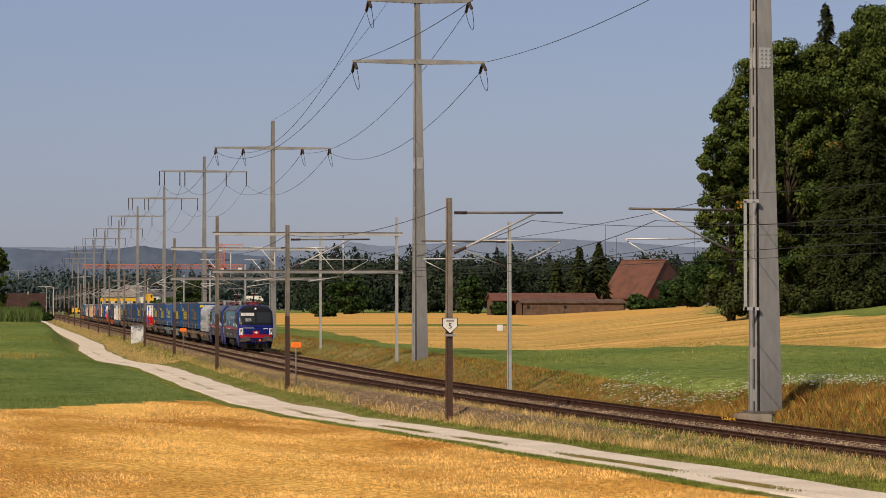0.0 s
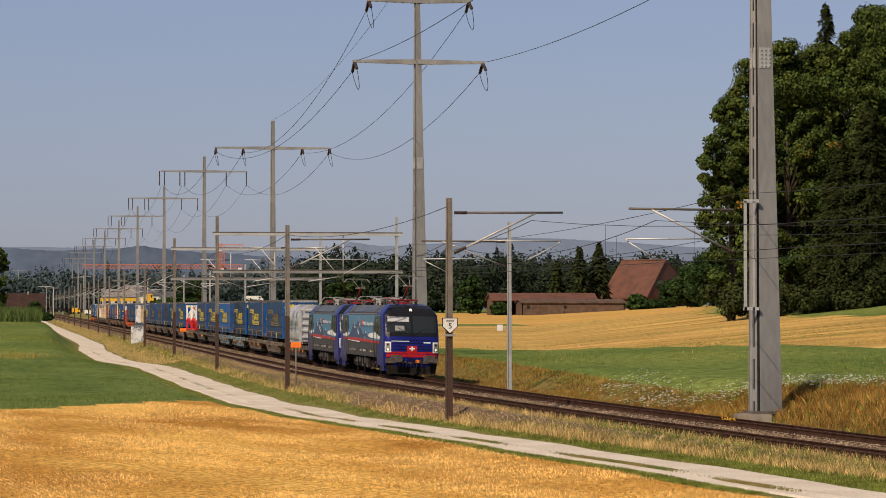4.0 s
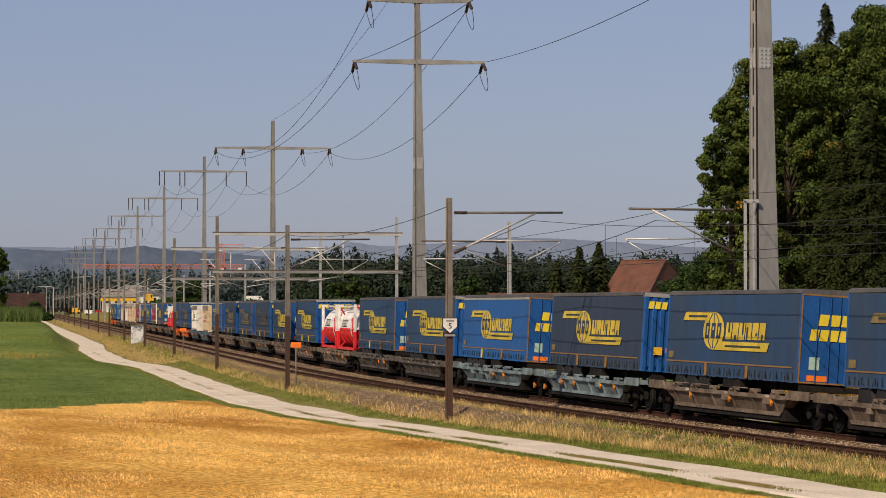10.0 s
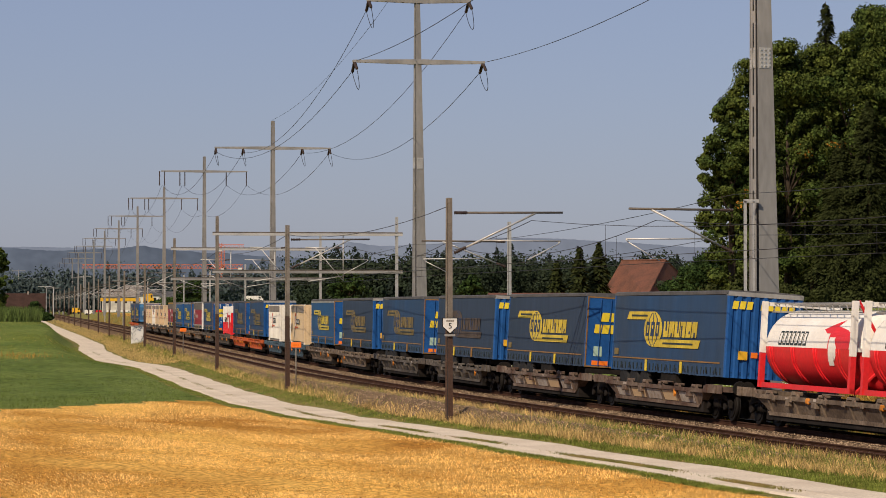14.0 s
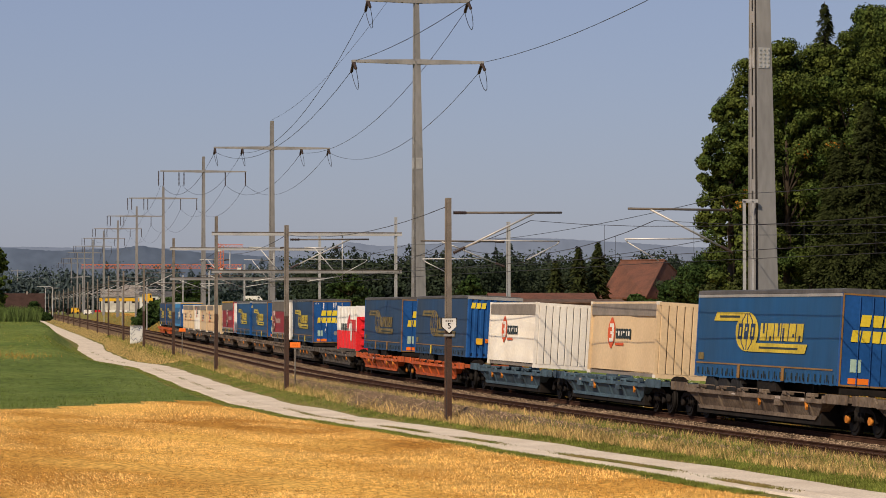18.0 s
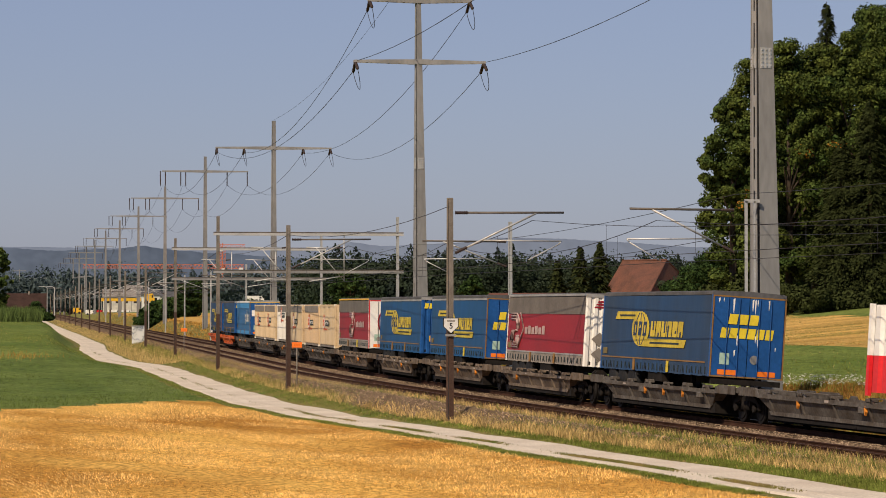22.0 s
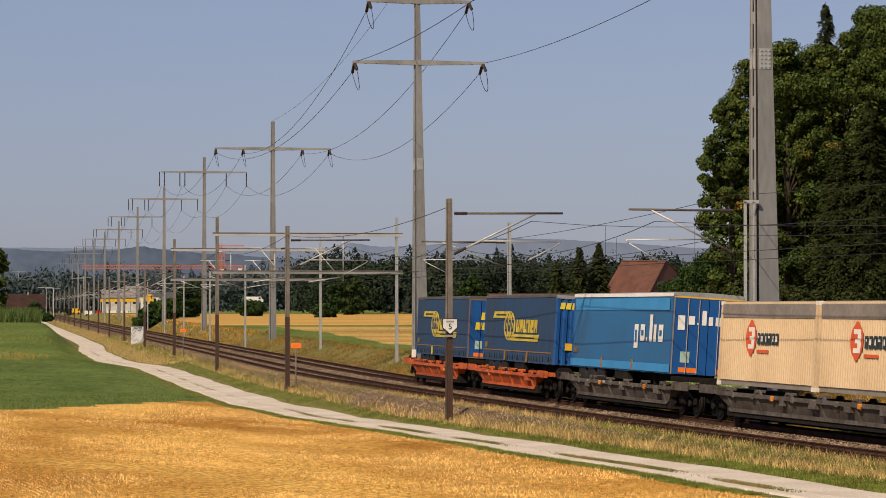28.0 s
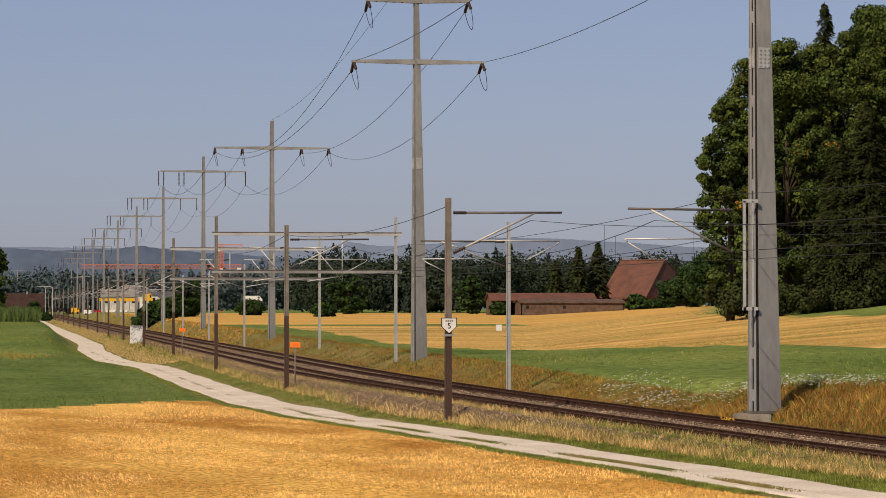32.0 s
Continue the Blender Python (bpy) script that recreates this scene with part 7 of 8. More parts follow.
def far_woods():
    """Belts of trees between the fields and the hills; nobody could count them."""
    rnd = np.random.default_rng(21)
    belts = [(870, 540, 1120, 150, 450, 22, 0.08), (950, 540, 1340, 150, 434, 24, 0.22), (1150, 380, 640, 40, 470, 18, 0.3), (1300, -40, 420, 90, 478, 16, 0.2), (1550, -60, 600, 90, 462, 18, 0.2), (760, 1185, 1330, 10, 470, 14, 0.0), (840, 640, 860, 20, 490, 12, 0.1)]
    allV, allM = [], []
    for bi, (y0, p0, p1, n, top, h, con) in enumerate(belts):
        for i in range(n):
            y = y0 + rnd.uniform(-25, 25)
            px = p0 + (p1 - p0) * (i + rnd.uniform(0, 1)) / n
            x = px_x(px, y)
            z0 = ground_z(x, y)
            hh = (px_z(top, y) - z0) * rnd.uniform(0.72, 1.03)
            isc = rnd.random() < con
            m = 450 if y < 1000 else 240
            if isc:
                t = rnd.uniform(0, 1, m)
                a = rnd.uniform(0, 6.28, m)
                r = hh * 0.30 * (1 - t) ** 0.7 * rnd.uniform(0.4, 1, m)
                P = np.stack([x + np.cos(a) * r, y + np.sin(a) * r, z0 + hh * (0.08 + 0.95 * t)], 1)
                s = 0.3 + 0.35 * (1 - t)
                d = np.stack([np.cos(a), np.sin(a), np.full(m, 0.35)], 1)
            else:
                lum = 9
                c = np.stack([rnd.normal(0, hh * 0.17, lum), rnd.normal(0, hh * 0.12, lum), hh * rnd.uniform(0.2, 0.82, lum)], 1)
                k = rnd.integers(0, lum, m)
                d = rnd.normal(size=(m, 3))
                d /= np.linalg.norm(d, axis=1)[:, None]
                P = c[k] + d * hh * 0.2 * rnd.uniform(0.5, 1.0, m)[:, None] + np.array([x, y, z0])
                s = np.full(m, 0.42)
            if y > 1000:
                s = s * 1.5
            nn = d + rnd.normal(0, 0.35, (m, 3))
            nn /= np.linalg.norm(nn, axis=1)[:, None]
            u = np.cross(nn, rnd.normal(size=(m, 3)))
            u /= np.linalg.norm(u, axis=1)[:, None]
            v = np.cross(nn, u)
            v /= np.linalg.norm(v, axis=1)[:, None]
            s = (s * rnd.uniform(0.6, 1.3, m))[:, None]
            allV.append(np.stack([P - u * s, P - v * s, P + u * s, P + v * s], 1).reshape(-1, 3))
            # beyond 1000 m the foliage takes the colour with painted haze
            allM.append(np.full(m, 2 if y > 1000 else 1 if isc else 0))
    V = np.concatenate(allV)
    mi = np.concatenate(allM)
    me = raw("far_woods", V.tolist(), np.arange(len(V)).reshape(-1, 4).tolist(), [M["leaf_far"], M["conifer_far"], M["leaf_haze_tint"]], mi.tolist())
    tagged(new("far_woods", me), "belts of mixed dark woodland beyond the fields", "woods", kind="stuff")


far_woods()


def farm():
    # hipped farmhouse roof among trees
    y0 = 775.0
    N, Lf, Rt = Vector((px_x(1145, y0), y0, 0)), Vector((px_x(1062, 800), 800, 0)), Vector((px_x(1246, 806), 806, 0))
    Bk = Lf + Rt - N
    zb, ze, zr = ground_z(N.x, N.y), px_z(526, y0), px_z(459, 790)
    ra, rb = Vector((px_x(1100, 802), 802, zr)), Vector((px_x(1178, 792), 792, zr))
    ob = thing("farmhouse", "large farmhouse with a red-brown hipped tile roof", "house", "", Matrix.Translation(N))
    e = [p.copy() for p in (N, Rt, Bk, Lf)]
    for p in e:
        p.z = ze
    cen = (N + Bk) / 2
    for pts in ((e[3], e[0], rb, ra), (e[0], e[1], rb), (e[1], e[2], ra, rb), (e[2], e[3], ra)):
        bm = bmesh.new()
        a = [bm.verts.new(p - N) for p in pts]
        b = [bm.verts.new(p - N - Vector((0, 0, 0.4))) for p in pts]
        bm.faces.new(a), bm.faces.new(list(reversed(b)))
        for i in range(len(a)):
            bm.faces.new([a[i], a[(i + 1) % len(a)], b[(i + 1) % len(a)], b[i]])
        part("roof_slope", bm, M["rooftile"], ob)
    bm = bmesh.new()
    base = [cen + (p - cen) * 0.88 for p in (N, Rt, Bk, Lf)]
    lo = [bm.verts.new((p.x - N.x, p.y - N.y, zb - 0.5)) for p in base]
    hi = [bm.verts.new((p.x - N.x, p.y - N.y, ze + 0.6)) for p in base]
    for i in range(4):
        bm.faces.new([lo[i], lo[(i + 1) % 4], hi[(i + 1) % 4], hi[i]])
    part("wall", bm, M["woodwall"], ob)
    bm = bmesh.new()
    for a, b in ((e[0], rb), (ra, rb), (e[1], rb)):
        tube(bm, a - N + Vector((0, 0, 0.1)), b - N + Vector((0, 0, 0.1)), 0.22, seg=6)
    part("ridge_tiles", bm, M["rooftile"], ob)
    # sheds
    for px0, px1, y, roof_top, eave, wall_mat, lab, red in ((872, 1056, 705, 520, 533, "woodwall", "long open barn with a dull red roof", True), (924, 1106, 690, 531, 537, "woodwall", "long low brown shed with a flat pale roof edge", False)):
        x0, x1 = px_x(px0, y), px_x(px1, y)
        zg = min(ground_z(x0, y), ground_z(x1, y)) - 0.6
        zt, ze2 = px_z(roof_top, y), px_z(eave, y)
        ob = thing("barn", lab, "barn", "", pose(x0, y, 0))
        L = x1 - x0
        bm = bmesh.new()
        prism(bm, [(-0.4, ze2), (4.5, zt), (9.4, ze2), (9.4, ze2 + 0.25), (4.5, zt + 0.25), (-0.4, ze2 + 0.25)], 0, -0.4, L + 0.4)
        part("roof", bm, M["rooftile"] if red else M["woodwall"], ob)
        for a, b, c2, d in ((0 if not red else 7.0, L, 0.0, 0.2), (0, L, 8.8, 9.0)):
            bm = bmesh.new()
            box(bm, a, b, c2, d, zg, ze2 + 0.1)
            part("wall", bm, M[wall_mat], ob)
        for a in (0, L - 0.2):
            bm = bmesh.new()
            prism(bm, [(0.0, zg), (9.0, zg), (9.0, ze2), (4.5, zt - 0.1), (0.0, ze2)], 0, a, a + 0.2)
            part("gable_wall", bm, M[wall_mat], ob)
        if red:
            for k in range(4):
                bm = bmesh.new()
                box(bm, 0.1 + 2.2 * k, 0.3 + 2.2 * k, 0.05, 0.25, zg, ze2)
                part("post", bm, M["woodwall"], ob)
        else:
            for k in range(2):
                bm = bmesh.new()
                box(bm, 1.2 + 9 * k, 1.9 + 9 * k, -0.04, 0.0, zg + 2.2, zg + 3.0)
                part("window", bm, M["dark"], ob)
    for px, y, h, s, k in ((1025, 730, 16.5, 4.5, "c"), (1060, 735, 17.5, 4.8, "c"), (985, 735, 13.5, 3.2, "c"), (1262, 600, 11.5, 6.0, "b"), (1225, 620, 9.0, 4.6, "b"), (1128, 690, 3.4, 3.0, "b"), (885, 700, 3.0, 2.4, "b"), (1185, 700, 6.5, 3.0, "b"), (1300, 560, 9.0, 4.5, "b"), (618, 760, 11.5, 5.5, "b"), (835, 760, 10.0, 4.0, "b"), (1155, 695, 2.0, 3.0, "b")):
        if k == "c":
            conifer(px_x(px, y), y, h, s, int(px), 1100, 0.75, "broad dark spruce beside the farm", "trees by the farm")
        else:
            broadleaf(px_x(px, y), y, h, s, int(px), 7000 if px > 1150 else 3000, 0.24 if px > 1150 else 0.34, mat="leaf_deep", low=0.05, label="round leafy tree or bush by the farm")


farm()


def village():
    rnd = random.Random(11)
    # brown barn at the end of the gravel road
    y = 1000
    x0, x1 = px_x(8, y), px_x(80, y)
    z0 = px_z(556, y) - 1.0
    zt, ze = px_z(521, y), px_z(547, y)
    ob = thing("barn", "low barn with a broad dark brown roof", "barn", "", pose(x0, y, 0))
    bm = bmesh.new()
    prism(bm, [(-1, ze), (5, zt), (11, ze), (11, ze + 0.3), (5, zt + 0.3), (-1, ze + 0.3)], 0, -0.6, x1 - x0 + 0.6)
    part("roof", bm, M["barnroof"], ob)
    bm = bmesh.new()
    box(bm, 0, x1 - x0, 0, 10, z0 - 2, ze + 0.1)
    part("wall", bm, M["barnroof"], ob)
    bm = bmesh.new()
    box(bm, (x1 - x0) * 0.56, (x1 - x0) * 0.60, 4.5, 5.2, zt - 1, zt + 1.0)
    part("chimney", bm, M["concrete"], ob)
    # houses, depot roofs and sheds of the village
    rows = [(182, 246, 512, 556, 1100, "plaster", "roof_grey"), (222, 250, 505, 530, 1180, "plaster", "roof_grey"), (250, 282, 512, 545, 1150, "white", "roof_tarp"), (268, 330, 516, 545, 1250, "plaster", "roof_tarp"), (330, 345, 506, 552, 1200, "plaster", "roof_grey"), (120, 150, 530, 556, 1300, "woodwall", "yellow"), (150, 178, 520, 552, 1300, "plaster", "roof_grey"), (95, 118, 508, 545, 1400, "woodwall", "roof_tarp")]
    for a, b, t, g, y, wall, roof in rows:
        x0, x1 = px_x(a, y), px_x(b, y)
        z0, z1 = px_z(g, y) - 1, px_z(t, y)
        ob = thing("house", "small far village building with pale walls" if wall == "plaster" else "small far village shed", "house", "village buildings", pose(x0, y, 0))
        hw = z0 + (z1 - z0) * 0.7
        bm = bmesh.new()
        box(bm, 0, x1 - x0, 0, 9, z0, hw)
        part("wall", bm, M[wall], ob)
        bm = bmesh.new()
        prism(bm, [(-0.5, hw), (4.5, z1), (9.5, hw)], 0, -0.4, x1 - x0 + 0.4)
        part("roof", bm, C[roof], ob)
        n = max(2, int((x1 - x0) / 3))
        for k in range(n):
            bm = bmesh.new()
            xx = (x1 - x0) * (k + 0.5) / n
            box(bm, xx - 0.6, xx + 0.6, -0.05, 0.0, hw - 2.2, hw - 0.9)
            part("window", bm, M["dark"], ob)
    x0, x1 = px_x(178, 1090), px_x(248, 1090)
    ob = thing("canopy", "long yellow canopy roof on posts at the village", "canopy", "", pose(x0, 1088, 0))
    bm = bmesh.new()
    box(bm, 0, x1 - x0, 0, 6, px_z(533.5, 1090), px_z(528, 1090))
    part("roof", bm, C["yellow"], ob)
    for k in range(5):
        bm = bmesh.new()
        box(bm, (x1 - x0) * k / 4 - 0.15, (x1 - x0) * k / 4 + 0.15, 0.2, 0.5, px_z(560, 1090), px_z(533, 1090))
        part("post", bm, M["galv"], ob)
    # parked vehicles
    rows = [(436, 466, 524, 536, 900, "white_clean", "white lorry parked beyond the field"), (538, 556, 527, 534, 950, "white_clean", "white van parked beyond the field"), (700, 735, 545, 553, 860, "white_clean", "white trailer parked beyond the field"), (738, 764, 547, 553, 860, "white_clean", "white van parked beyond the field"),
            (150, 168, 549, 558, 1000, "white_clean", "white van parked at the village"), (170, 181, 549, 558, 1000, "red", "red car parked at the village"), (190, 212, 549, 557, 1000, "white_clean", "white van parked at the village"), (214, 232, 549, 557, 1000, "white_clean", "white van parked at the village"), (128, 142, 545, 556, 1050, "yellow", "yellow works vehicle at the village"), (254, 272, 520, 540, 1080, "yellow", "yellow excavator at the village")]
    for a, b, t, g, y, col, lab in rows:
        x0, x1 = px_x(a, y), px_x(b, y)
        z0, z1 = px_z(g, y), px_z(t, y)
        ob = thing("parked_vehicle", lab, "vehicle", "parked vehicles", pose(x0, y, 0))
        L, H = x1 - x0, z1 - z0
        bm = bmesh.new()
        prism(bm, [(0, z0 + H * 0.22), (L, z0 + H * 0.22), (L, z0 + H * 0.6), (L * 0.93, z0 + H * 0.65), (L * 0.85, z1), (L * 0.02, z1), (0, z1 - H * 0.1)], 1, 0, 2.0)
        part("body", bm, C[col], ob)
        for k in (0.2, 0.8):
            bm = bmesh.new()
            tube(bm, (L * k, -0.05, z0 + H * 0.2), (L * k, 0.3, z0 + H * 0.2), H * 0.2, seg=10)
            part("wheel", bm, M["black"], ob)
        bm = bmesh.new()
        box(bm, L * 0.72, L * 0.84, -0.03, 0.0, z0 + H * 0.62, z0 + H * 0.9)
        part("window", bm, C["glass"], ob)
    # cranes
    for px_t, y, top, j0, j1, jz in ((394, 1500, 436, 145, 430, 472), (390, 1700, 430, 384, 432, 436)):
        xt = px_x(px_t, y)
        zt = px_z(top, y)
        ob = thing("tower_crane", "orange lattice tower crane over the village", "crane", "tower cranes", pose(xt, y, 0))
        bm = bmesh.new()
        for e in (-0.8, 0.8):
            for f in (-0.8, 0.8):
                tube(bm, (e, f, -5), (e, f, zt), 0.14, seg=4)
        for k in range(int(zt / 1.8)):
            z = 1.8 * k
            for f in (-0.8, 0.8):
                tube(bm, (-0.8, f, z), (0.8, f, z + 1.8), 0.09, seg=4)
        part("tower", bm, M["crane"], ob)
        a, b = px_x(j0, y) - xt, px_x(j1, y) - xt
        z = px_z(jz, y)
        bm = bmesh.new()
        for dz in (-0.9, 0.9):
            for f in (-0.6, 0.6):
                tube(bm, (a, f, z + dz), (b, f, z + dz), 0.2, seg=4)
        n = int((b - a) / 2)
        for k in range(n):
            x = a + (b - a) * k / n
            tube(bm, (x, -0.6, z - 0.9), (x + (b - a) / n * 0.5, -0.6, z + 0.9), 0.13, seg=4)
            tube(bm, (x + (b - a) / n * 0.5, -0.6, z + 0.9), (x + (b - a) / n, -0.6, z - 0.9), 0.13, seg=4)
        part("jib", bm, M["crane"], ob)
        bm = bmesh.new()
        box(bm, b - 2.5, b - 0.5, -0.8, 0.8, z - 2.4, z - 0.6)
        part("counterweight", bm, M["white"], ob)
        bm = bmesh.new()
        box(bm, -1.0, 1.0, -1.2, 0.6, z - 3.0, z - 1.0)
        part("cabin", bm, M["white"], ob)
    # masts of the station and a small power line
    for px, top, y in ((33, 478, 1350), (55, 492, 1500), (72, 491, 1500), (25, 495, 1600), (95, 508, 1250), (105, 500, 1350), (112, 498, 1350), (120, 505, 1400), (88, 508, 1500), (138, 490, 1250), (148, 488, 1250), (212, 495, 1200)):
        x = px_x(px, y)
        zt = px_z(top, y)
        ob = thing("far_mast", "slim grey mast with a short arm near the village", "mast", "far masts", pose(x, y, 0))
        bm = bmesh.new()
        tube(bm, (0, 0, -3), (0, 0, zt), 0.35, 0.2, 6)
        part("pole", bm, M["galv"], ob)
        bm = bmesh.new()
        tube(bm, (-3.0, 0, zt - 0.6), (3.0, 0, zt - 0.6), 0.14, seg=5)
        part("arm", bm, M["galv"], ob)
    # street lamps with bent necks
    for px, y in ((82, 900), (95, 930)):
        x = px_x(px, y)
        zt = px_z(508, y)
        ob = thing("street_lamp", "pale bent-neck street lamp by the road", "street lamp", "street lamps", pose(x, y, 0))
        bm = bmesh.new()
        tube(bm, (0, 0, -2), (0, 0, zt - 0.5), 0.14, 0.1, 6)
        tube(bm, (0, 0, zt - 0.5), (-0.6, 0, zt), 0.1, seg=6)
        part("pole", bm, M["galv_light"], ob)
        bm = bmesh.new()
        box(bm, -2.6, -0.5, -0.15, 0.15, zt - 0.08, zt + 0.1)
        part("head", bm, M["galv_light"], ob)
    # tall dark tree and hedge bushes by the barn
    broadleaf(px_x(-6, 700), 700, px_z(436, 700) - ground_z(0, 700), 3.4, 77, 7000, 0.26, low=0.05, label="tall dark tree beside the maize field")
    for px, y, h, s in ((285, 560, 3.4, 3.2), (262, 540, 3.6, 3.0), (300, 600, 4.0, 3.0), (330, 640, 7.5, 3.4), (345, 650, 8.5, 3.4), (82, 900, 2.6, 2.2), (62, 960, 6.0, 3.0), (575, 640, 3.0, 3.0), (445, 700, 3.5, 4.0)):
        broadleaf(px_x(px, y), y, h, s, 300 + int(px), 3000, 0.26, mat="leaf_deep", low=0.05, label="leafy bush beside the railway")


village()

# ---- small growth: maize, grass, straw, stones ----
def blades(name, rnd, X, Y, H, W, mat, label, category, lean=0.35, z_off=-0.03):
    """One thin bent leaf for each place, all in one mesh."""
    n = len(X)
    Z = np.array([ground_z(x, y) for x, y in zip(X, Y)]) + z_off
    a = rnd.uniform(0, 6.283, n)
    dx, dy = np.cos(a), np.sin(a)
    w = W * rnd.uniform(0.6, 1.4, n)
    h = H * rnd.uniform(0.55, 1.25, n)
    l = lean * h * rnd.uniform(0.2, 1.2, n)
    b = rnd.uniform(0, 6.283, n)
    lx, ly = np.cos(b) * l, np.sin(b) * l
    base = np.stack([X, Y, Z], 1)
    side = np.stack([dx * w, dy * w, np.zeros(n)], 1)
    mid = base + np.stack([lx * 0.35, ly * 0.35, h * 0.6], 1)
    tip = base + np.stack([lx, ly, h], 1)
    near = Y < 125
    V5 = np.stack([base - side, base + side, mid + side * 0.8, tip, mid - side * 0.8], 1)[near].reshape(-1, 3)
    V3 = np.stack([base - side * 1.2, base + side * 1.2, tip], 1)[~near].reshape(-1, 3)
    faces = np.arange(len(V5)).reshape(-1, 5).tolist() + (np.arange(len(V3)).reshape(-1, 3) + len(V5)).tolist()
    me = bpy.data.meshes.new(name)
    me.from_pydata(np.concatenate([V5, V3]).tolist(), [], faces)
    me.materials.append(M[mat])
    ob = new(name, me)
    return tagged(ob, label, category, kind="stuff")


def spread(rnd, n, y0, y1, f0, f1, power=1.0):
    """Random places between two edges f0(y) and f1(y), denser near by."""
    k = rnd.uniform(0, 1, n)
    Y = 1 / (1 / y0 + (1 / y1 - 1 / y0) * k ** power)
    U = rnd.uniform(0, 1, n)
    A = np.array([f0(y) for y in Y])
    B = np.array([f1(y) for y in Y])
    return A + (B - A) * U, Y, U


def patchy(rnd, X, Y, scale, keep):
    """Thin the places out by a soft noise, so that the growth is uneven."""
    v = np.array([noise.noise((x * scale, y * scale * 0.5, 3.1)) for x, y in zip(X, Y)])
    return v + rnd.normal(0, 0.18, len(X)) > keep


def vegetation():
    rnd = np.random.default_rng(4)
    toe = lambda y: line_x(y) - 5.35
    road_r = lambda y: road_x(y) + 1.55
    road_l = lambda y: road_x(y) - 1.45
    # dry tall grass next to the ballast, green towards the road
    X, Y, U = spread(rnd, 120000, 58, 420, road_r, toe)
    keep = rnd.uniform(0, 1, len(X)) < np.interp(U, [0, 0.12, 0.3, 0.8, 1.0], [0.4, 0.9, 1.0, 1.0, 0.7])
    X, Y, U = X[keep], Y[keep], U[keep]
    dry = rnd.uniform(0, 1, len(X)) < np.clip((U - 0.64) * 2.6 + np.array([0.55 * noise.noise((x * 0.25, y * 0.07, 0)) for x, y in zip(X, Y)]), 0.04, 0.96)
    H = 0.09 + 0.33 * np.clip((U - 0.35) * 1.8, 0, 1)
    blades("dry_verge_grass", rnd, X[dry], Y[dry], H[dry], 0.003 + 0.00004 * Y[dry], "hayblade", "tall dry golden grass beside the ballast", "grass")
    g = ~dry
    blades("green_verge_grass", rnd, X[g], Y[g], H[g] * 0.95 + 0.03, 0.004 + 0.00004 * Y[g], "greenblade", "green verge grass beside the gravel road", "grass")
    X, Y, U = spread(rnd, 60000, 58, 260, lambda y: line_x(y) - 7.2, lambda y: line_x(y) - 5.3)
    m = patchy(rnd, X, Y, 0.35, -0.2)
    blades("pale_shoulder_grass", rnd, X[m], Y[m], 0.18 + 0.16 * rnd.uniform(0, 1, int(m.sum())), 0.003 + 0.00004 * Y[m], "hayblade", "pale dry grass along the ballast shoulder", "grass", 0.5)
    # far verge, straw-coloured
    X, Y, U = spread(rnd, 22000, 230, 900, road_r, toe)
    blades("far_dry_verge_grass", rnd, X, Y, 0.2, 0.022, "hayblade", "dry golden grass along the far line", "grass")
    # middle strip of the road and its field edge
    X, Y, U = spread(rnd, 26000, 58, 300, lambda y: road_x(y) - 0.50, lambda y: road_x(y) - 0.20)
    m = patchy(rnd, X, Y, 0.3, 0.12)
    blades("road_middle_grass", rnd, X[m], Y[m], 0.05, 0.008, "verge", "patchy dry grass strip along the road's middle", "grass", 0.6, 0.04)
    X, Y, U = spread(rnd, 26000, 58, 330, lambda y: road_l(y) - 0.6 + 0.45 * smoothstep(140, 95, y), lambda y: road_l(y) + 0.45 * smoothstep(140, 95, y))
    blades("field_edge_grass", rnd, X, Y, 0.09, 0.005 + 0.00005 * Y, "greenblade", "low green grass at the field's edge", "grass")
    # stubble rows of the cut field
    n = 170000
    X, Y, U = spread(rnd, n, 52, 185, lambda y: -2.5, lambda y: road_x(y) - 1.5)
    X = np.round((X + 0.12 * Y) / 0.16) * 0.16 - 0.12 * Y + rnd.normal(0, 0.025, n)
    ok = np.array([zone(x, y) == 2 and x < road_x(y) - 2.25 + 0.75 * smoothstep(140, 95, y) for x, y in zip(X, Y)])
    X, Y = X[ok], Y[ok]
    v = np.array([noise.noise(((0.92 * x + 0.38 * y) * 0.33, (0.38 * x - 0.92 * y) * 0.03, 1.7)) + 0.7 * noise.noise((x * 0.35, y * 0.12, 5.2)) for x, y in zip(X, Y)]) + rnd.normal(0, 0.10, len(X))
    tall = np.clip(0.075 + 0.05 * v, 0.03, 0.13)
    for nm, m, mat, lab in (("stubble", v > -0.05, "strawblade", "golden stubble stalks in rows"), ("brown_stubble", v <= -0.05, "brownstraw", "brown trodden stubble and straw swaths")):
        blades(nm, rnd, X[m], Y[m], tall[m], 0.004 + 0.00005 * Y[m], mat, lab, "stubble", 0.7)
    # brown bank behind the far track: low and matted, taller and paler near by
    X, Y, U = spread(rnd, 150000, 58, 330, lambda y: line_x(y) + 2.9, lambda y: line_x(y) + 5.4 + 2.4 * smoothstep(100, 190, y) + 4.4 * smoothstep(118, 99, y))
    clear = (X < PYLON_X - 0.7) | (X > PYLON_X + 0.6) | (Y < 100) | (Y > 106)
    X, Y, U = X[clear], Y[clear], U[clear]
    v = np.array([noise.noise((x * 0.3, y * 0.09, 7.7)) + 0.5 * noise.noise((x * 0.9, y * 0.3, 2.2)) for x, y in zip(X, Y)])
    near = np.clip((116 - Y) / 14, 0, 1)
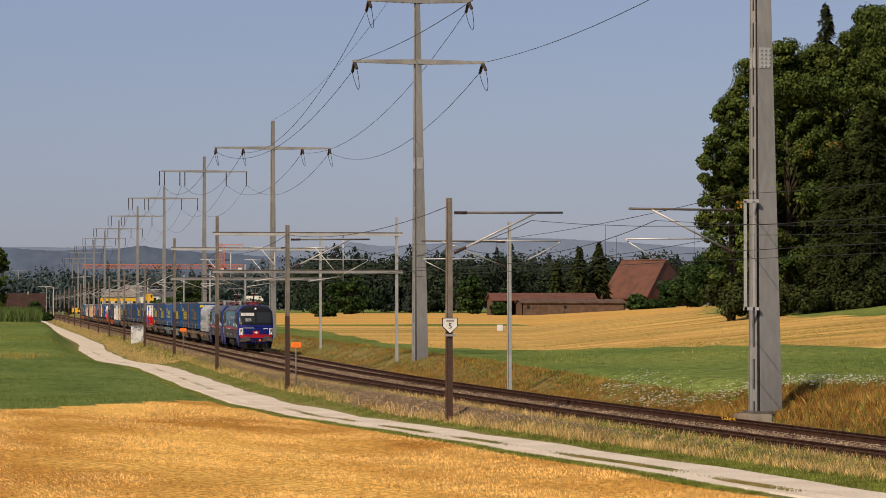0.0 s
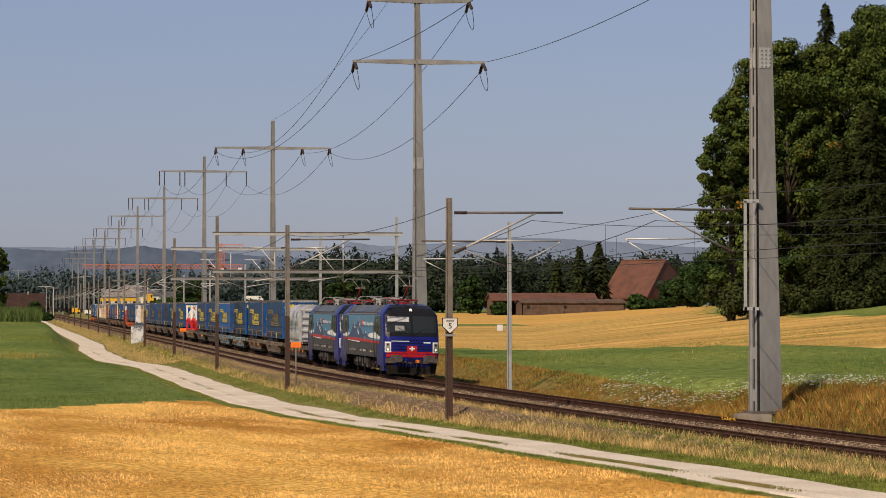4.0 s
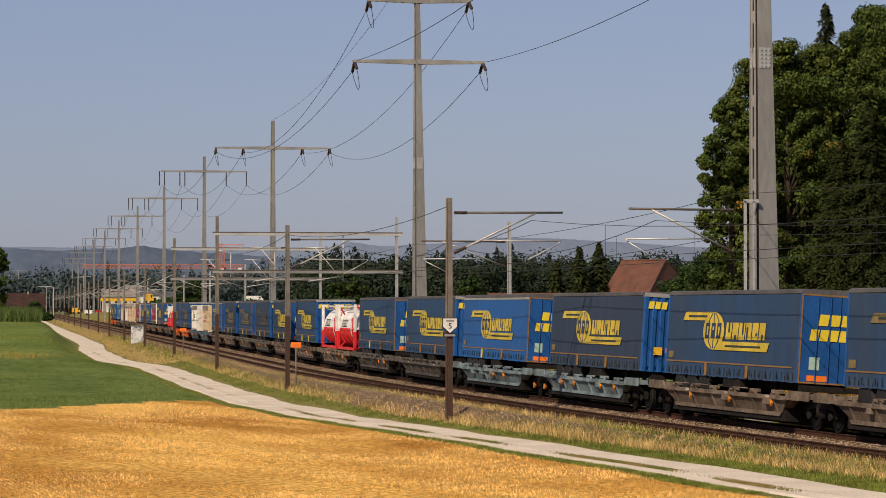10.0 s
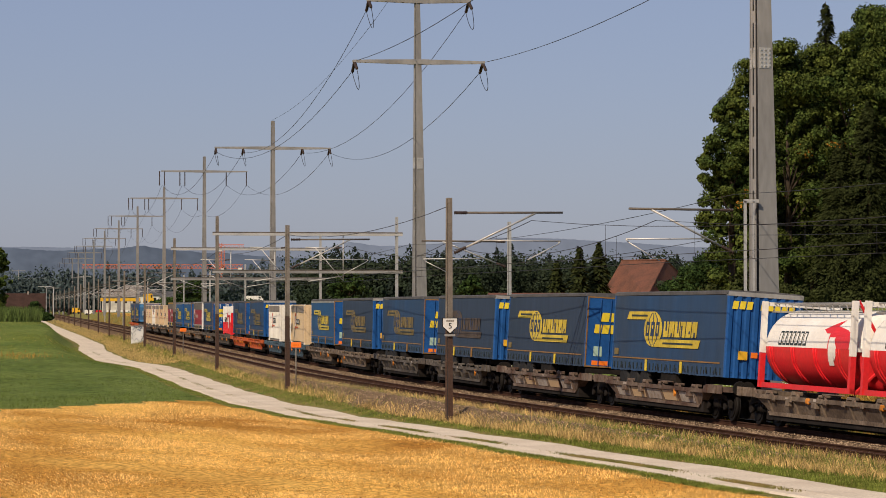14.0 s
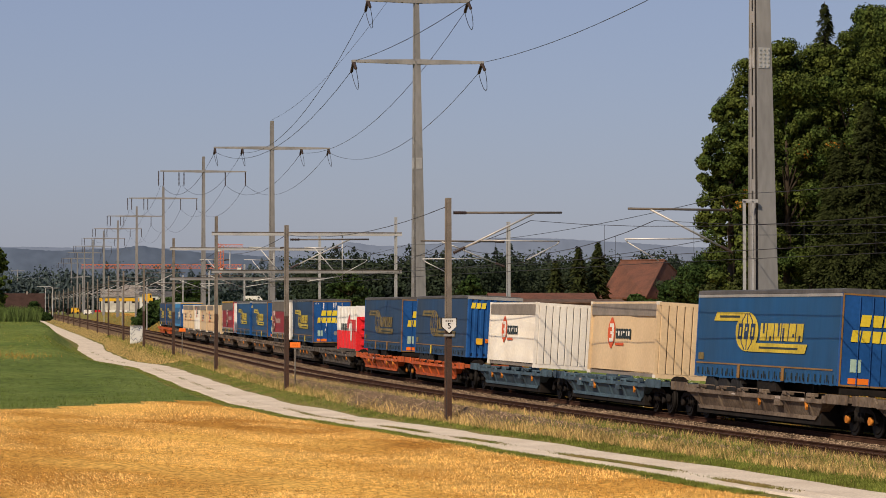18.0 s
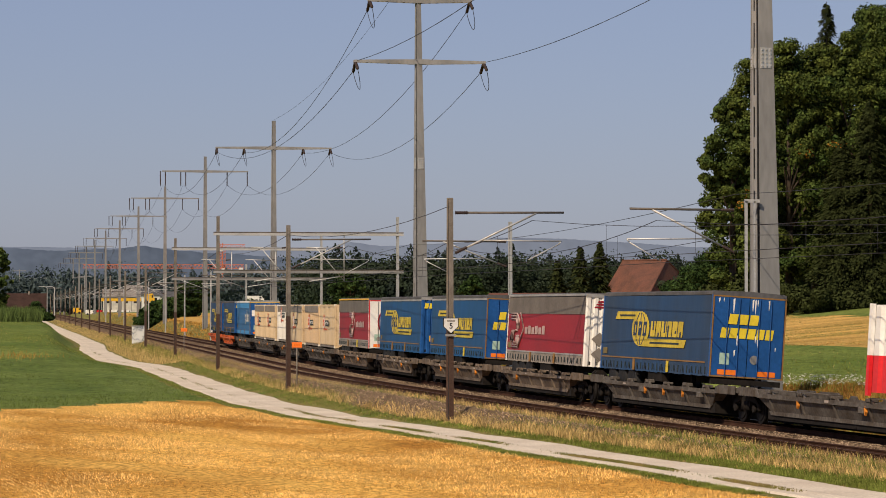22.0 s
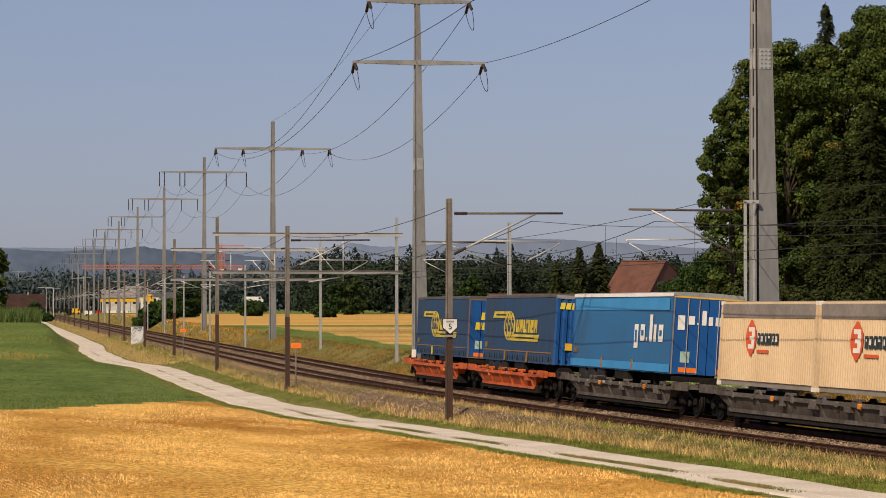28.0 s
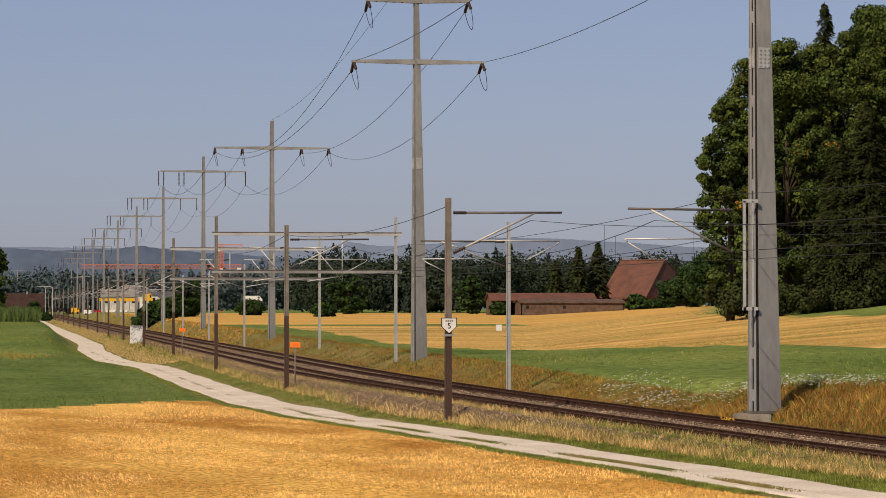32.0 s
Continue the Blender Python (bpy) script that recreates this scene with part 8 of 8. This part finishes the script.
    Hh = np.clip(0.17 + 0.16 * v, 0.07, 0.4) + near * np.clip(0.24 + 0.5 * v, 0.0, 0.65)
    kind = v + rnd.normal(0, 0.22, len(X)) + 0.25 * near
    pick = rnd.uniform(0, 1, len(X))
    grn = pick < 0.10 + 0.35 * np.clip(U - 0.6, 0, 1) * (Y > 100)
    hay = ~grn & (kind > 0.38)
    rust = ~grn & ~hay
    for nm, m, mat, lab in (("brown_bank_grass", rust, "rustblade", "low rusty brown dry grass on the bank"), ("pale_bank_grass", hay, "brownblade", "tall straw-coloured grass tufts on the bank"), ("green_bank_grass", grn, "greenblade", "green tufts in the dry bank grass")):
        blades(nm, rnd, X[m], Y[m], Hh[m], 0.003 + 0.00005 * Y[m], mat, lab, "grass", 0.6)
    X, Y, U = spread(rnd, 9000, 330, 900, lambda y: line_x(y) + 3.0, lambda y: line_x(y) + 8.5)
    blades("far_bank_grass", rnd, X, Y, 0.32, 0.04, "brownblade", "brown dry grass along the far bank", "grass")
    # white flower heads above the bank
    n = 3400
    Y = rnd.uniform(76, 132, n)
    X = np.array([line_x(y) + 4.2 * smoothstep(118, 99, y) for y in Y]) + rnd.normal(5.0, 0.7, n)
    m = patchy(rnd, X, Y, 0.22, 0.08)
    X, Y = X[m], Y[m]
    Z = np.array([ground_z(x, y) for x, y in zip(X, Y)]) + rnd.uniform(0.35, 0.85, len(X)) * np.interp(Y, [97, 112], [1.0, 0.55])
    V, Fc = leaf_cloud(rnd, np.stack([X, Y, Z], 1), np.tile([0.07, 0.07, 0.02], (len(X), 1)), len(X) * 6, 0.016)
    tagged(leaves_object("white_umbels", V, Fc, M["white"]), "small white wild flower heads on the bank", "flowers", kind="stuff")
    blades("flower_stems", rnd, X, Y, 0.55, 0.006, "greenblade", "thin green flower stems on the bank", "flowers", 0.1)
    # meadow tufts
    for nm, n, f0, f1, y0, y1 in (("field_meadow_grass", 80000, lambda y: line_x(y) + 5.0, lambda y: line_x(y) + 36, 88, 380), ("roadside_meadow_grass", 60000, lambda y: -12.0, lambda y: road_x(y) - 1.8, 122, 430)):
        X, Y, U = spread(rnd, n, y0, y1, f0, f1)
        zn = np.array([zone(x, y) for x, y in zip(X, Y)])
        v = np.array([noise.noise((x * 0.18, y * 0.06, 4.4)) + 0.5 * noise.noise((x * 0.7, y * 0.2, 9.1)) for x, y in zip(X, Y)])
        Hm = np.clip(0.10 + 0.10 * v, 0.03, 0.25)
        mixed = rnd.uniform(0, 1, len(X))
        dark = (zn == 5) | ((zn == 1) & (v + rnd.normal(0, 0.2, len(X)) < -0.08))
        lush = (zn == 1) & ~dark & (mixed > 0.04)
        dull = (zn == 1) & ~dark & ~lush
        for k, mat, lab in ((dark, "darkblade", "dark green clover and meadow grass"), (lush, "greenblade", "short fresh meadow grass"), (dull, "hayblade", "dry stalks in the meadow")):
            blades(nm, rnd, X[k], Y[k], Hm[k], 0.003 + 0.00006 * Y[k], mat, lab, "grass", 0.6)
    # straw rows of the cut field beyond the meadow
    n = 90000
    X, Y, U = spread(rnd, n, 150, 420, lambda y: line_x(y) + 6.0, lambda y: y * 0.31)
    Y = np.round((Y + 0.06 * X) / 1.1) * 1.1 - 0.06 * X + rnd.normal(0, 0.16, n)
    zn = np.array([zone(x, y) for x, y in zip(X, Y)])
    v = np.array([noise.noise((x * 0.05, y * 0.35, 6.3)) + 0.6 * noise.noise((x * 0.02, y * 0.05, 1.3)) for x, y in zip(X, Y)]) + rnd.normal(0, 0.15, n)
    cut = zn == 4
    for nm, k, mat, lab in (("far_stubble", cut & (v > -0.18), "strawfar", "pale stubble rows of the far field"), ("far_green_stubble", cut & (v < -0.36), "greenblade", "green regrowth between the stubble rows"), ("far_brown_stubble", cut & (v >= -0.36) & (v <= -0.18), "brownstraw", "brown straw between the stubble rows")):
        blades(nm, rnd, X[k], Y[k], 0.10, 0.004 + 0.00007 * Y[k], mat, lab, "stubble", 0.8)
    # maize
    n = 22000
    Y = rnd.uniform(405, 470, n)
    X = rnd.uniform(-30, 4.2, n)
    ob = blades("maize", rnd, X, Y, 1.9, 0.045, "corn", "dense green maize at the far field", "maize", 0.4)
    # dry weeds on the left meadow
    X, Y = rnd.normal(1.0, 1.3, 260), rnd.normal(232, 5, 260)
    blades("dry_weeds", rnd, X, Y, 0.32, 0.018, "brownblade", "dry brown weeds in the meadow", "weeds")


vegetation()


def stones():
    """Ballast stones on the shoulders and between the rails, too small to count."""
    rnd = np.random.default_rng(8)
    n = 90000
    k = rnd.uniform(0, 1, n)
    Y = 1 / (1 / 56 + (1 / 300 - 1 / 56) * k)
    O = rnd.uniform(-6.9, 2.9, n)
    ok = (np.abs(np.abs(O) - 0.755) > 0.1) & (np.abs(np.abs(O - GAP) - 0.755) > 0.1)
    Y, O = Y[ok], O[ok]
    Hh = np.interp(O, [-7.4, -6.0, -5.2, -2.6, -1.9, -1.3, 1.3, 2.2, 3.6], [-1.1, -0.24, -0.19, -0.19, -0.27, -0.19, -0.19, -0.24, -1.1])
    P = np.array([on_line(y, o, h) for y, o, h in zip(Y, O, Hh)])
    m = len(P)
    s = rnd.uniform(0.022, 0.05, m)
    oct_ = np.array([(1, 0, 0), (0, 1, 0), (-1, 0, 0), (0, -1, 0), (0, 0, 0.8), (0, 0, -0.6)])
    V = P[:, None, :] + oct_[None] * s[:, None, None] * rnd.uniform(0.6, 1.3, (m, 6, 1))
    f = np.array([(0, 1, 4), (1, 2, 4), (2, 3, 4), (3, 0, 4)])
    Fc = (np.arange(m)[:, None, None] * 6 + f[None]).reshape(-1, 3)
    ob = leaves_object("ballast_stones", V.reshape(-1, 3), Fc, M["stone"])
    tagged(ob, "loose brown ballast stones", "stones", kind="stuff")


stones()


def sleepers():
    bm = bmesh.new()
    prism(bm, [(-1.25, -0.30), (1.25, -0.30), (1.25, -0.175), (-1.25, -0.175)], 1, -0.12, 0.12)
    me = mesh_of("sleeper", bm, M["sleeper"])
    for tr, off in zip(tracks, (0.0, GAP)):
        for i in range(150):
            y = 60 + 0.6 * i
            p = on_line(y, off, 0)
            share("sleeper", me, tr, pose(p.x, p.y, p.z, 0, math.degrees(cant(y)), -math.degrees(math.atan(line_slope(y)))))


sleepers()

motions()
